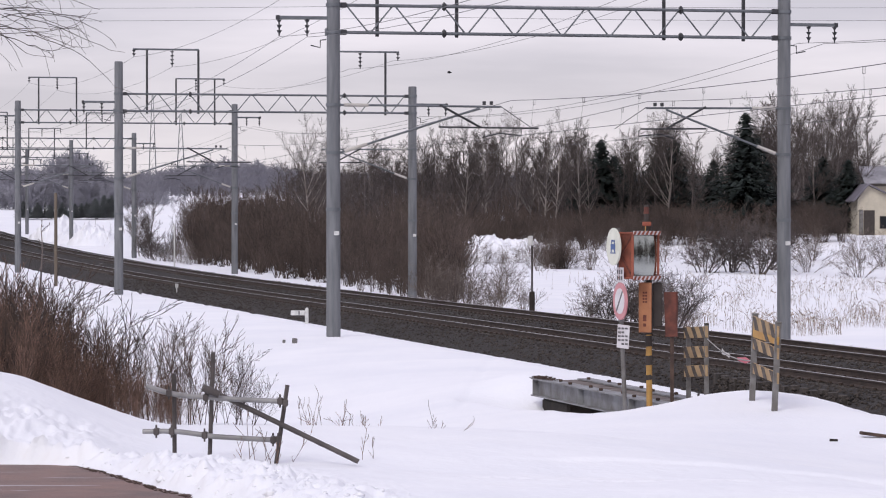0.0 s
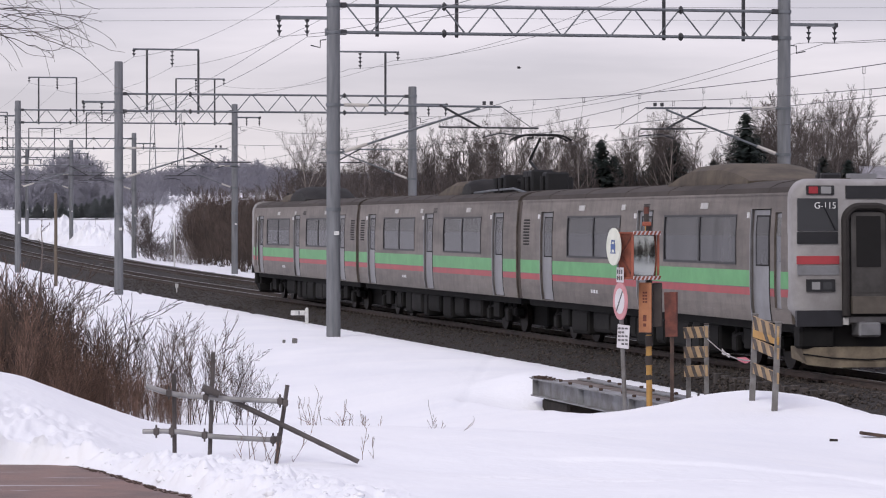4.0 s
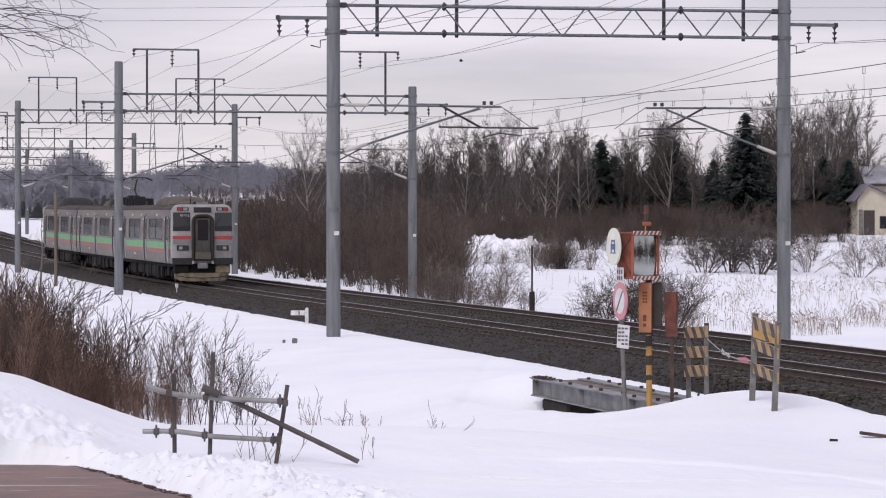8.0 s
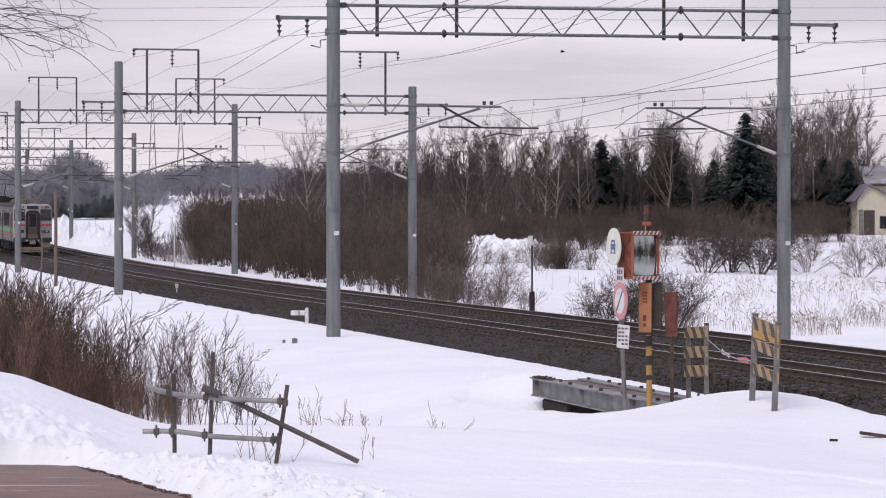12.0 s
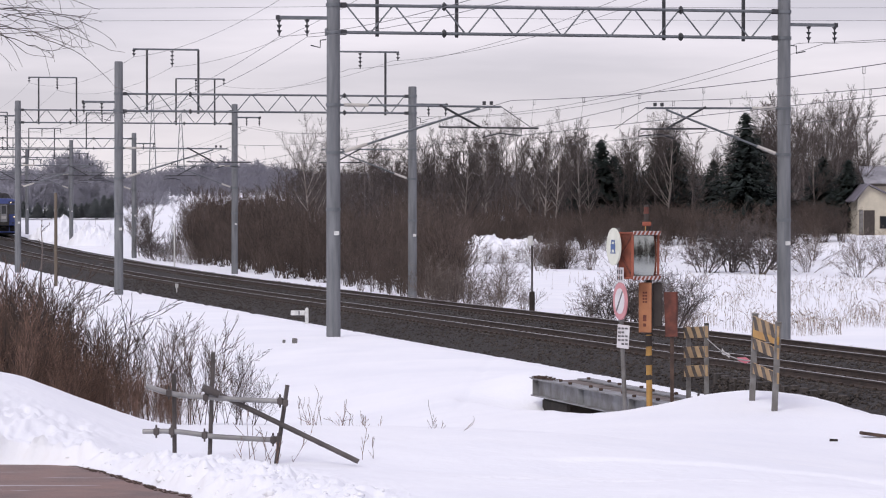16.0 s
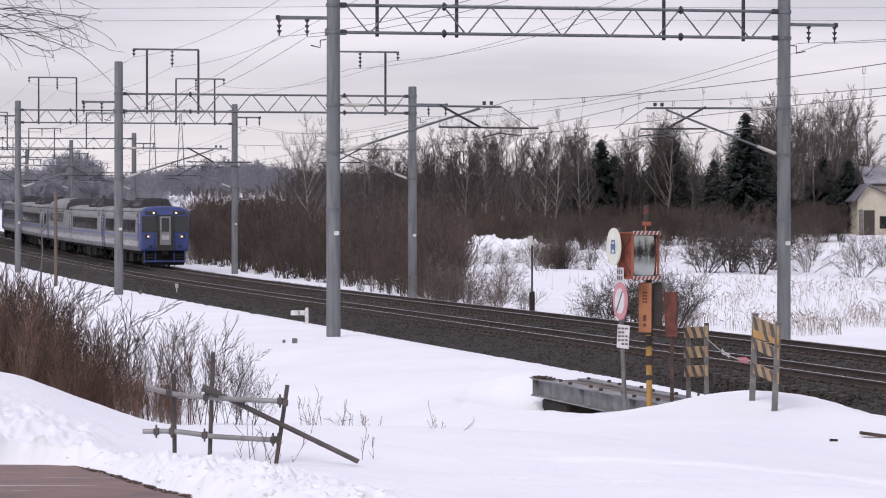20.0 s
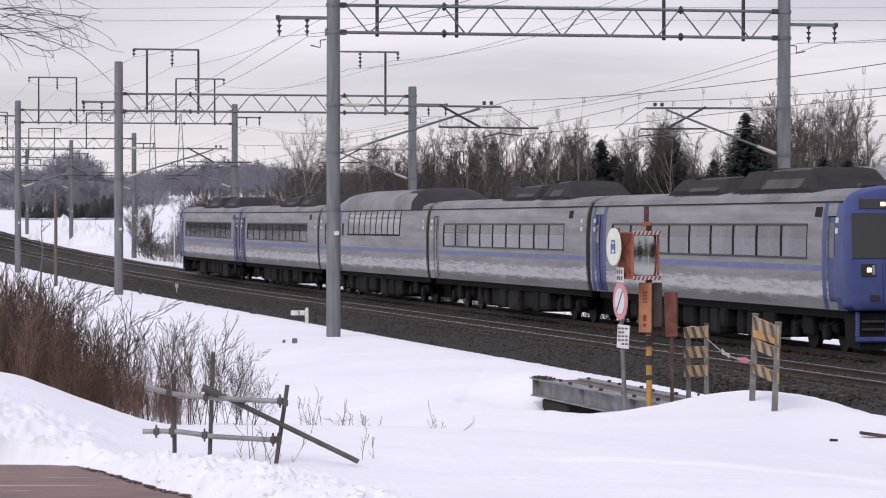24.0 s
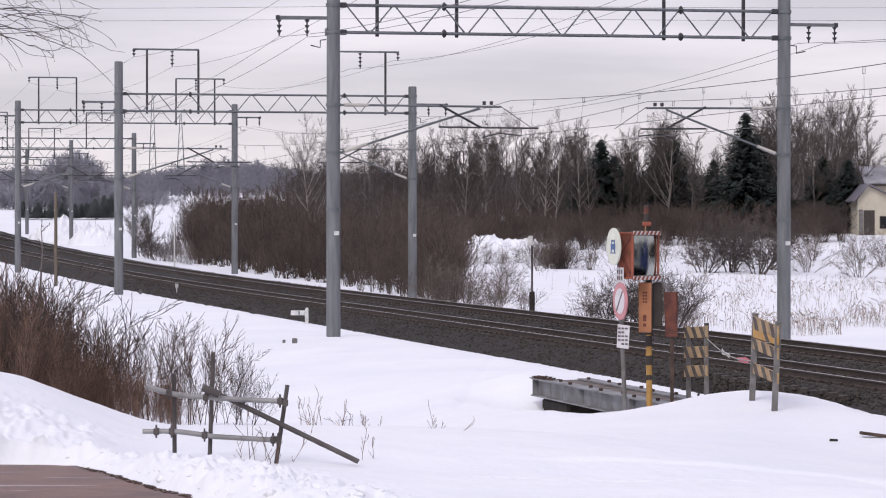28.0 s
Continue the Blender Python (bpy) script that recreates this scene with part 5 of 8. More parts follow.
def cab_front_b(root, e):
    L = B_HALF
    g = Geo()
    g.loft([arch_ring(e * L * 0.985, 1.435, 0.97, 3.1, 3.66, 0.15), arch_ring(e * (L + 0.2), 1.445, 0.97, 3.1, 3.66, 0.16, e * 0.05),
            arch_ring(e * (L + 0.36), 1.39, 0.99, 3.08, 3.6, 0.16, e * 0.06), arch_ring(e * (L + 0.4), 1.30, 1.03, 3.05, 3.5, 0.16, e * 0.06)])
    mask = part("cab_front", g, M_BLUE, root, "blue cab front with gangway door", smooth=True)
    X = L + 0.415

    def pl(name, y0, y1, z0, z1, mt, d0=0.0, d1=0.03, label="", par=None, b=0.01):
        gg = Geo()
        gg.box(0, 1, y0, y1, z0, z1, b)
        gg.v = [(e * (X - 0.06 * (z - 0.97) + d0 + (d1 - d0) * x), y, z) for x, y, z in gg.v]
        return part(name, gg, mt, par or mask, label)

    for sg in (1, -1):
        pl("windscreen", *sorted((sg * 0.42, sg * 1.38)), 2.1, 3.06, M_CABGLASS, -0.03, 0.012)
        lb = pl("lamp_band", *sorted((sg * 0.48, sg * 1.2)), 3.16, 3.36, M_CABGLASS, -0.03, 0.012)
        pl("headlamp", *sorted((sg * 0.62, sg * 0.73)), 3.21, 3.3, M_HEAD, 0.0, 0.03, "lit headlamp", lb)
        hb = pl("lamp_housing", *sorted((sg * 0.86, sg * 1.18)), 1.72, 1.98, M_BLACK, -0.02, 0.015)
        pl("headlamp", *sorted((sg * 0.96, sg * 1.06)), 1.8, 1.9, M_HEAD, 0.0, 0.03, "lit headlamp", hb)
        pl("lens", *sorted((sg * 0.88, sg * 0.94)), 1.75, 1.95, M_LENS, 0.0, 0.025, par=hb)
        pl("side_step", *sorted((sg * 0.8, sg * 1.0)), 1.2, 1.32, M_NAVY, 0.0, 0.05)
        pl("handrail", *sorted((sg * 0.66, sg * 0.7)), 1.1, 2.0, M_BLUE, 0.0, 0.05)
    fr = pl("gangway_frame", -0.5, 0.5, 1.02, 3.14, M_RUBBER, -0.02, 0.14, "dark rubber gangway surround")
    pl("gangway_door", -0.33, 0.33, 1.35, 3.05, M_DOOR, 0.1, 0.17, "grey end door", fr)
    pl("pane", -0.22, 0.22, 2.15, 2.95, M_CABGLASS, 0.14, 0.185, par=fr)
    pl("train_sign", -0.22, 0.22, 1.66, 1.93, M_PLATEA, 0.14, 0.19, "pale headboard", fr)
    part("pilot", Geo().loft([[(e * (L - 0.4), y, z) for y, z in ((1.3, 0.95), (1.25, 0.2), (-1.25, 0.2), (-1.3, 0.95))],
                              [(e * (L + 0.2), y, z) for y, z in ((1.2, 0.92), (1.15, 0.14), (-1.15, 0.14), (-1.2, 0.92))]]), M_UNDER, root)
    bar = part("pilot_bar", Geo().box(min(e * (L + 0.16), e * (L + 0.3)), max(e * (L + 0.16), e * (L + 0.3)), -1.25, 1.25, 0.3, 0.42, 0.03), M_BLUE, root, "blue pilot bar")
    for sg in (1, -1):
        for y0, y1 in ((1.17, 1.25), (0.52, 0.58)):
            part("pilot_upright", Geo().box(min(e * (L + 0.18), e * (L + 0.26)), max(e * (L + 0.18), e * (L + 0.26)), *sorted((sg * y0, sg * y1)), 0.42, 0.96, 0.015), M_BLUE, bar)
        for z in (0.55, 0.72):
            part("pilot_step", Geo().box(min(e * (L + 0.2), e * (L + 0.27)), max(e * (L + 0.2), e * (L + 0.27)), *sorted((sg * 0.62, sg * 1.12)), z, z + 0.05, 0.01), M_RUBBER, bar)
    part("coupler", Geo().box(min(e * (L - 0.2), e * (L + 0.55)), max(e * (L - 0.2), e * (L + 0.55)), -0.2, 0.2, 0.7, 1.0, 0.05), M_UNDER, root)
    g = Geo().tube((e * 9.4, 0.0, 3.55), (e * 9.4, 0.0, 3.95), 0.06, n=8).box(e * 9.0 - 0.15, e * 9.0 + 0.15, 0.2, 0.6, 3.5, 3.72, 0.04).tube((e * 9.7, -0.4, 3.5), (e * 9.7, -0.4, 3.75), 0.05, n=6)
    part("horn_and_aerial", g, M_BLACK, root)


B_CARS = [express_car(11, -1, (-8.0, 8.2), blue_doors=(9.55,), pods=[(-7.6, -1.2, 0.47, (1.2, 0.5)), (-0.6, 4.2, 0.34, (0.5, 0.35))]),
          express_car(12, 0, (-8.0, 8.1), plain_doors=(9.3,), pods=[(-7.6, -3.4, 0.44, (1.6, 0.5)), (-3.1, 1.4, 0.36, (0.4, 0.4))]),
          express_car(13, 0, None, blue_doors=(6.4,), high=True, slots=[(7.6, 9.1, 2.0, 2.85), (5.0, 5.35, 2.35, 2.85)]),
          express_car(14, 0, (-8.0, 8.2), blue_doors=(9.5,), pods=[(-7.6, -3.4, 0.44, (1.6, 0.5)), (-3.1, 1.4, 0.36, (0.4, 0.4))]),
          express_car(15, 1, (-8.0, 8.2), blue_doors=(-9.55,), pods=[(-7.6, -2.6, 0.4, (1.2, 0.6)), (-1.2, 4.6, 0.42, (0.6, 1.4))])]
B_PITCH = 21.3


def motions():
    """Both trains run along their tracks at an almost even speed."""
    times = [0, 1, 2, 3, 4, 5, 6, 7, 8, 9, 10, 11, 12, 13, 14, 16, 18, 20, 22, 24, 26, 28]
    run = [(0, -6.1), (1, 16.3), (3, 60.2), (6, 126.5), (9, 192.8), (12, 259.3), (28, 614.0)]
    for i, car in enumerate(A_CARS):
        walk(car, [(t, line_pose(interp(run, t) + A_PITCH * (1.5 - i), N_A)) for t in times])
    times = [0, 2, 4, 6, 8, 10, 12, 14, 15, 16, 17, 18, 19, 20, 21, 22, 23, 24, 25, 26, 27, 28]
    run = [(0, 814.0), (17, 285.6), (20, 192.2), (21, 161.0), (24, 68.4), (25, 37.4), (27, -23.4), (28, -54.0)]
    for i, car in enumerate(B_CARS):
        walk(car, [(t, line_pose(interp(run, t) + 10.65 + B_PITCH * i, N_B)) for t in times])
    flight = [(0, 0.35, 11.15), (1, 0.42, 11.5), (2, 1.6, 11.5), (3, 3.3, 11.3), (5, 4.4, 11.6), (8, 1.0, 11.8), (11, 4.9, 12.2), (12, 6.6, 12.3), (16, 19, 12.6), (20, 32, 13), (28, 58, 14)]
    walk(BIRD, [(t, pose(x, 175, z, 0, 0, 8)) for t, x, z in flight])
# ---- plants: bare winter branches as tapered twigs ----
M_BARK = mat("grey_brown_bark", (0.118, 0.099, 0.092), 0.9, col2=(0.062, 0.051, 0.047), scale=3, rnd=0.25)
M_BIRCH = mat("pale_bark", (0.30, 0.27, 0.25), 0.9, col2=(0.14, 0.115, 0.10), scale=2.5, rnd=0.2)
M_SHRUB = mat("red_brown_twig", (0.21, 0.128, 0.092), 0.9, col2=(0.10, 0.062, 0.046), scale=2.5, rnd=0.3)
M_THICKET = mat("brown_thicket_twig", (0.118, 0.088, 0.073), 0.95, col2=(0.052, 0.039, 0.033), scale=0.4)
M_BRUSH = mat("grey_brown_brush", (0.20, 0.165, 0.143), 0.9, col2=(0.105, 0.083, 0.072), scale=3, rnd=0.25)
# aerial haze is painted into the far copse and spruces: paler, bluer colours
M_COPSE = mat("hazed_far_trees", (0.33, 0.325, 0.365), 0.95, col2=(0.22, 0.218, 0.25), scale=0.05)
M_FARSPRUCE = mat("hazed_far_spruce", (0.24, 0.26, 0.265), 0.95, col2=(0.15, 0.165, 0.172), scale=0.3)
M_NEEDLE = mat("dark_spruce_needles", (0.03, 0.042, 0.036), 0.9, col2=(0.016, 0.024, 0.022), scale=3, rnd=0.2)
# distance haze put into the bark colour of the far woods
M_FARWOOD = mat("hazed_far_woods", (0.27, 0.265, 0.30), 0.95, col2=(0.18, 0.177, 0.205), scale=0.05)
M_REED = mat("dry_straw_reed", (0.32, 0.255, 0.19), 0.9, col2=(0.18, 0.135, 0.10), scale=2)


def speckled(m, spread_):
    """Each twig a little lighter or darker than the next."""
    nt = m.node_tree
    N, L = nt.nodes, nt.links
    b = N["Principled BSDF"]
    base = b.inputs["Base Color"].links[0].from_socket
    ge = N.new("ShaderNodeNewGeometry")
    mr = N.new("ShaderNodeMapRange")
    mr.inputs["To Min"].default_value, mr.inputs["To Max"].default_value = 1 - spread_, 1 + spread_
    hs = N.new("ShaderNodeHueSaturation")
    L.new(ge.outputs["Random Per Island"], mr.inputs["Value"])
    L.new(mr.outputs["Result"], hs.inputs["Value"])
    L.new(base, hs.inputs["Color"])
    L.new(hs.outputs["Color"], b.inputs["Base Color"])


for m in (M_THICKET, M_BARK, M_SHRUB, M_REED, M_BRUSH):
    speckled(m, 0.55)


def grow(rnd, p, d, length, r, level, spec, out):
    segs = spec["segs"][level]
    step = length / segs
    last = level == len(spec["segs"]) - 1
    for i in range(segs):
        w = spec["wob"][level]
        d = Vector((d.x + rnd.gauss(0, w), d.y + rnd.gauss(0, w), d.z + rnd.gauss(0, w * 0.7) + spec["up"][level])).normalized()
        q = p + d * step
        ra, rb = r * (1 - 0.8 * i / segs), r * (1 - 0.8 * (i + 1) / segs)
        out.append((p.x, p.y, p.z, q.x, q.y, q.z, max(ra, spec["thin"]), max(rb, spec["thin"] * 0.7)))
        if not last and i >= spec["bare"][level]:
            for _ in range(spec["kids"][level]):
                a = radians(rnd.gauss(spec["ang"][level], 9))
                side = d.orthogonal().normalized()
                side.rotate(Matrix.Rotation(rnd.uniform(0, 6.283), 3, d))
                nd = (d * math.cos(a) + side * math.sin(a)).normalized()
                t = rnd.random()
                k = 1 - spec["taper"][level] * (i + t) / segs
                grow(rnd, p.lerp(q, t), nd, length * spec["ratio"][level] * k * rnd.uniform(0.75, 1.2), max(ra * 0.55, spec["thin"]), level + 1, spec, out)
        p = q


def twig_arrays(segs, sides=3):
    a = np.array(segs, dtype=np.float64)
    p, q, ra, rb = a[:, 0:3], a[:, 3:6], a[:, 6], a[:, 7]
    d = q - p
    d /= np.maximum(np.linalg.norm(d, axis=1, keepdims=True), 1e-9)
    ref = np.where(np.abs(d[:, 2:3]) < 0.9, np.array([[0, 0, 1.0]]), np.array([[1.0, 0, 0]]))
    u = np.cross(d, ref)
    u /= np.linalg.norm(u, axis=1, keepdims=True)
    w = np.cross(d, u)
    rings = []
    for o, r in ((p, ra), (q, rb)):
        for k in range(sides):
            c, s = math.cos(6.28318 * k / sides), math.sin(6.28318 * k / sides)
            rings.append(o + (u * c + w * s) * r[:, None])
    v = np.stack(rings, axis=1).reshape(-1, 3)
    n = len(a)
    base = (np.arange(n) * 2 * sides)[:, None]
    fs = []
    for k in range(sides):
        k2 = (k + 1) % sides
        fs.append(base + np.array([[k, k2, sides + k2, sides + k]]))
    return v, np.concatenate(fs, axis=0)


def raw_mesh(name, v, f, material):
    me = bpy.data.meshes.new(name)
    me.vertices.add(len(v))
    me.vertices.foreach_set("co", np.asarray(v, dtype=np.float32).ravel())
    k = f.shape[1]
    me.loops.add(f.size)
    me.loops.foreach_set("vertex_index", np.asarray(f, dtype=np.int32).ravel())
    me.polygons.add(len(f))
    me.polygons.foreach_set("loop_start", np.arange(0, f.size, k, dtype=np.int32))
    me.update(calc_edges=True)
    me.materials.append(material)
    return me


def spread(variants, places):
    """Joins placed copies of arrays: places are (variant, x, y, z, turn, size, height)."""
    vs, fs, o = [], [], 0
    for i, x, y, z, a, k, h in places:
        v, f = variants[i]
        c, s = math.cos(a), math.sin(a)
        w = np.empty_like(v)
        w[:, 0] = (v[:, 0] * c - v[:, 1] * s) * k + x
        w[:, 1] = (v[:, 0] * s + v[:, 1] * c) * k + y
        w[:, 2] = v[:, 2] * h + z
        vs.append(w)
        fs.append(f + o)
        o += len(v)
    return np.concatenate(vs), np.concatenate(fs)


TREE = dict(segs=[8, 5, 4, 3], kids=[3, 3, 3], bare=[2, 1, 0], ang=[42, 36, 33], ratio=[0.40, 0.42, 0.45], taper=[0.58, 0.45, 0.4],
            wob=[0.03, 0.05, 0.06, 0.07], up=[0.03, 0.07, 0.05, 0.03], thin=0.0062)
BUSHY = dict(TREE, segs=[6, 5, 4, 3], bare=[1, 1, 0], ang=[36, 34, 33], ratio=[0.52, 0.42, 0.44], taper=[0.40, 0.45, 0.4])
SHRUB = dict(segs=[5, 4, 3], kids=[2, 1], bare=[1, 0], ang=[26, 30], ratio=[0.42, 0.42], taper=[0.5, 0.4], wob=[0.09, 0.12, 0.14], up=[0.05, 0.08, 0.06], thin=0.0024)
WIDE = dict(SHRUB, thin=0.011, wob=[0.10, 0.13, 0.15], up=[0.03, 0.04, 0.03])


DOME = dict(segs=[4, 4, 4, 3], kids=[2, 2, 1], bare=[1, 0, 0], ang=[40, 36, 34], ratio=[0.66, 0.55, 0.5], taper=[0.3, 0.4, 0.4], wob=[0.08, 0.11, 0.13, 0.14], up=[0.02, 0.03, 0.02, 0.0], thin=0.0046)
FORK = dict(segs=[7, 5, 4], kids=[2, 1], bare=[2, 1], ang=[32, 34], ratio=[0.5, 0.42], taper=[0.55, 0.4], wob=[0.045, 0.06, 0.07], up=[0.02, 0.07, 0.06], thin=0.0026)


def tree_arrays(seed, height, spec, r):
    rnd = random.Random(seed)
    out = []
    grow(rnd, Vector((0, 0, -0.3)), Vector((rnd.gauss(0, 0.04), rnd.gauss(0, 0.04), 1)).normalized(), height * 0.86, r, 0, spec, out)
    return out


def shrub_arrays(seed, height, stems, lean, spec, r, by_stem=None):
    rnd = random.Random(seed)
    out = []
    for i in range(stems):
        if by_stem is not None:
            out = []
            by_stem.append(out)
        a = rnd.uniform(0, 6.283)
        t = abs(rnd.gauss(0, lean))
        d = Vector((math.cos(a) * t, math.sin(a) * t, 1)).normalized()
        o = Vector((math.cos(a) * rnd.uniform(0, 0.25), math.sin(a) * rnd.uniform(0, 0.25), -0.15))
        grow(rnd, o, d, height * rnd.uniform(0.55, 1.0), r * rnd.uniform(0.6, 1.1), 0, spec, out)
    return out


def shrub_stems(root, args, material):
    """Each stem of a shrub, with its twigs, is a part."""
    stems = []
    shrub_arrays(*args, by_stem=stems)
    for segs in stems:
        part("stem", raw_mesh("stem", *twig_arrays(segs, 3), material), None, root)


def split_tree(name, label, segs, cut, material, crown_material):
    """Trunk and limbs as one part, the fine crown as another, one thing."""
    big = [s for s in segs if s[6] > cut]
    small = [s for s in segs if s[6] <= cut]
    root = thing(name, label, "tree", "bare trees beyond the line")
    part("trunk", raw_mesh("trunk", *twig_arrays(big, 5), material), None, root)
    part("crown", raw_mesh("crown", *twig_arrays(small, 3), crown_material), None, root)
    return root


def woods():
    rnd = random.Random(77)
    kinds = []
    for i in range(7):
        h = 10
        segs = tree_arrays(100 + i, h, TREE if i % 2 == 0 else BUSHY, 0.11)
        pale = i in (2, 5)
        kinds.append(split_tree("bare_birch_tree" if pale else "bare_tree",
                                "leafless birch with a pale trunk in snow" if pale else "leafless grey-brown tree with a fine twiggy crown", segs, 0.022,
                                M_BIRCH if pale else M_BARK, M_BARK))
    used = set()
    # rows of trees behind the thicket and the reed field: across, away, height
    rows = []
    x = -13.0
    while x < 40:
        y = rnd.uniform(254, 305)
        h = 8.9 + 0.6 * math.sin(x * 0.31) + rnd.uniform(-1.2, 0.8)
        if x < -7:
            h *= 0.82
        if 22 < x < 26:
            h *= 0.8
        if x > 27.5:
            h *= 1.28
        if 17 < x < 22:
            h *= 1.1
        if x < 34.5 or y > 290:
            rows.append((x, y, h))
        x += rnd.uniform(0.22, 0.6)
    rows += [(-8.7, 216, 9.6), (-7.4, 224, 9.0), (-5.6, 228, 8.6), (-9.6, 232, 7.2), (-17.8, 236, 3.9), (-16.0, 228, 3.6), (-14.2, 224, 4.2), (-19.2, 240, 3.7), (-11.6, 218, 4.6), (-20.6, 243, 4.0), (-22.4, 240, 4.4), (-23.6, 246, 4.8), (-21.8, 236, 3.8), (-24.8, 252, 4.4), (-22.9, 243, 3.6)]
    for x, y, h in rows:
        i = rnd.randrange(7)
        m = pose(x, y, ground_z(x, y), 0, 0, rnd.uniform(0, 360)) @ Matrix.Diagonal((h / 10, h / 10, h / 10, 1))
        if i not in used:
            used.add(i)
            kinds[i].matrix_basis = m
        else:
            c = copy_thing(kinds[i], m)
            c.matrix_basis = m
    for i in range(7):
        if i not in used:
            kinds[i].matrix_basis = pose(-12 + i, 310, ground_z(-12 + i, 310))


woods()


def spruce(seed, h, w, needles=None):
    rnd = random.Random(seed)
    root = thing("spruce_tree", "dark green spruce with drooping boughs", "tree", "spruces among the bare trees")
    part("trunk", Geo().tube((0, 0, -0.3), (0, 0, h * 0.97), 0.02 * h, 0.01, n=7), M_BARK, root)
    vs, fs = [], []
    z = 0.06 * h
    while z < h * 0.985:
        k = 1 - z / h
        reach = w * (k ** 0.85) * rnd.uniform(0.8, 1.12)
        nb = max(5, int(6 + 12 * k))
        for j in range(nb):
            a = 6.283 * j / nb + rnd.uniform(-0.3, 0.3)
            ln = reach * rnd.uniform(0.7, 1.15) + 0.12
            c, s = math.cos(a), math.sin(a)
            for t in np.linspace(0.12, 1.0, max(3, int(ln / 0.22))):
                # needle sprays along the bough: small tilted diamonds
                for _ in range(2):
                    rr = ln * t
                    cx, cy, cz = c * rr + rnd.gauss(0, 0.08), s * rr + rnd.gauss(0, 0.08), z - 0.22 * rr + 0.1 * t * t * ln + rnd.gauss(0, 0.14)
                    e = 0.36 * (1.15 - 0.5 * t) * rnd.uniform(0.7, 1.3)
                    b = a + rnd.uniform(-0.9, 0.9)
                    ux, uy = math.cos(b), math.sin(b)
                    o = len(vs)
                    vs += [(cx - ux * e, cy - uy * e, cz + 0.07), (cx - uy * e * 0.45, cy + ux * e * 0.45, cz - 0.05), (cx + ux * e * 1.2, cy + uy * e * 1.2, cz - 0.13), (cx + uy * e * 0.45, cy - ux * e * 0.45, cz - 0.04)]
                    fs.append((o, o + 1, o + 2, o + 3))
        z += 0.032 * h * (0.5 + 0.6 * k)
    part("crown", raw_mesh("crown", np.array(vs), np.array(fs), needles or M_NEEDLE), None, root)
    return root


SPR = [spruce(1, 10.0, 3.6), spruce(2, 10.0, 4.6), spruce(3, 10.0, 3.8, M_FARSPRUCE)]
# the third spruce, with haze-paled needles, serves the far row
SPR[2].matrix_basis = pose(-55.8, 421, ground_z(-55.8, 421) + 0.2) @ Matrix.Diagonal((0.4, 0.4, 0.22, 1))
SPRUCES = [(23.9, 250, 9.7, 1), (25.5, 256, 7.8, 0), (13.3, 266, 8.0, 1), (14.6, 269, 6.6, 1), (19.6, 268, 7.8, 1), (32.8, 256, 5.9, 1), (31.2, 260, 6.2, 1), (22.4, 262, 6.0, 1),
           (28.4, 270, 6.0, 1), (11.6, 272, 5.4, 1), (18.2, 272, 6.4, 1), (26.8, 262, 6.2, 1), (16.2, 274, 6.0, 0)]
for i, (x, y, h, k) in enumerate(SPRUCES):
    wide = h / 10 * (1.25 if i > 1 else 1.0)
    m = pose(x, y, ground_z(x, y), 0, 0, i * 77) @ Matrix.Diagonal((wide, wide, h / 10, 1))
    if i < 2:
        SPR[k].matrix_basis = m
    else:
        copy_thing(SPR[k], m).matrix_basis = m

# dense thicket on the far side of the line, and the brown belt under the trees
def thickets():
    rnd = random.Random(5)
    var = [twig_arrays(shrub_arrays(300 + i, 4.0, 13, 0.28, dict(WIDE, segs=[4, 3, 3], thin=0.008), 0.022)) for i in range(5)]
    places = []
    for s0, s1, n0, n1, count, h in ((138, 285, 8.9, 18, 430, 1.0), (150, 330, 18, 34, 170, 1.05), (122, 152, 7.5, 10.5, 70, 0.62)):
        for _ in range(count):
            s, n = rnd.uniform(s0, s1), rnd.uniform(n0, n1)
            n += 1.3 * sstep(180, 230, s)
            p = on_line(s, n)
            if p.x > 0.006 * p.y or p.x / p.y < -0.080:
                continue
            k = h * rnd.uniform(0.5, 0.98) * (0.75 if n < 10.5 else 1) * (1 + 0.3 * noise.noise((p.x * 0.25, p.y * 0.08, 6)))
            k *= 1.18 + 0.16 * sstep(185, 215, s)
            places.append((rnd.randrange(5), p.x, p.y, ground_z(p.x, p.y), rnd.uniform(0, 6.28), k * 1.1, k * 0.98))
    v, f = spread(var, places)
    tagged(new("thicket", raw_mesh("thicket", v, f, M_THICKET)), "dense brown leafless thicket beside the railway", "thicket", kind="stuff")
    places = []
    for _ in range(430):
        x, y = rnd.uniform(-4, 33), rnd.uniform(242, 262)
        if x > 31 and y < 256:
            continue
        k = rnd.uniform(0.5, 0.8)
        places.append((rnd.randrange(5), x, y, ground_z(x, y), rnd.uniform(0, 6.28), k * 1.3, k))
    for _ in range(34):
        x, y = rnd.gauss(7.7, 0.55), rnd.uniform(216, 224)
        k = rnd.uniform(0.30, 0.46)
        places.append((rnd.randrange(5), x, y, ground_z(x, y), rnd.uniform(0, 6.28), k * 1.5, k))
    for _ in range(150):
        y = rnd.uniform(285, 330)
        x = y * rnd.uniform(-0.075, 0.04)
        k = rnd.uniform(0.8, 1.05)
        places.append((rnd.randrange(5), x, y, ground_z(x, y), rnd.uniform(0, 6.28), k * 1.5, k))
    v, f = spread(var, places)
    tagged(new("undergrowth", raw_mesh("undergrowth", v, f, M_THICKET)), "brown leafless undergrowth below the trees", "undergrowth", kind="stuff")


thickets()


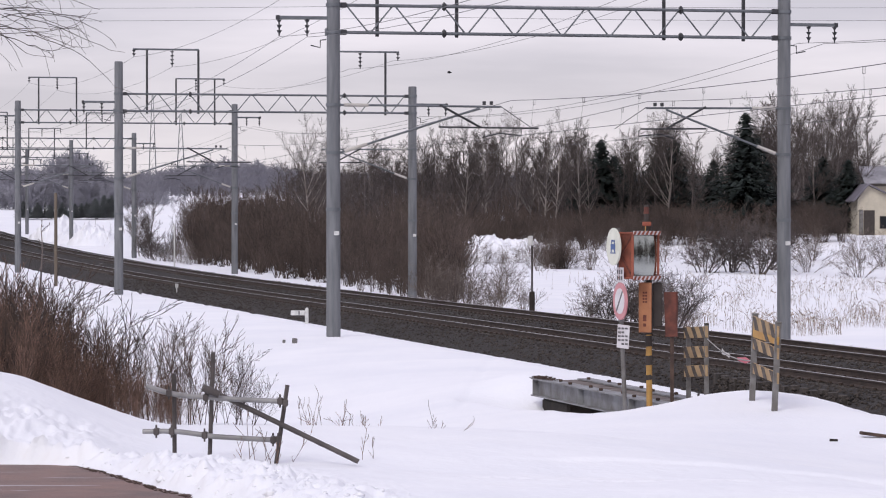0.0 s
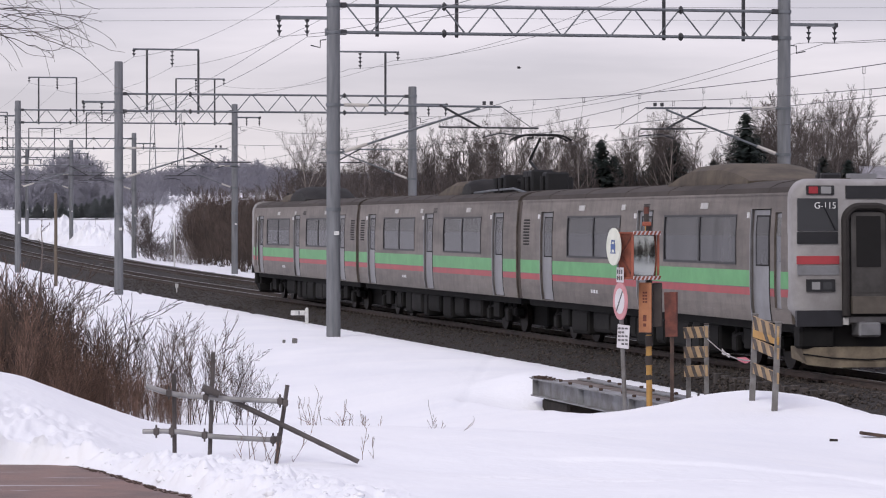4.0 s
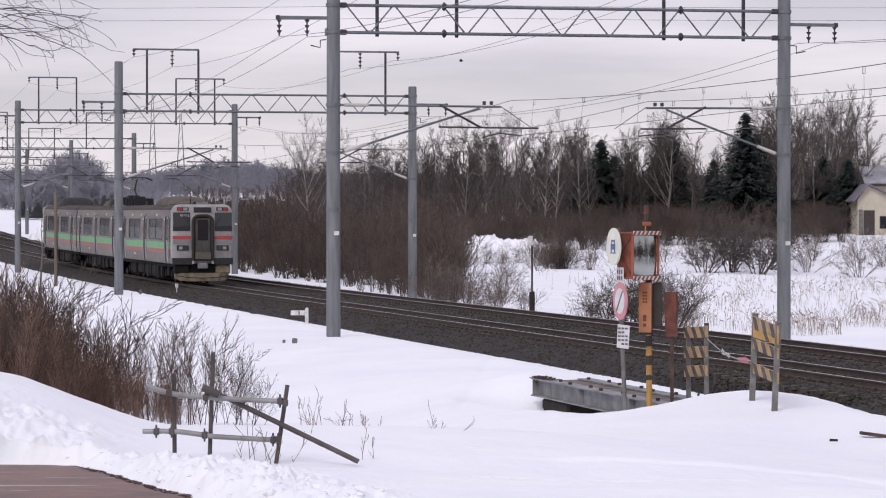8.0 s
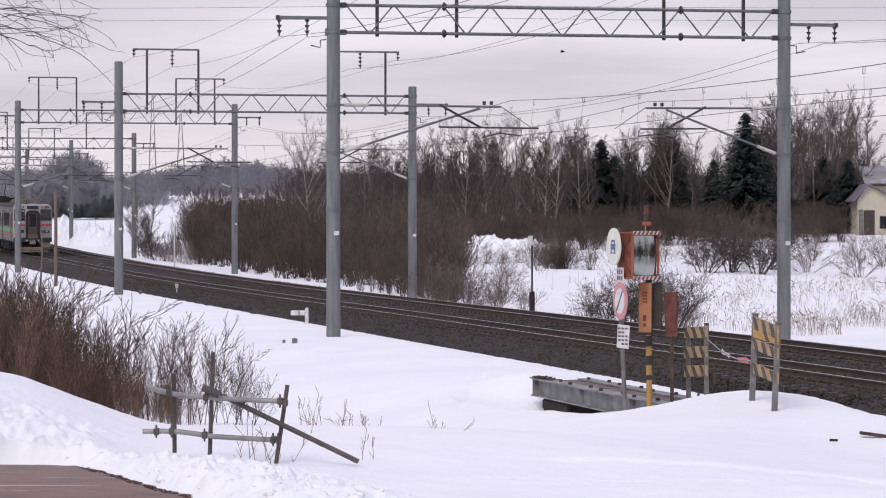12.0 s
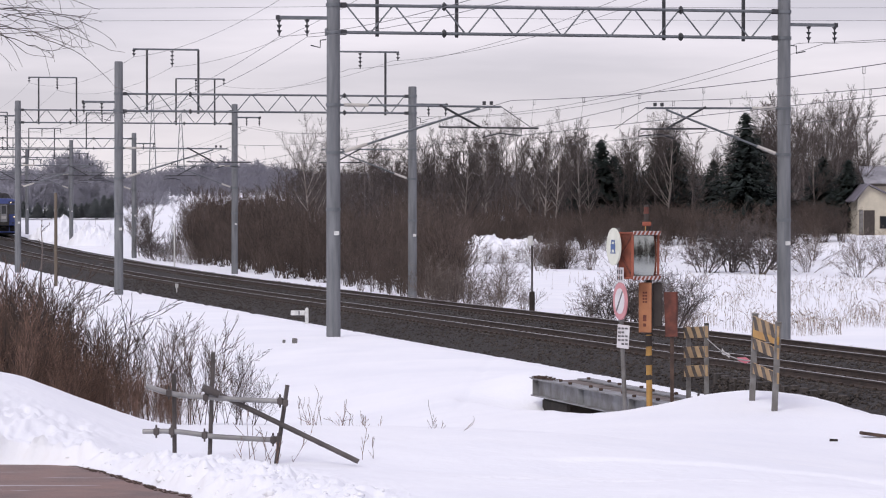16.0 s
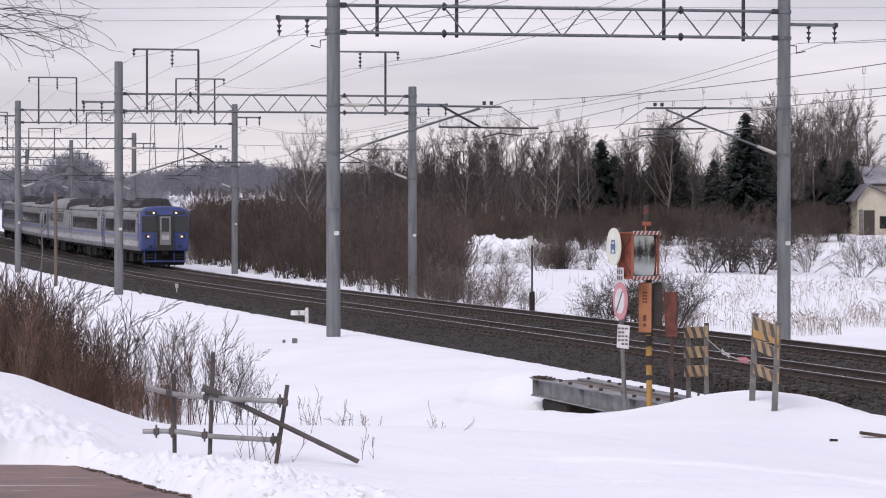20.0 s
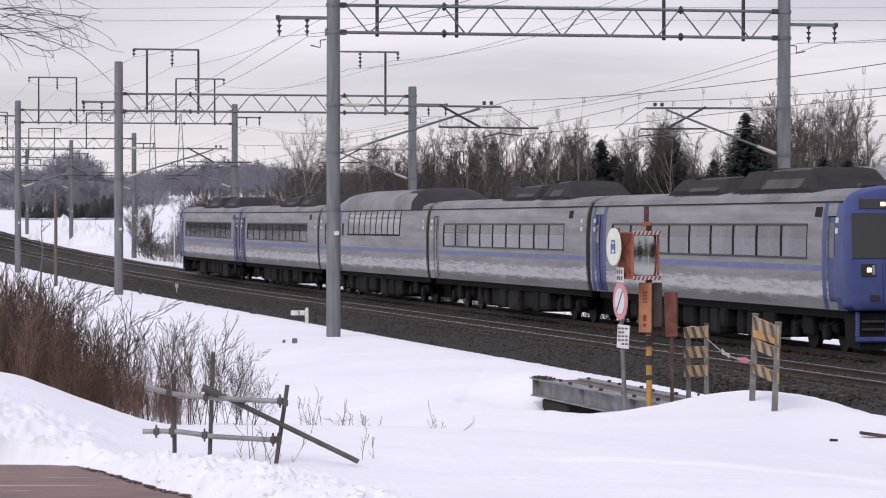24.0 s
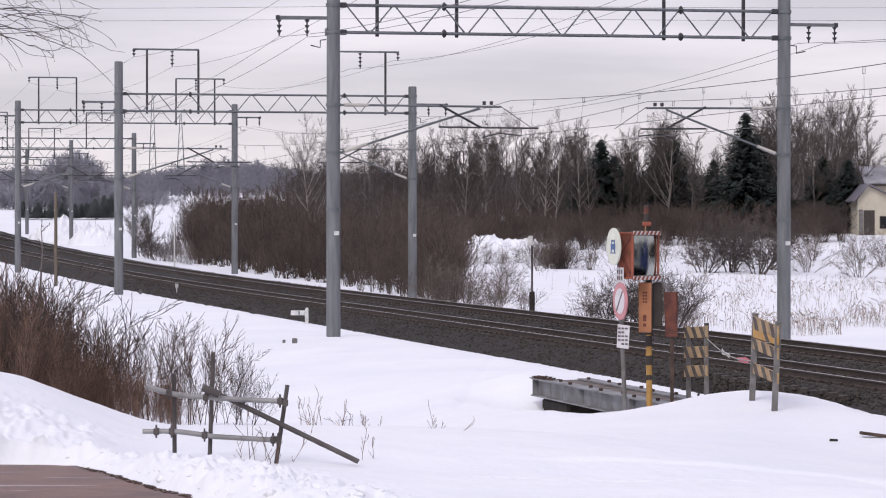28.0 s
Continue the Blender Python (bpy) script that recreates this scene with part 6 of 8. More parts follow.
def field_shrubs():
    rnd = random.Random(8)
    kinds = []
    for i in range(4):
        root = thing("bare_shrub", "leafless spreading shrub standing in snow", "shrub", "shrubs on the snow bank")
        shrub_stems(root, (500 + i, 1.75, 9 if i < 2 else 12, 0.75 if i < 2 else 1.0, DOME if i < 2 else dict(DOME, thin=0.0034, kids=[2, 1, 1]), 0.034 if i < 2 else 0.02), M_BARK if i < 2 else M_BRUSH)
        kinds.append(root)
    # across, away, size and the kind of shrub
    spots = [(18.0, 217, 1.9, 0), (20.0, 219, 2.0, 1), (28.4, 216, 1.7, 2), (10.0, 216, 1.3, 3), (21.6, 217, 2.0, 0), (22.9, 223, 1.9, 1), (18.5, 225, 1.4, 2), (25.4, 221, 1.25, 2), (14.2, 224, 1.1, 3), (8.2, 219, 1.2, 2),
             (7.2, 222, 1.3, 2), (6.4, 225, 1.15, 3), (31.4, 226, 1.4, 2), (33.4, 221, 1.3, 3), (20.6, 226, 1.5, 0), (24.2, 229, 1.5, 2), (16.0, 229, 1.2, 3), (26.9, 230, 1.3, 2), (12.3, 229, 1.2, 2),
             (5.3, 98, 0.92, 1), (6.4, 98.5, 1.05, 0), (7.3, 100, 0.98, 1), (6.0, 101.5, 1.0, 2), (8.0, 102, 0.8, 2), (4.8, 103, 0.75, 3), (7.1, 104, 0.95, 0), (6.6, 97, 0.7, 3),
             (0.4, 125, 0.85, 2), (1.2, 132, 0.95, 3), (2.2, 128, 0.8, 3), (2.6, 138, 0.95, 3), (-0.4, 131, 1.0, 2), (2.0, 118, 0.65, 3), (1.2, 114, 0.55, 2), (3.4, 132, 0.65, 3),
             (3.3, 165, 0.9, 3), (-0.3, 120, 0.7, 3), (6.2, 208, 1.0, 3), (1.0, 205, 1.0, 2),
             (1.8, 222, 0.75, 3), (3.0, 223, 0.8, 2), (4.2, 222, 0.75, 3), (5.4, 223, 0.65, 2), (1.0, 134, 0.8, 2), (-19.6, 226, 1.1, 0), (-20.8, 230, 1.2, 1), (-18.4, 222, 1.0, 2), (-21.8, 236, 1.1, 0), (-17.4, 218, 0.9, 2)]
    for j, (x, y, k, kind) in enumerate(spots):
        m = pose(x, y, ground_z(x, y), 0, 0, rnd.uniform(0, 360)) @ Matrix.Scale(k, 4)
        if j < 4:
            kinds[j].matrix_basis = m
        else:
            copy_thing(kinds[kind], m).matrix_basis = m


field_shrubs()


M_BROWNTWIG = mat("warm_brown_twig", (0.125, 0.088, 0.068), 0.9, col2=(0.06, 0.043, 0.035), scale=2.5, rnd=0.25)
M_DARKTWIG = mat("dark_twig", (0.06, 0.043, 0.038), 0.9, col2=(0.03, 0.023, 0.021), scale=2.5, rnd=0.25)


def near_shrubs():
    rnd = random.Random(21)
    kinds = []
    for i in range(6):
        root = thing("leafless_shrub", "reddish brown leafless shrub with dense thin stems" if i < 4 else "dark leafless shrub with forking branches", "shrub", "shrubs beside the path")
        if i < 4:
            shrub_stems(root, (700 + i, 1.2, 10, 0.28, dict(SHRUB, wob=[0.055, 0.07, 0.08], kids=[2, 1], thin=0.0019), 0.0042), M_SHRUB)
        else:
            shrub_stems(root, (700 + i, 1.22, 4, 0.3, FORK, 0.008), M_DARKTWIG if i == 4 else M_BROWNTWIG)
        kinds.append(root)
    used = set()
    spots = []
    # the dense belt is tall at its far end and falls towards the fence
    for _ in range(88):
        u = -0.147 + 0.064 * rnd.random() ** 1.2
        y = rnd.uniform(29.8, 36) if u < -0.115 else rnd.uniform(29.8, 32.5)
        x = u * y
        crest = interp([(-0.147, 2.3), (-0.14, 2.18), (-0.123, 1.88), (-0.106, 1.62), (-0.084, 1.3)], u) - 0.01 * (y - 31)
        spots.append((rnd.randrange(4), x, y, (crest - ground_z(x, y)) / 0.95 * rnd.uniform(0.6, 1.0)))
    # open forked shrubs stand above it
    for k in range(28):
        u = -0.147 + 0.077 * ((k + rnd.random() * 0.9) / 28) ** 1.2
        y = rnd.uniform(30.4, 33.5)
        crest = interp([(-0.147, 2.4), (-0.123, 2.2), (-0.106, 1.92), (-0.09, 1.98), (-0.078, 2.02), (-0.07, 1.72)], u) - 0.01 * (y - 31)
        spots.append((4 if k % 3 == 0 else 5, u * y, y, (crest - ground_z(u * y, y)) / 1.18 * rnd.uniform(0.85, 1.0)))
    for k in range(13):
        u = -0.1475 + 0.034 * (k + rnd.random()) / 13
        y = rnd.uniform(31.5, 35)
        spots.append((4 if k % 3 == 0 else 5, u * y, y, (2.62 - 9 * (u + 0.1475) - ground_z(u * y, y)) / 1.18 * rnd.uniform(0.85, 1.0)))
    spots += [(4, -2.02, 31, 0.66), (5, -2.12, 31.4, 0.6), (4, -1.86, 31.0, 0.42), (5, -1.95, 31.2, 0.5), (0, -2.4, 30.4, 0.36), (2, -2.6, 30.3, 0.4)]
    for i, x, y, k in spots:
        m = pose(x, y, ground_z(x, y) - 0.02, 0, 0, rnd.uniform(0, 360)) @ Matrix.Scale(k, 4)
        if i not in used:
            used.add(i)
            kinds[i].matrix_basis = m
        else:
            copy_thing(kinds[i], m).matrix_basis = m
    # single dead stalks that stick out of the snow
    for j, (x, y, h, n) in enumerate([(-1.12, 30, 0.27, 4), (-0.80, 30, 0.24, 4), (-0.12, 30, 0.25, 3), (-0.62, 25.3, 0.32, 2), (-1.55, 25, 0.25, 2), (-1.43, 25.2, 0.5, 4), (-0.4, 25.3, 0.12, 1), (-1.28, 25, 0.3, 2),
                                      (-1.3, 29.8, 0.28, 3), (-2.0, 25.4, 0.2, 1), (-0.68, 29.7, 0.22, 2)]):
        root = thing("dead_stalk", "thin dead weed stalks poking out of the snow", "weed", "weeds in the snow", at=pose(x, y, ground_z(x, y)))
        shrub_stems(root, (900 + j, h * (1.7 if y > 28 else 1.2), n + (y > 28), 0.5, dict(SHRUB, kids=[1, 0], ang=[40, 40], wob=[0.12, 0.15, 0.15], thin=0.0026), 0.004), M_SHRUB)


near_shrubs()


def reeds():
    rnd = random.Random(31)
    segs = []
    for _ in range(3600):
        y = 112 + 72 * rnd.random() ** 2.0
        x = y * (0.15 - 0.075 * rnd.random() ** 1.4)
        if rnd.random() < 0.14:
            x = y * rnd.uniform(0.028, 0.15)
            y += 6
        if noise.noise((x * 0.8, y * 0.12, 4)) < -0.02:
            continue
        z = ground_z(x, y)
        h = rnd.uniform(0.2, 0.6) * (1.35 if rnd.random() < 0.15 else 1)
        dx, dy = rnd.gauss(0, 0.2), rnd.gauss(0, 0.2)
        segs.append((x, y, z - 0.1, x + dx * h * 0.6, y + dy * h, z + h * 0.7, 0.0042, 0.004))
        segs.append((x + dx * h * 0.6, y + dy * h, z + h * 0.7, x + dx * h * 1.5, y + dy * h * 1.3, z + h, 0.004, 0.003))
        if rnd.random() < 0.55:
            segs.append((x + dx * h * 1.3, y + dy * h, z + h * 0.88, x + dx * h * 2.4, y + dy * h * 1.4, z + h * 1.08, 0.015, 0.006))
    tagged(new("reeds", raw_mesh("reeds", *twig_arrays(segs), M_REED)), "dry straw-coloured reeds standing in the snowy field", "reeds", kind="stuff")


reeds()


def far_woods():
    rnd = random.Random(41)
    spec = dict(TREE, segs=[6, 3, 2], kids=[3, 2], bare=[1, 0], ang=[40, 40], ratio=[0.5, 0.5], taper=[0.5, 0.4], wob=[0.06, 0.12, 0.15], up=[0.03, 0.08, 0.05], thin=0.06)
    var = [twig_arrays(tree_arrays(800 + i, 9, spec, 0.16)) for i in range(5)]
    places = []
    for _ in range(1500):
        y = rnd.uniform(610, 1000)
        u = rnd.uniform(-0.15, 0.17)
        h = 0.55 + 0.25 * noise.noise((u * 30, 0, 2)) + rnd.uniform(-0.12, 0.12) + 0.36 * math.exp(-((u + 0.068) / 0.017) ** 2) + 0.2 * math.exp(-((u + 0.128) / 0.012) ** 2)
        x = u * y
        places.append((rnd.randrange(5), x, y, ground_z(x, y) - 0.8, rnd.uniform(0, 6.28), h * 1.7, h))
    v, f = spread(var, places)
    # the pale bluish colour stands in for haze over the far woods
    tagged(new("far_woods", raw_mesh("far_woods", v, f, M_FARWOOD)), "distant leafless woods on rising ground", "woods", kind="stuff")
    places = []
    for _ in range(190):
        y = rnd.uniform(312, 430)
        x = y * rnd.uniform(-0.055, 0.145)
        h = rnd.uniform(0.6, 0.84)
        places.append((rnd.randrange(5), x, y, ground_z(x, y) - 0.3, rnd.uniform(0, 6.28), h * 1.25, h))
    v, f = spread([twig_arrays(tree_arrays(860 + i, 9, dict(spec, thin=0.022, segs=[7, 4, 3], kids=[3, 2]), 0.13)) for i in range(5)], places)
    tagged(new("woods_behind", raw_mesh("woods_behind", v, f, M_BARK)), "dense leafless grey-brown woods behind the first trees", "woods", kind="stuff")
    # a wood beyond the scrub on the near side, which darkens the coach windows
    places = []
    for _ in range(150):
        y = rnd.uniform(268, 350)
        x = -0.150 * y - rnd.random() ** 1.2 * 30 - 3
        h = rnd.uniform(0.8, 1.25)
        places.append((rnd.randrange(5), x, y, ground_z(x, y) - 0.3, rnd.uniform(0, 6.28), h * 1.2, h))
    v, f = spread(var, places)
    tagged(new("near_side_woods", raw_mesh("near_side_woods", v, f, M_BARK)), "leafless woods mirrored in the coach windows", "woods", kind="stuff")
    # trees beside the old road, which the mirror shows
    places = []
    for _ in range(110):
        x, y = rnd.uniform(42, 75), rnd.uniform(25, 85)
        if to_line(x, y)[1] < 16:
            continue
        h = rnd.uniform(0.8, 1.2)
        places.append((rnd.randrange(5), x, y, ground_z(x, y) - 0.3, rnd.uniform(0, 6.28), h * 1.2, h))
    v, f = spread(var, places)
    tagged(new("roadside_woods", raw_mesh("roadside_woods", v, f, M_BARK)), "leafless woods down the line, seen in the mirror", "woods", kind="stuff")
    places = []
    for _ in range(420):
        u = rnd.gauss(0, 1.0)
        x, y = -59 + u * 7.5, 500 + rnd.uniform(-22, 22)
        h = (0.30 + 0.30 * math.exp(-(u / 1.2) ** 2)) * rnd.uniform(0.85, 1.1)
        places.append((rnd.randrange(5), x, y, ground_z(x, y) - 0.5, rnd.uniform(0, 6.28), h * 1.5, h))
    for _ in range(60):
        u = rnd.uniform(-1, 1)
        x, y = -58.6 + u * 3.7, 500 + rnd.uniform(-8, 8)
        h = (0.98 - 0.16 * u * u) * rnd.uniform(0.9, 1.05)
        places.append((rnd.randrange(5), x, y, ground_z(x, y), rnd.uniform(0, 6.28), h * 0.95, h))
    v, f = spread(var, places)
    # haze is in the copse's colour too
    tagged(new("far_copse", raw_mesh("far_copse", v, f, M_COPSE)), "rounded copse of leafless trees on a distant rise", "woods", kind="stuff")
    k = 0
    for x in np.arange(-55.2, -44.0, 0.4):
        y = 420 + rnd.uniform(-3, 3)
        h = 1.7 + rnd.uniform(-0.5, 0.4) + (0.9 if x > -46.4 else 0)
        m = pose(x, y, ground_z(x, y) + 0.2, 0, 0, k * 50) @ Matrix.Diagonal((h / 6, h / 6, h / 10, 1))
        copy_thing(SPR[2], m).matrix_basis = m
        k += 1


far_woods()
# ---- the closed level crossing ----
M_POSTSTEEL = mat("weathered_grey_post", (0.20, 0.195, 0.19), 0.7, 0.2, col2=(0.12, 0.11, 0.10), scale=5)
M_SIGNWHITE = mat("sun_bleached_sign", (0.66, 0.67, 0.58), 0.5, col2=(0.56, 0.57, 0.48), scale=4)
M_PINK = mat("faded_red_ring", (0.56, 0.25, 0.26), 0.5, col2=(0.48, 0.2, 0.22), scale=4)
M_SIGNGREY = mat("pale_sign_face", (0.62, 0.61, 0.62), 0.5, col2=(0.55, 0.52, 0.53), scale=4)
M_INKBLUE = mat("blue_pictogram", (0.06, 0.11, 0.27), 0.5, scale=5)
M_INK = mat("faded_dark_lettering", (0.12, 0.115, 0.12), 0.6, scale=5)
M_ORANGE = mat("faded_orange_steel", (0.33, 0.10, 0.06), 0.7, col2=(0.19, 0.058, 0.038), scale=4)
M_RUSTORANGE = mat("rust_streaked_orange", (0.25, 0.075, 0.045), 0.7, col2=(0.12, 0.042, 0.03), scale=5)
M_ORANGEBOARD = mat("orange_board", (0.43, 0.20, 0.095), 0.6, col2=(0.33, 0.14, 0.07), scale=4)
M_RUST = mat("rusted_steel", (0.165, 0.055, 0.04), 0.85, col2=(0.085, 0.035, 0.028), scale=6)
M_YELLOW = mat("yellow_paint", (0.47, 0.28, 0.08), 0.6, col2=(0.35, 0.19, 0.055), scale=4)
M_TANWOOD = mat("worn_yellow_board", (0.40, 0.28, 0.155), 0.8, col2=(0.25, 0.175, 0.105), scale=5)
M_STRIPE = mat("worn_black_stripe", (0.055, 0.045, 0.04), 0.75, scale=5)
M_BOARDSTRIPE = mat("worn_dark_stripe", (0.115, 0.098, 0.086), 0.85, col2=(0.06, 0.05, 0.045), scale=9)
M_MIRROR = glass_mat("convex_mirror", (0.42, 0.44, 0.41), 0.10)
M_MIRROR.node_tree.nodes["Principled BSDF"].inputs["Metallic"].default_value = 1.0
M_GIRDER = mat("peeling_grey_paint", (0.27, 0.278, 0.29), 0.65, col2=(0.15, 0.143, 0.14), scale=2.5)
M_DECK = mat("rust_stained_deck", (0.19, 0.165, 0.15), 0.85, col2=(0.085, 0.062, 0.052), scale=3)
M_RUSTDIRT = mat("rust_and_dead_moss", (0.10, 0.065, 0.05), 0.95, col2=(0.05, 0.035, 0.03), scale=8)
M_PIPE = mat("scaffold_pipe", (0.33, 0.325, 0.32), 0.5, 0.4, col2=(0.22, 0.215, 0.21), scale=5)
M_PIPEDARK = mat("dull_scaffold_pipe", (0.115, 0.10, 0.095), 0.6, 0.3, col2=(0.06, 0.052, 0.05), scale=5)
# real timber, and the dark of the block that imitates the girder's shadow
M_TIMBER = mat("tarred_timber_and_shade", (0.045, 0.036, 0.03), 0.9, col2=(0.02, 0.017, 0.015), scale=5)
M_OLDTIMBER = mat("greyed_old_timber", (0.085, 0.072, 0.064), 0.9, col2=(0.03, 0.026, 0.024), scale=6)
M_ROPE = mat("grey_rope", (0.35, 0.34, 0.33), 0.9, scale=9)
M_PLASTIC = mat("torn_white_plastic", (0.6, 0.58, 0.56), 0.5, scale=6)
M_PINKTAPE = mat("pink_tape", (0.6, 0.16, 0.2), 0.6, scale=6)


def disc(g, c, nrm, r, depth, n=28):
    nrm = Vector(nrm).normalized()
    g.tube(Vector(c) - nrm * depth / 2, Vector(c) + nrm * depth / 2, r, n=n)


def plate(g, c, nrm, w, h, depth=0.004, off=0.0, dx=0.0, dz=0.0, roll=0.0):
    """An upright plate that faces nrm; dx, dz shift it in its own plane."""
    f = Vector((nrm[0], nrm[1], 0)).normalized()
    side = Vector((0, 0, 1)).cross(f)
    m = Matrix((side, f, Vector((0, 0, 1)))).transposed().to_4x4()
    m.translation = Vector(c)
    m = m @ pose(dx, off, dz, 0, roll, 0)
    g.box(-w / 2, w / 2, -depth / 2, depth / 2, -h / 2, h / 2, min(0.01, depth * 0.3), m)
    return g


def traffic_signs():
    y = 50.6
    foot = ground_z(2.93, y) - 0.2
    root = thing("road_sign_post", "grey post with two faded round traffic signs and text plates", "road sign")
    part("post", Geo().tube((2.93, y, foot), (2.80, y + 0.1, 2.77), 0.036, n=10), M_POSTSTEEL, root, smooth=True)
    nv = (-0.95, -0.31, 0)
    f = Vector(nv).normalized()
    side = Vector((0, 0, 1)).cross(f)
    # white round sign with a blue car
    c = Vector((2.73, y - 0.03, 2.47))
    g = Geo()
    disc(g, c, nv, 0.30, 0.025)
    sg = part("round_sign", g, M_SIGNWHITE, root, "round cream-white sign with blue car pictogram")
    for nm, w, h, dx, dz in (("car_body", 0.20, 0.09, 0, 0.0), ("car_cabin", 0.15, 0.03, 0, 0.095), ("cabin_side", 0.022, 0.07, -0.065, 0.06), ("cabin_side", 0.022, 0.07, 0.065, 0.06), ("car_wheel", 0.04, 0.05, -0.075, -0.065), ("car_wheel", 0.04, 0.05, 0.075, -0.065), ("road_line", 0.24, 0.015, 0, -0.1)):
        part(nm, plate(Geo(), c, nv, w, h, 0.005, 0.016, dx, dz), M_INKBLUE, sg)
    g = Geo()
    tp = part("text_plate", plate(Geo(), (2.83, y - 0.05, 2.02), nv, 0.30, 0.24, 0.012), M_SIGNGREY, root)
    for r in range(2):
        for k in range(3):
            part("text_bar", plate(Geo(), (2.83, y - 0.05, 2.02), nv, 0.055, 0.07, 0.004, 0.009, -0.09 + k * 0.09, 0.05 - r * 0.1), M_INK, tp)
    # no-stopping style sign with a faded ring and slash
    c = Vector((2.835, y - 0.04, 1.60))
    g = Geo()
    disc(g, c, nv, 0.30, 0.022)
    rs = part("ring_sign", g, M_PINK, root, "round sign with faded pink ring and diagonal bar")
    g = Geo()
    disc(g, c + f * 0.012, nv, 0.205, 0.008)
    part("sign_field", g, M_SIGNGREY, rs)
    part("slash", plate(Geo(), c, nv, 0.035, 0.42, 0.006, 0.018, 0, 0, 40), M_INK, rs)
    tp = part("text_plate", plate(Geo(), (2.88, y - 0.05, 1.035), (-0.75, -0.66, 0), 0.27, 0.375, 0.012, 0, 0, 0, 4), M_SIGNGREY, root)
    for r in range(5):
        for k in range(3):
            if (r * 3 + k) % 7 != 5:
                part("text_bar", plate(Geo(), (2.88, y - 0.05, 1.035), (-0.75, -0.66, 0), 0.06, 0.03, 0.004, 0.009, -0.08 + k * 0.08, 0.13 - r * 0.062, 4), M_INK, tp)
    for z in (2.55, 2.0, 1.65, 1.1):
        part("clamp", Geo().box(2.82, 2.92, y - 0.02, y + 0.1, z - 0.02, z + 0.02, 0.006), M_POSTSTEEL, root)


traffic_signs()


def traffic_mirror():
    y = 50.8
    x = 3.335
    root = thing("traffic_mirror", "convex roadside mirror in orange hood on yellow-black post", "traffic mirror")
    g0 = ground_z(x, y) - 0.2
    y += 0.25
    post = part("post", Geo().tube((x, y, g0), (x - 0.03, y, 2.85), 0.05, n=12), M_YELLOW, root, smooth=True)
    for z0, z1 in ((0.86, 1.03), (0.56, 0.71), (0.32, 0.40), (1.05, 2.84)):
        part("black_band", Geo().tube((x - 0.008, y, z0), (x - 0.02, y, z1), 0.058, n=12), M_STRIPE, post, smooth=True)
    # hood: turned so that the mirror faces obliquely across the old road
    y -= 0.25
    m = pose(3.245, y - 0.2, 2.33, 0, 0, 46)
    hood = part("hood", Geo().box(-0.33, 0.33, -0.02, 0.30, 0.345, 0.375, 0.006, m).box(-0.33, 0.33, -0.02, 0.30, -0.375, -0.345, 0.006, m)
                .box(-0.33, -0.30, -0.01, 0.03, -0.345, 0.345, 0.006, m).box(0.30, 0.33, -0.01, 0.03, -0.345, 0.345, 0.006, m)
                .box(-0.32, -0.29, 0.26, 0.30, -0.345, 0.345, 0.006, m).box(0.29, 0.32, 0.26, 0.30, -0.345, 0.345, 0.006, m), M_ORANGE, root, "faded orange sheet steel hood")
    part("side_panel", Geo().box(-0.312, -0.302, 0.0, 0.28, -0.345, 0.345, 0.002, m), M_RUSTORANGE, hood, "rust-streaked side panel")
    for z in (0.36, -0.36):
        part("fascia", Geo().box(-0.335, 0.335, -0.03, -0.018, z - 0.032, z + 0.032, 0.003, m), M_SIGNGREY, hood)
    for k in range(7):
        for z in (0.36, -0.36):
            a = -0.30 + k * 0.10
            part("hazard_stripe", Geo().add([m @ Vector((a + u, yy, z + w)) for yy in (-0.031, -0.036) for u, w in ((-0.05, -0.03), (0.0, -0.03), (0.045, 0.03), (-0.005, 0.03))], [(0, 1, 2, 3), (4, 5, 6, 7), (0, 1, 5, 4), (1, 2, 6, 5), (2, 3, 7, 6), (3, 0, 4, 7)]), M_ORANGE, hood)
    for sgn in (1, -1):
        g = Geo()
        g.tube(m @ Vector((-0.318, 0.02, -0.33 * sgn)), m @ Vector((-0.318, 0.27, 0.03 * sgn)), 0.012, n=6)
        part("brace", g, M_RUST, hood)
    part("back_plate", Geo().box(-0.30, 0.30, 0.275, 0.29, -0.345, 0.345, 0.004, m), M_ORANGE, hood)
    rings = []
    for i in range(9):
        u = -1 + 2 * i / 8
        rings.append([m @ Vector((0.295 * u, 0.0 + 0.022 * (u * u + w * w), 0.34 * w)) for w in [-1 + 2 * j / 8 for j in range(9)]])
    part("mirror_glass", Geo().loft(rings, closed=False), M_MIRROR, hood, "slightly dirty convex mirror", smooth=True)
    lamp = part("warning_lamp", Geo().tube((3.265, y, 2.85), (3.265, y, 3.0), 0.04, n=10), M_STRIPE, root)
    part("lamp_lens", Geo().tube((3.265, y, 3.0), (3.265, y, 3.11), 0.045, 0.04, n=10), M_RUST, lamp, "dull red lamp lens", smooth=True)
    part("lamp_cap", Geo().tube((3.265, y, 3.11), (3.265, y, 3.14), 0.05, 0.03, n=10), M_STRIPE, lamp)
    part("lamp_base", Geo().box(3.20, 3.34, y - 0.06, y + 0.06, 2.80, 2.87, 0.01), M_ORANGE, lamp)
    nv = (-0.45, -0.89, 0)
    bd = part("orange_board", plate(Geo(), (3.24, y - 0.1, 1.495), nv, 0.22, 0.80, 0.03), M_ORANGEBOARD, root, "narrow orange board with worn lettering")
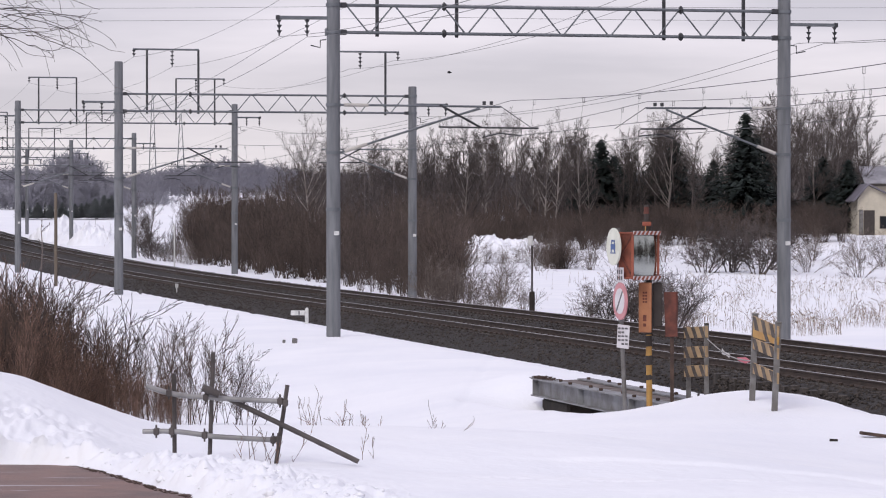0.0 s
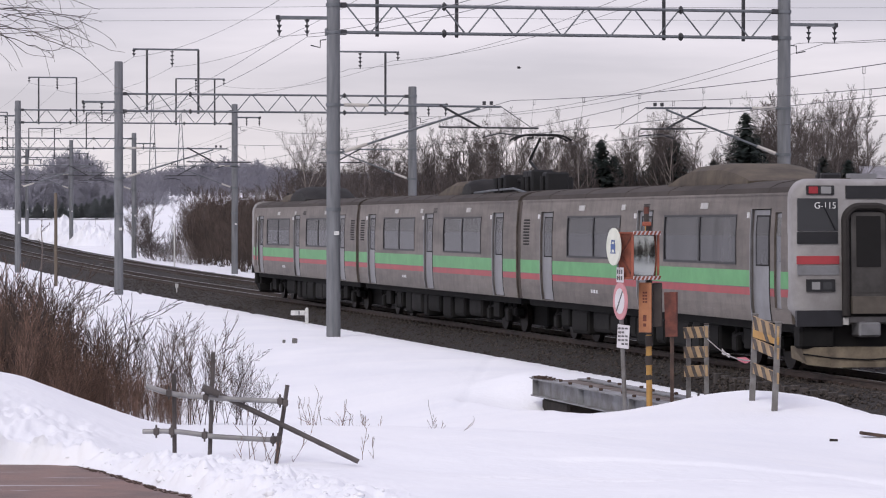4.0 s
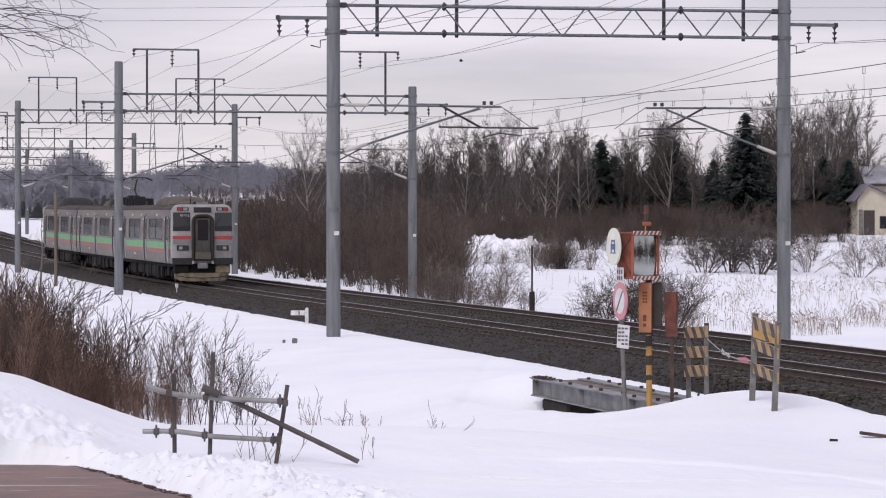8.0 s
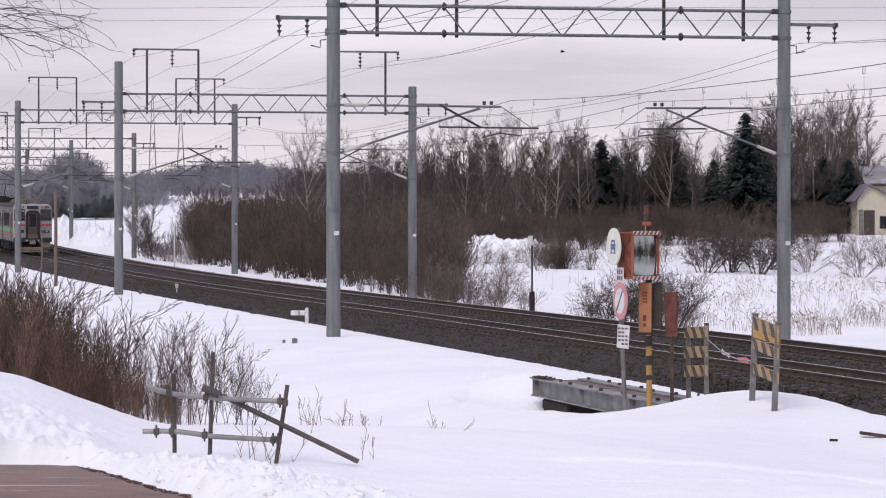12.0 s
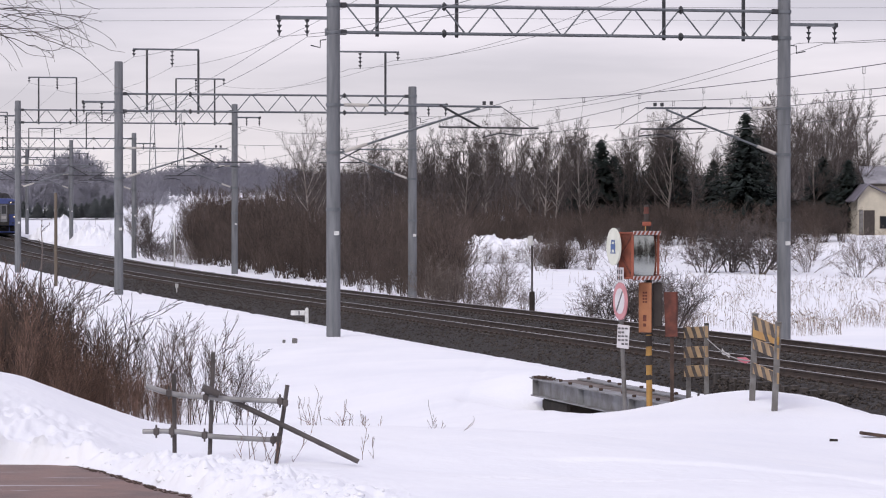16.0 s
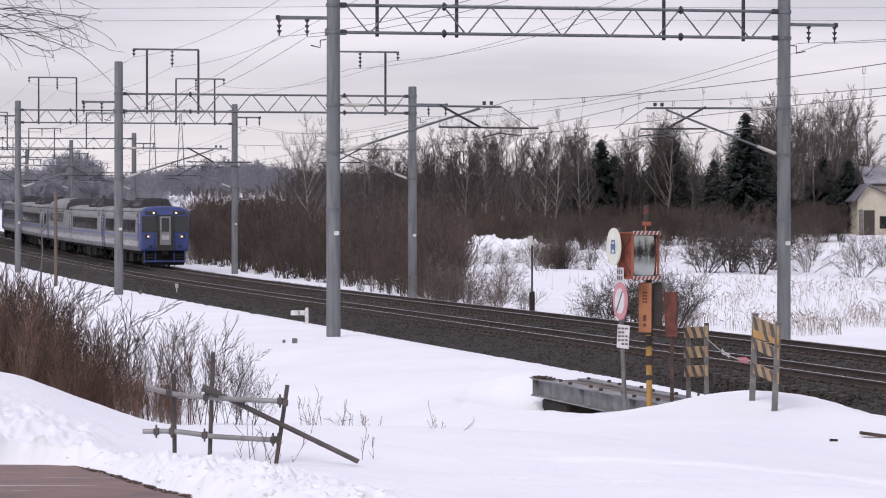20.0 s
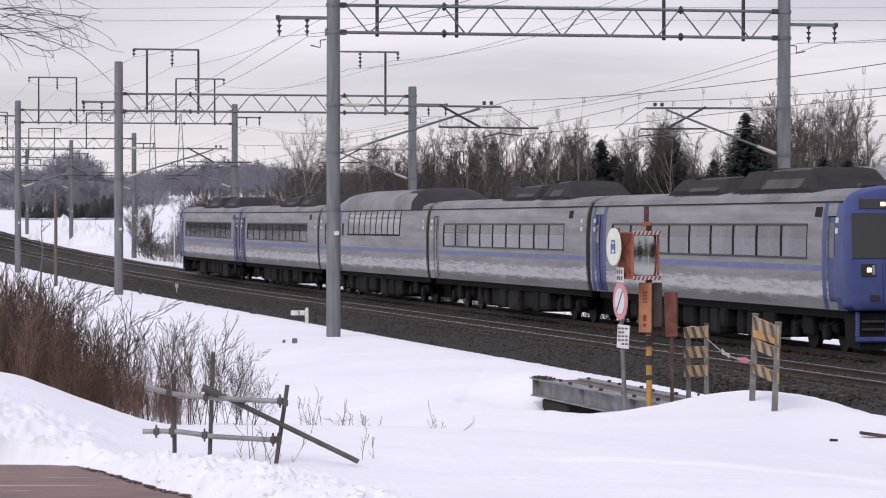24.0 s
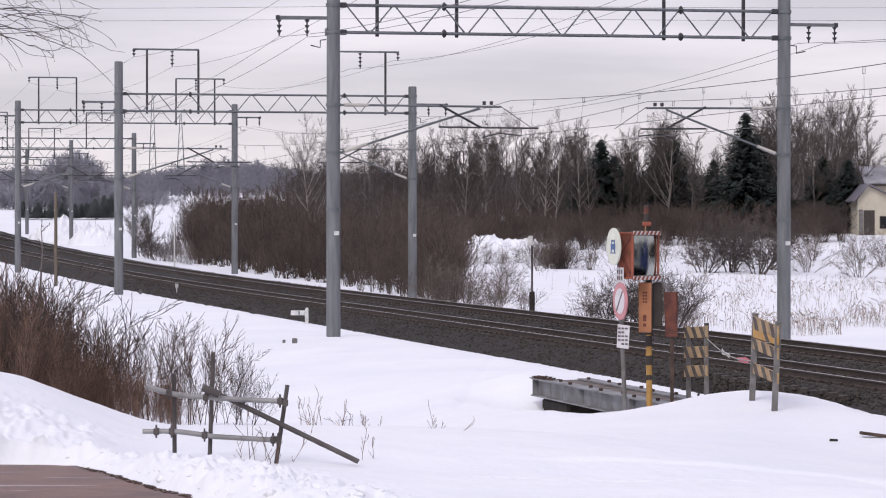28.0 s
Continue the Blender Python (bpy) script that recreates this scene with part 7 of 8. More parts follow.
    for k in range(4):
        for j in range(2):
            part("text_bar", plate(Geo(), (3.24, y - 0.1, 1.495), nv, 0.035, 0.03, 0.004, 0.018, 0.03 + j * 0.045 - 0.05, 0.24 - k * 0.05), M_RUST, bd)
    part("mark", plate(Geo(), (3.24, y - 0.1, 1.495), nv, 0.06, 0.10, 0.004, 0.018, 0.0, -0.17), M_RUST, bd)
    part("mark", plate(Geo(), (3.24, y - 0.1, 1.495), nv, 0.05, 0.05, 0.004, 0.018, 0.0, -0.28), M_RUST, bd)
    part("control_box", Geo().box(x + 0.04, x + 0.19, y + 0.05, y + 0.22, 1.18, 1.89, 0.015), M_STRIPE, root, "black cable box")


traffic_mirror()


def rusty_board():
    y = 50.9
    root = thing("rusted_sign", "rusted blank signboard on a thin steel post", "sign")
    part("post", Geo().box(3.655, 3.715, y - 0.03, y + 0.03, ground_z(3.68, y) - 0.2, 1.7, 0.006), M_RUSTDIRT, root)
    part("board", plate(Geo(), (3.66, y - 0.05, 1.38), (-0.35, -0.94, 0), 0.20, 0.72, 0.02, 0, 0, 0, -2), M_RUST, root, "rust-red blank board")
    part("board_edge", plate(Geo(), (3.76, y + 0.0, 1.38), (0.8, -0.6, 0), 0.05, 0.72, 0.012), M_RUST, root)


rusty_board()


def hazard_board(root, p, q, h, material=None, k=4):
    """A plank from p to q with slanting black stripes."""
    p, q = Vector(p), Vector(q)
    d = q - p
    ln = d.length
    d.normalize()
    up = Vector((0, 0, 1))
    nrm = d.cross(up).normalized()
    up = nrm.cross(d)
    m = Matrix((d, nrm, up)).transposed().to_4x4()
    m.translation = p
    b = part("board", Geo().box(0, ln, -0.012, 0.012, -h / 2, h / 2, 0.004, m), material or M_TANWOOD, root, "worn yellow board with black stripes")
    for i in range(k):
        a = ln * (i + 0.35) / k
        w = ln * 0.145
        s = ln * 0.09
        vs = []
        for off in (-0.0135, -0.016):
            vs += [m @ Vector((x, off, z)) for x, z in ((a - s * 0.5, -h / 2 + 0.003), (a + w - s * 0.5, -h / 2 + 0.003), (a + w + s, h / 2 - 0.003), (a + s, h / 2 - 0.003))]
        part("stripe", Geo().add(vs, [(0, 1, 2, 3), (4, 5, 6, 7), (0, 1, 5, 4), (1, 2, 6, 5), (2, 3, 7, 6), (3, 0, 4, 7)]), M_BOARDSTRIPE, b)


def barricades():
    r1 = thing("barricade", "steel posts carrying worn yellow and black boards", "barricade", "barricades at the closed crossing")
    for x, y, top in ((4.005, 51.6, 1.03), (4.265, 51.2, 1.20)):
        p = part("post", Geo().box(x - 0.038, x + 0.038, y - 0.038, y + 0.038, ground_z(x, y) - 0.3, top, 0.006), M_POSTSTEEL, r1)
        part("post_cap", Geo().box(x - 0.042, x + 0.042, y - 0.042, y + 0.042, top, top + 0.03, 0.01), M_STRIPE, p)
    for z0, z1 in ((1.06, 1.09), (0.74, 0.77), (0.43, 0.465)):
        hazard_board(r1, (4.28, 51.13, z1), (3.93, 51.55, z0), 0.185, k=3)
    r2 = thing("barricade", "steel posts carrying slanted yellow and black boards", "barricade", "barricades at the closed crossing")
    for x, y, x2, top in ((4.63, 47.5, 4.69, 1.465), (4.86, 46.5, 4.93, 1.37)):
        z0 = ground_z(x, y)
        p = part("post", Geo().add([(x + a + (x2 - x) * k, y + b, z) for k, z in ((0, z0 - 0.3), (1, top)) for a, b in ((-0.042, -0.042), (0.042, -0.042), (0.042, 0.042), (-0.042, 0.042))],
                                  [(0, 1, 2, 3), (4, 5, 6, 7), (0, 1, 5, 4), (1, 2, 6, 5), (2, 3, 7, 6), (3, 0, 4, 7)]), M_POSTSTEEL, r2)
        part("post_cap", Geo().box(x2 - 0.05, x2 + 0.05, y - 0.05, y + 0.05, top, top + 0.03, 0.01), M_POSTSTEEL, p)
    for z0, z1, h, mt, k in ((1.36, 1.235, 0.195, None, 3), (1.20, 1.115, 0.12, M_YELLOW, 1), (1.045, 0.925, 0.165, None, 3), (0.675, 0.565, 0.165, None, 3)):
        hazard_board(r2, (4.925, 46.42, z1), (4.655, 47.43, z0), h, mt, k)
    # sagging rope with torn plastic between the barricades
    pts = []
    for i in range(13):
        t = i / 12
        pts.append((4.27 + 0.39 * t, 51.15 - 3.7 * t, 0.98 - 0.2 * t - 0.1 * math.sin(math.pi * t)))
    rope = thing("rope", "grey rope strung between barricades with torn plastic tied on", "rope", geo=Geo().path(pts, 0.009, 5), material=M_ROPE)
    for a, b, mt, lb in ((4, 6, M_PLASTIC, "torn white plastic strip"), (8, 11, M_PINKTAPE, "faded pink tape")):
        g = Geo()
        rings = []
        for i in range(a, b + 1):
            p = Vector(pts[i])
            w = 0.035 * (1 + 0.5 * math.sin(i * 2.1))
            rings.append([p + Vector((0, 0.01, w)), p + Vector((0.01, -0.015, 0)), p + Vector((0, 0.01, -w))])
        part("ribbon", g.loft(rings), mt, rope, lb)


barricades()


def girder_bridge():
    root = thing("old_girder_bridge", "short disused steel girder bridge with peeling grey paint", "bridge")
    s0, s1 = 62.0, 52.5
    for n0, zt, a, nm in ((-6.0, -0.06, s0, "girder"), (-5.36, -0.03, s0 - 1.0, "girder")):
        def ring(prof, s):
            return [on_line(s, n0 + u, z) for u, z in prof]
        w = [(-0.012, zt - 0.31), (0.012, zt - 0.31), (0.012, zt - 0.02), (-0.012, zt - 0.02)]
        gd = part(nm, Geo().loft([ring(w, a), ring(w, s1)]), M_GIRDER, root, "plate girder with peeling grey paint")
        for z in (zt, zt - 0.31):
            f = [(-0.14, z - 0.012), (0.14, z - 0.012), (0.14, z + 0.012), (-0.14, z + 0.012)]
            part("flange", Geo().loft([ring(f, a), ring(f, s1)]), M_GIRDER, gd)
        s = a - 0.06
        while s > s1:
            p = [(-0.12, zt - 0.30), (-0.012, zt - 0.30), (-0.012, zt - 0.02), (-0.12, zt - 0.02)]
            part("stiffener", Geo().loft([ring(p, s), ring(p, s - 0.015)]), M_GIRDER, gd)
            s -= 3.3
        for k in range(8):
            s = a - 0.5 - k * 1.05
            part("bolt", Geo().box(-0.03, 0.03, -0.03, 0.03, 0, 0.045, 0.008, line_pose(s, n0 - 0.06 + 0.1 * (k % 2), zt + 0.012, 1)), M_RUSTDIRT, gd)
    for k in range(3):
        s = 60.8 - k * 2.7
        part("cross_beam", Geo().loft([[on_line(s, u, z) for u, z in ((-5.98, -0.2), (-5.44, -0.2), (-5.44, -0.34), (-5.98, -0.34))], [on_line(s - 0.12, u, z) for u, z in ((-5.98, -0.2), (-5.44, -0.2), (-5.44, -0.34), (-5.98, -0.34))]]), M_RUSTDIRT, root)
    for k in range(5):
        s = 61.2 - k * 1.55
        part("deck_plank", Geo().loft([[on_line(a, u, z) for u, z in ((-5.87, -0.10), (-5.47, -0.085), (-5.47, -0.05), (-5.87, -0.065))] for a in (s, s - 1.5)]), M_DECK, root, "rust-stained deck plank")
    # dead moss and litter on the end of the deck
    rnd = random.Random(3)
    segs = []
    for _ in range(120):
        s = 62.0 - abs(rnd.gauss(0, 0.55))
        p = on_line(s, rnd.uniform(-6.13, -5.87), -0.05)
        segs.append((p.x, p.y, p.z, p.x + rnd.gauss(0, 0.05), p.y + rnd.gauss(0, 0.05), p.z + rnd.uniform(0.015, 0.05), 0.012, 0.006))
    tagged(new("dead_moss", raw_mesh("dead_moss", *twig_arrays(segs), M_RUSTDIRT)), "dead brown moss and litter on the girder", "moss", kind="stuff")
    # dark block added in place of the shadow in the hollow below
    rb = thing("bridge_abutment", "dark block standing in for the shadow under the girder's end", "abutment", geo=Geo().box(-1.6, 0.3, -0.45, 0.40, -1.0, 0.06, 0.05), material=M_TIMBER, at=line_pose(61.6, -5.55, -0.47, 2))
    # dark timber wall that holds the ballast at the culvert
    wall = thing("timber_wall", "dark tarred timber planks holding back the ballast", "retaining wall")
    for k in range(15):
        s = 64.0 - k * 0.52
        m = line_pose(s, -1.86, 0, 1)
        part("plank", Geo().box(-0.13 - 0.12 * (k < 4), 0.13, -0.06, 0.06, -0.75, -0.1 - 0.02 * (k % 3), 0.01, m), M_OLDTIMBER, wall)
    # black sheet put behind the planks for the shade in the slots
    m = line_pose(60.4, -1.76, 0, 1)
    part("backing_board", Geo().box(-3.9, 3.9, -0.03, 0.03, -0.75, -0.14, 0.01, m), M_DARK, wall, "black sheet that stands in for the shade between the planks")


girder_bridge()


def scaffold_fence():
    y = 25.0
    root = thing("scaffold_pipe_fence", "bent grey scaffold pipes clamped into a low broken fence", "pipe fence")
    r = 0.0205
    for (x0, z0), (x1, z1), mt in (((-2.125, 1.66), (-2.12, 0.7), M_PIPEDARK), ((-1.815, 1.83), (-1.855, 0.7), M_PIPEDARK), ((-1.23, 1.57), (-1.355, 0.7), M_PIPEDARK)):
        part("upright", Geo().tube((x0, y, z0), (x1, y, z1), 0.0175, n=12), mt, root, smooth=True)
    yy = y - 0.05
    part("top_rail", Geo().path([(-2.34, yy, 1.565), (-2.25, yy, 1.535), (-2.16, yy, 1.508), (-2.05, yy, 1.488), (-1.87, yy, 1.475), (-1.6, yy, 1.458), (-1.27, yy, 1.443)], r, 12), M_PIPE, root, "bent pale pipe", smooth=True)
    part("bottom_rail", Geo().path([(-2.37, yy, 1.205), (-2.2, yy, 1.208), (-2.08, yy, 1.203), (-1.95, yy, 1.187), (-1.8, yy, 1.165), (-1.55, yy, 1.15), (-1.29, yy, 1.137)], r, 12), M_PIPE, root, "bent pale pipe", smooth=True)
    part("brace", Geo().tube((-1.89, y + 0.05, 1.55), (-0.665, y - 0.15, 0.975), r, n=12), M_PIPEDARK, root, "slanting pipe brace", smooth=True)
    part("short_pipe", Geo().tube((-1.89, y - 0.1, 1.555), (-1.76, y - 0.1, 1.50), 0.03, n=12), M_PIPEDARK, root, smooth=True)
    for x, z in ((-2.16, 1.508), (-1.87, 1.475), (-1.285, 1.445), (-2.26, 1.205), (-2.14, 1.207), (-1.88, 1.176), (-1.34, 1.14), (-1.30, 1.14), (-1.245, 1.43)):
        g = Geo().box(x - 0.022, x + 0.022, yy - 0.035, yy + 0.05, z - 0.028, z + 0.028, 0.008)
        g.tube((x, yy - 0.02, z - 0.05), (x, yy - 0.02, z + 0.055), 0.008, n=6)
        part("clamp", g, M_PIPEDARK, root, "dark coupler clamp")


scaffold_fence()
zp = ground_z(5.9, 43.7)
thing("plank", "weathered brown plank half buried in snow", "plank", geo=Geo().box(-0.22, 0.22, -0.06, 0.06, -0.02, 0.025, 0.006), material=M_RUSTDIRT, at=pose(5.98, 43.7, zp + 0.03, 0, 8, 8))
thing("stake", "small dark stake poking out of the snow", "stake", geo=Geo().box(-0.06, 0.06, -0.012, 0.012, -0.1, 0.02, 0.004), material=M_TIMBER, at=pose(5.3, 42.9, ground_z(5.3, 42.9) + 0.02, 0, 5, 20))

# ---- trackside posts and marks ----
def trackside():
    p = on_line(101.9, -3.4)
    z = ground_z(p.x, p.y)
    root = thing("gradient_post", "white trackside post with a short horizontal arm", "track marker", at=pose(p.x, p.y, z, 0, 0, 0))
    part("post", Geo().box(-0.055, 0.055, -0.05, 0.05, -0.3, 0.46, 0.012), M_PLATE, root)
    part("post_top", Geo().add([(-0.055, -0.05, 0.46), (0.055, -0.05, 0.46), (0.055, 0.05, 0.46), (-0.055, 0.05, 0.46), (0, 0, 0.53)], [(0, 1, 4), (1, 2, 4), (2, 3, 4), (3, 0, 4)]), M_PLATE, root)
    arm = part("arm", Geo().box(-0.50, -0.055, -0.03, 0.03, 0.27, 0.42, 0.01), M_PLATE, root)
    part("text_bar", Geo().box(-0.26, -0.22, -0.034, -0.03, 0.29, 0.4), M_INK, arm)
    part("arm_bolt", Geo().box(-0.06, -0.04, -0.045, -0.03, 0.3, 0.38), M_STRIPE, arm)
    for x, y, w, h in ((-3.85, 82, 0.06, 0.13), (-4.15, 82.5, 0.035, 0.08), (-13.1, 137, 0.05, 0.2), (-22.2, 205, 0.09, 0.5)):
        z = ground_z(x, y)
        thing("marker_stub", "small dark stub poking out of the snow", "marker", "stubs in the snow", geo=Geo().box(-w, w, -w, w, -0.2, h, 0.015), material=M_POSTSTEEL, at=pose(x, y, z, 4, 3, 20))
    p = on_line(141.5, -2.2)
    thing("track_box", "small pale box beside the sleepers", "track box", geo=Geo().box(-0.065, 0.065, -0.065, 0.065, 0.02, 0.2, 0.02).box(-0.02, 0.02, -0.02, 0.02, -0.3, 0.03), material=M_PLATE, at=pose(p.x, p.y, p.z, 0, 0, 12))
    # black post with a white plate on the far side
    x, y = 2.9, 103
    z = ground_z(x, y)
    root = thing("distance_post", "black steel post with a small white plate", "track marker")
    part("post", Geo().tube((x, y, z - 0.3), (x, y, 2.45), 0.03, n=8), M_STRIPE, root)
    part("sleeve", Geo().box(x - 0.09, x + 0.09, y - 0.06, y + 0.06, z - 0.2, 0.62, 0.02), M_TIMBER, root)
    part("plate", Geo().box(x - 0.14, x + 0.02, y - 0.05, y - 0.035, 2.12, 2.43, 0.004), M_PLATE, root, "white plate")
    # white tube with a bent head
    x, y = -17.4, 205
    z = ground_z(x, y)
    root = thing("vent_pipe", "thin white pipe with a bent head", "pipe")
    part("pipe", Geo().tube((x, y, z - 0.2), (x, y, 2.75), 0.05, n=8).tube((x, y, 2.75), (x - 0.2, y, 2.4), 0.05, n=8), M_PLATE, root)
    # wooden pole in the scrub on the near side
    x, y = -18.6, 152
    root = thing("wooden_stake_pole", "thin weathered wooden pole", "pole")
    part("pole", Geo().tube((x, y, ground_z(x, y) - 0.4), (x, y, 4.3), 0.085, 0.075, n=8), mat("weathered_wood", (0.16, 0.13, 0.10), 0.9, scale=3, stretch=(3, 3, 0.4)), root, smooth=True)
    for (x, y, h) in ((-9.9, 78, 3.6), (-19.7, 152, 1.3)):
        segs = []
        grow(random.Random(int(y)), Vector((x, y, ground_z(x, y) - 0.2)), Vector((0, 0, 1)), h, 0.05, 0, dict(SHRUB, segs=[7, 3, 2], ang=[62, 40], ratio=[0.22, 0.4], thin=0.008), segs)
        root = thing("young_larch", "slender young larch with short bare side twigs", "tree")
        part("trunk", raw_mesh("trunk", *twig_arrays(segs, 4), M_BARK), None, root)


trackside()


def houses():
    M_WALL = mat("cream_siding", (0.52, 0.475, 0.38), 0.8, col2=(0.44, 0.40, 0.32), scale=1.5)
    M_ROOFM = mat("violet_grey_sheet_roof", (0.20, 0.185, 0.215), 0.5, 0.2, scale=1)
    M_OLDROOF = mat("pale_grey_sheet_roof", (0.36, 0.35, 0.37), 0.6, 0.1, col2=(0.2, 0.195, 0.205), scale=0.8)
    x0, x1, y0, y1 = 32.75, 35.9, 250, 258
    zb, ze, zr = 1.9, 4.7, 5.8
    xm = 33.6
    root = thing("cottage", "small cream house with a violet-grey sheet-metal roof", "house")
    g = Geo()
    g.loft([[(x0, y, zb - 1), (x1, y, zb - 1), (x1, y, ze), (xm, y, zr), (x0, y, ze)] for y in (y0, y1)])
    wl_ = part("wall", g, M_WALL, root)
    for a, b in ((x0 - 0.35, xm), (xm, x1 + 0.35)):
        za, zc = (ze - 0.2, zr + 0.05) if b == xm else (zr + 0.05, ze - 0.2)
        g = Geo().loft([[(a, y, za), (b, y, zc), (b, y, zc + 0.12), (a, y, za + 0.12)] for y in (y0 - 0.45, y1 + 0.4)])
        part("roof_slope", g, M_ROOFM, root)
    dr = part("door", Geo().box(33.25, 34.1, y0 - 0.06, y0 + 0.02, zb, 3.85, 0.01), M_STRIPE, root, "dark shed doorway")
    part("door_leaf", Geo().box(32.85, 33.2, y0 - 0.08, y0 - 0.04, zb, 3.9, 0.01), M_POSTSTEEL, dr)
    w = part("window", Geo().box(34.5, 35.2, y0 - 0.06, y0, 2.4, 3.4, 0.01), M_STRIPE, root)
    part("pane", Geo().box(34.56, 35.14, y0 - 0.065, y0 - 0.055, 2.46, 3.34), M_CABGLASS, w)
    root = thing("farmhouse", "cream house behind with a grey sheet-metal roof", "house")
    x0, x1, y0, y1, zb, ze, zr = 35.2, 44, 264, 272, 2.0, 6.1, 7.5
    part("wall", Geo().box(x0 + 0.4, x1, y0 + 0.4, y1, zb - 1, ze), M_WALL, root)
    part("roof_slope", Geo().loft([[(x, y0, ze - 0.1), (x, (y0 + y1) / 2, zr), (x, (y0 + y1) / 2, zr + 0.15), (x, y0, ze + 0.08)] for x in (x0, x1)]), M_OLDROOF, root, "pale grey sheet-metal roof slope")
    part("eave", Geo().box(x0, x1, y0 - 0.05, y0, ze - 0.2, ze + 0.02), M_STRIPE, root)
    # far mast and pylon
    for x, y, h in ((-78, 850, 26), (-58, 700, 18)):
        z = ground_z(x, y)
        root = thing("lattice_mast", "distant steel lattice mast", "mast", "far masts")
        for a, b in ((-1, -1), (1, -1), (1, 1), (-1, 1)):
            part("leg", Geo().tube((x + a * 1.1, y + b * 1.1, z), (x + a * 0.15, y + b * 0.15, z + h), 0.1, 0.06, n=4), M_GALV, root)
        for k in range(8):
            u, v = 1.1 - 0.95 * k / 8, 1.1 - 0.95 * (k + 1) / 8
            part("lattice_bar", Geo().tube((x - u, y - u, z + h * k / 8), (x + v, y - v, z + h * (k + 1) / 8), 0.05, n=4), M_GALV, root)


houses()


def overhanging_tree():
    rnd = random.Random(61)
    segs = []
    spec = dict(segs=[5, 4, 4], kids=[1, 1], bare=[0, 0], ang=[34, 40], ratio=[0.34, 0.5], taper=[0.4, 0.4], wob=[0.08, 0.14, 0.18], up=[0.02, -0.04, -0.08], thin=0.0018)
    x, y = -6.3, 24.0
    trunk = []
    grow(rnd, Vector((x, y, ground_z(x, y) - 0.3)), Vector((0.06, 0, 1)), 6.5, 0.16, 0, dict(spec, segs=[8]), trunk)
    for z0, dx, dz, ln in ((3.75, 1.0, 0.25, 3.0), (3.95, 1.0, 0.24, 3.2), (4.2, 1.0, 0.16, 3.3), (4.4, 1.0, 0.1, 3.2), (3.9, 0.3, 0.5, 2.2), (4.8, -0.6, 0.5, 2.0)):
        grow(rnd, Vector((x + 0.15, y + rnd.uniform(-0.3, 0.3), z0)), Vector((dx, rnd.uniform(-0.15, 0.15), dz)).normalized(), ln, 0.02, 0, spec, segs)
    # long thin shoots that arch over and hang, each with a few side twigs
    for _ in range(40):
        px, pz = rnd.uniform(-4.1, -3.15), rnd.uniform(4.25, 5.0)
        reach, lift, fall = rnd.uniform(0.45, 1.15), rnd.uniform(-0.15, 0.3), rnd.uniform(0.2, 0.5)
        dy, curl, n = rnd.uniform(-0.5, 0.5), rnd.uniform(0.0, 0.35), 11
        pts = []
        for i in range(n + 1):
            t = i / n
            pts.append(Vector((px + reach * (t - 0.18 * t ** 3), y + dy * t, pz + lift * t - fall * t * t + curl * t ** 4 + rnd.gauss(0, 0.004))))
        for i in range(n):
            a, b = pts[i], pts[i + 1]
            ra, rb = 0.0036 - 0.0022 * i / n, 0.0036 - 0.0022 * (i + 1) / n
            segs.append((a.x, a.y, a.z, b.x, b.y, b.z, ra, rb))
            if i > 2 and rnd.random() < 0.3:
                grow(rnd, b, Vector((rnd.uniform(0.2, 1), rnd.uniform(-0.4, 0.4), rnd.uniform(-0.9, 0.4))).normalized(), rnd.uniform(0.08, 0.3), 0.002, 2, spec, segs)
    root = thing("overhanging_tree", "leafless tree with thin drooping branches over the path", "tree")
    part("trunk", raw_mesh("trunk", *twig_arrays(trunk, 8), M_BARK), None, root)
    part("crown", raw_mesh("crown", *twig_arrays(segs, 4), M_BARK), None, root)


overhanging_tree()
# ---- sleepers, fastenings and loose stones ----
def sleepers():
    rnd = random.Random(9)
    g = Geo().box(-0.12, 0.12, -1.0, 1.0, -0.30, -0.158, 0.02)
    me = g.mesh("sleeper", M_SLEEPER)
    gc = Geo()
    for y in (-GAUGE / 2 - 0.14, -GAUGE / 2 + 0.07, GAUGE / 2 - 0.07, GAUGE / 2 + 0.14):
        gc.box(-0.05, 0.05, y - 0.035, y + 0.035, -0.16, -0.105, 0.012)
    clip = gc.mesh("fastening", M_RAIL)
    for tr, n0 in ((TRACK_A, N_A), (TRACK_B, N_B)):
        rest = Geo()
        for i in range(520):
            s = 44 + 0.6 * i
            m = line_pose(s, n0, rnd.uniform(-0.006, 0.006), 2)
            if i < 230:
                sl = part("sleeper", me, None, tr, at=m)
                part("fastening", clip, None, sl)
            else:
                rest.box(-0.12, 0.12, -1.0, 1.0, -0.30, -0.158, 0, m)
        tagged(part("far_sleepers", rest, M_SLEEPER, tr), kind="stuff")


sleepers()


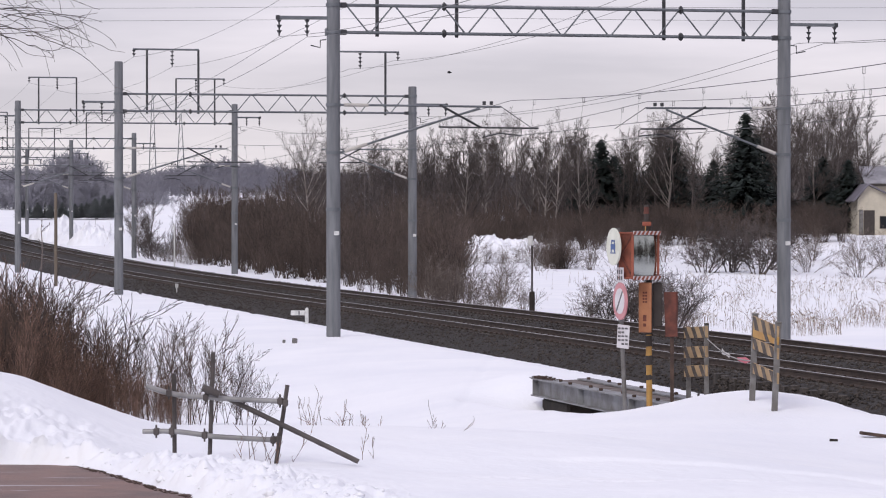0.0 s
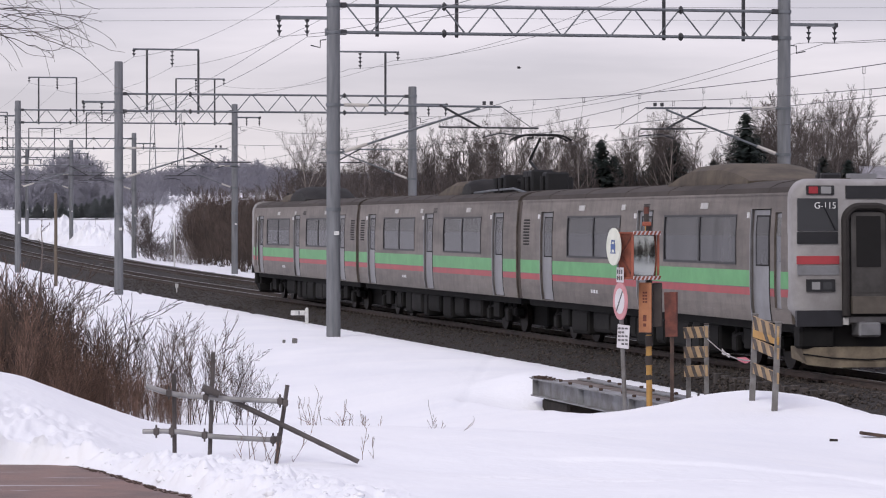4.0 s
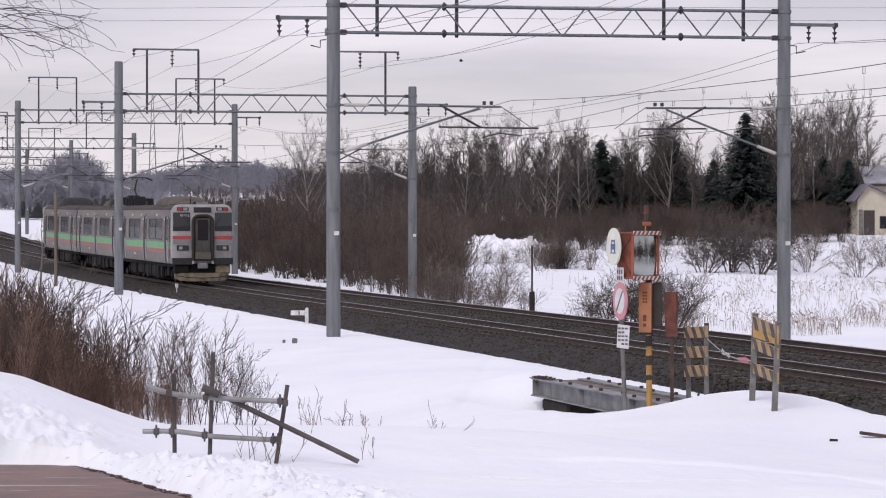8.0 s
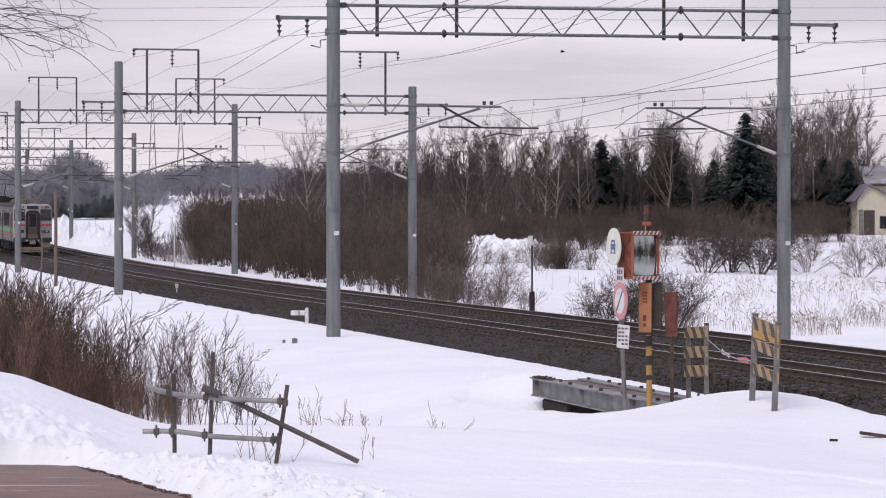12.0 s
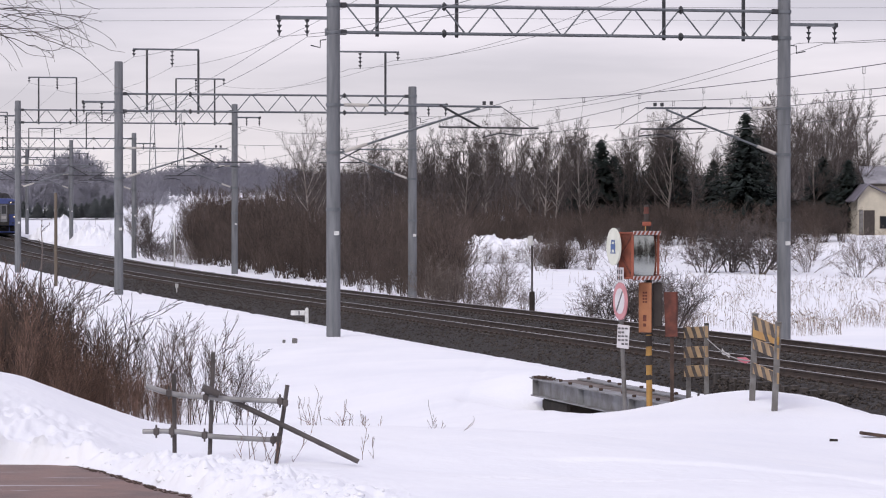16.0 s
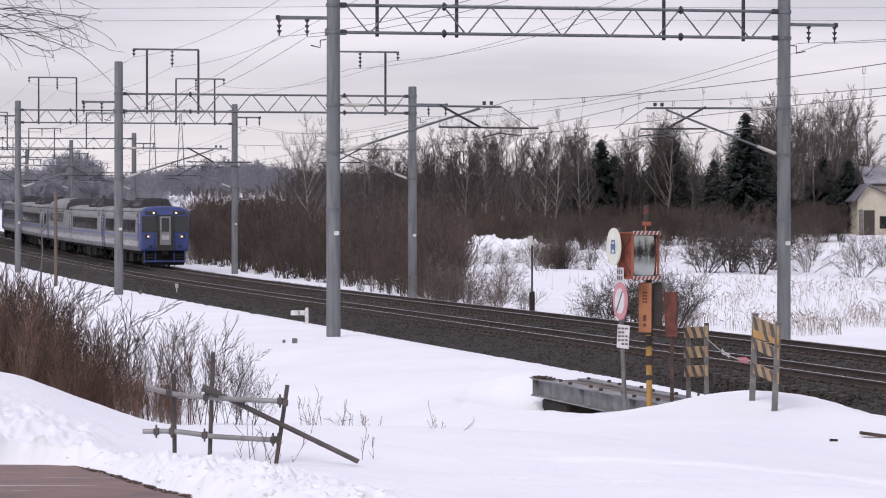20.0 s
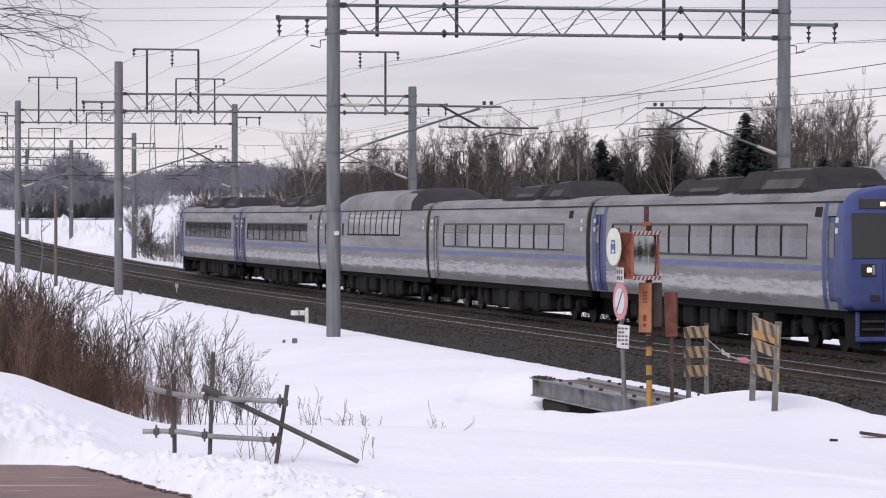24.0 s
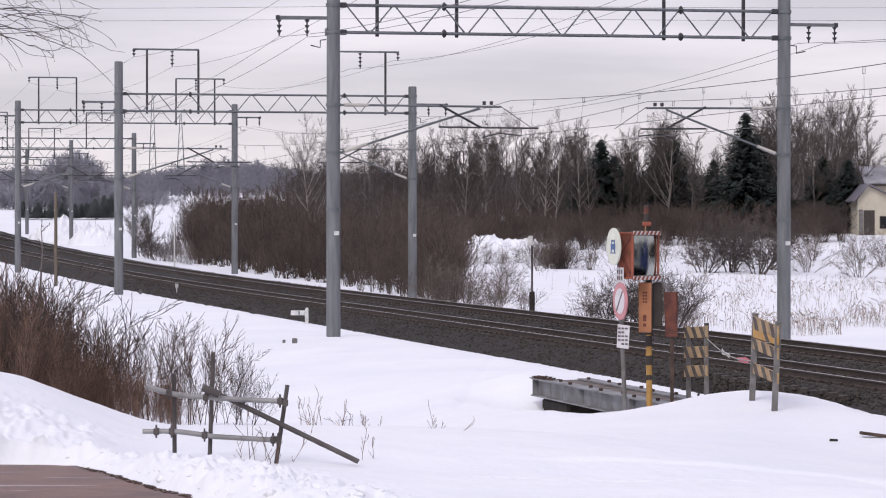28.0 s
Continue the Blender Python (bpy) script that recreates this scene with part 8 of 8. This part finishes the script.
def stones():
    rnd = np.random.RandomState(12)
    count = 26000
    s = 46 + 120 * rnd.rand(count) ** 1.5
    n = rnd.uniform(-3.35, 6.7, count)
    size = rnd.uniform(0.022, 0.06, count)
    z = np.interp(n, [-3.75, -3.1, -2.3, -1.4, 0, 1.4, 1.9, 2.4, 3.85, 5.25, 6.1, 6.75], [-0.75, -0.34, -0.19, -0.16, -0.17, -0.16, -0.2, -0.16, -0.17, -0.16, -0.22, -0.42])
    base = np.array([on_line(a, b, c) for a, b, c in zip(s, n, z)])
    octa = np.array([(1, 0, 0), (0, 1, 0), (-1, 0, 0), (0, -1, 0), (0, 0, 0.8), (0, 0, -0.5)], dtype=float)
    v = octa[None] * (0.7 + 0.6 * rnd.rand(count, 6, 1)) * size[:, None, None]
    a = rnd.rand(count) * 6.283
    c, sn = np.cos(a)[:, None], np.sin(a)[:, None]
    w = np.stack([v[..., 0] * c - v[..., 1] * sn, v[..., 0] * sn + v[..., 1] * c, v[..., 2]], axis=-1) + base[:, None, :]
    tri = np.array([(0, 1, 4), (1, 2, 4), (2, 3, 4), (3, 0, 4), (1, 0, 5), (2, 1, 5), (3, 2, 5), (0, 3, 5)])
    f = (tri[None] + (np.arange(count) * 6)[:, None, None]).reshape(-1, 3)
    m = M_STONE
    tagged(new("loose_ballast", raw_mesh("loose_ballast", w.reshape(-1, 3), f, m)), "loose dark brown ballast stones between the rails", "gravel", kind="stuff")


M_STONE = mat("single_stone", (0.066, 0.054, 0.045), 0.95, col2=(0.011, 0.0092, 0.008), scale=11, lo=0.35, hi=0.6)
stones()


def snow_clods():
    """Broken lumps of ploughed snow along the path."""
    rnd = np.random.RandomState(15)
    vs, fs, o = [], [], 0
    ico = bmesh.new()
    bmesh.ops.create_icosphere(ico, subdivisions=2, radius=1)
    iv = np.array([v.co[:] for v in ico.verts])
    it = np.array([[v.index for v in f.verts] for f in ico.faces])
    ico.free()
    k = 0
    while k < 260:
        x, y = rnd.uniform(-4.2, 0.9), rnd.uniform(18.5, 27.0)
        e = on_path(x, y)
        if not -1.3 < e < -0.06 or rnd.rand() > math.exp(-((e + 0.45) / 0.45) ** 2) + 0.05:
            continue
        r = rnd.uniform(0.006, 0.018) * (1.8 if rnd.rand() < 0.12 else 1)
        bumps = np.array([noise.noise((q[0] * 1.4 + k, q[1] * 1.4, q[2] * 1.4)) for q in iv])[:, None]
        v = iv * r * (1 + 0.7 * bumps) * rnd.uniform(0.9, 1.1, (len(iv), 1)) * np.array([1.3, 1.1, 0.7]) * rnd.uniform(0.75, 1.3, 3)
        vs.append(v + np.array([x, y, surface_z(x, y) - r * 0.12]))
        fs.append(it + o)
        o += len(iv)
        k += 1
    me = raw_mesh("snow_clods", np.concatenate(vs), np.concatenate(fs), M_SNOW)
    tagged(new("snow_clods", me), "broken lumps of ploughed snow along the path", "snow lumps", kind="stuff")


snow_clods()


def dirt_crumbs():
    """Dark grit and soil along the cleared path's edge."""
    rnd = np.random.RandomState(19)
    segs = []
    while len(segs) < 1300:
        x, y = rnd.uniform(-4.0, -0.6), rnd.uniform(18.5, 24.4)
        e = on_path(x, y)
        if not (-0.02 < e < 0.06 and rnd.rand() < 0.15 + max(0.0, noise.noise((x * 5, y * 5, 2)))):
            continue
        w = rnd.uniform(0.0012, 0.004)
        segs.append((x - w * 1.6, y, 0.977, x + w * 1.6, y + rnd.uniform(-0.02, 0.02), 0.979, w, w * 0.6))
    tagged(new("path_grit", raw_mesh("path_grit", *twig_arrays(segs, 4), M_RUSTDIRT)), "dark soil and grit along the path's edge", "grit", kind="stuff")


dirt_crumbs()


def snow_heap(x, y, rx, ry, top, seed):
    """A rough mound of ploughed snow."""
    nx, ny = 90, 40
    vs = []
    for j in range(ny + 1):
        for i in range(nx + 1):
            u, w = -1 + 2 * i / nx, -1 + 2 * j / ny
            q = max(0.0, 1 - u * u - w * w)
            px, py = x + rx * u, y + ry * w
            z = ground_z(px, py) - 0.25
            lump = noise.noise((px * 0.7 + seed, py * 0.3, 1)) * 0.35 + noise.noise((px * 2.0, py * 0.6, seed)) * 0.24 + noise.noise((px * 5, py * 1.5, seed)) * 0.13
            vs.append((px, py, z + (top + 0.25 - ground_z(x, y)) * q ** 0.8 * (0.9 + 0.9 * lump)))
    fs = [(j * (nx + 1) + i, j * (nx + 1) + i + 1, (j + 1) * (nx + 1) + i + 1, (j + 1) * (nx + 1) + i) for j in range(ny) for i in range(nx)]
    me = bpy.data.meshes.new("snow_heap")
    me.from_pydata(vs, [], fs)
    me.materials.append(M_SNOW)
    return tagged(new("snow_heap", me), "rough heap of ploughed snow beside the line", "snow heap", "ploughed snow heaps")


for spot in ((-37.0, 303, 3.0, 5, 3.3, 1), (-31.6, 287, 2.6, 5, 2.75, 2), (-34.4, 292, 2.0, 4, 2.1, 5), (2.7, 229, 3.4, 6, 2.0, 3), (5.4, 229, 3.2, 6, 1.75, 4)):
    snow_heap(*spot)


def heap_weeds():
    """Thin dry stems that stick out of the far snow heaps and the bank behind them."""
    rnd = random.Random(71)
    segs = []
    for _ in range(420):
        y = rnd.uniform(262, 330)
        u = rnd.uniform(-0.137, -0.088)
        x = u * y
        if noise.noise((x * 0.5, y * 0.1, 6)) < 0.0 or to_line(x, y)[1] < 10:
            continue
        z = ground_z(x, y) + (0.9 if 283 < y < 310 and x < -28 else 0.0)
        h = rnd.uniform(0.3, 0.9)
        segs.append((x, y, z - 0.8, x + rnd.gauss(0, 0.2), y, z + h, 0.012, 0.006))
    tagged(new("heap_weeds", raw_mesh("heap_weeds", *twig_arrays(segs), M_SHRUB)), "thin dry weed stems standing in the far snow", "weeds", kind="stuff")


heap_weeds()


def build_bird():
    """A small dark bird that crosses the sky."""
    m = mat("dark_plumage", (0.03, 0.03, 0.032), 0.8, scale=20)
    root = thing("bird", "small dark bird in flight with spread wings", "bird")
    part("body", Geo().tube((-0.12, 0, 0), (0.02, 0, 0.01), 0.015, 0.05, n=8).tube((0.02, 0, 0.01), (0.14, 0, 0.02), 0.05, 0.012, n=8), m, root, smooth=True)
    for sg in (1, -1):
        part("wing", Geo().loft([[(0.05, 0, 0.03), (-0.06, 0, 0.03), (-0.06, 0, 0.022), (0.05, 0, 0.022)],
                                 [(0.03, sg * 0.14, 0.10), (-0.06, sg * 0.14, 0.10), (-0.06, sg * 0.14, 0.095), (0.03, sg * 0.14, 0.095)],
                                 [(-0.03, sg * 0.30, 0.06), (-0.07, sg * 0.30, 0.06), (-0.07, sg * 0.30, 0.057), (-0.03, sg * 0.30, 0.057)]]), m, root)
    return root


BIRD = build_bird()
motions()
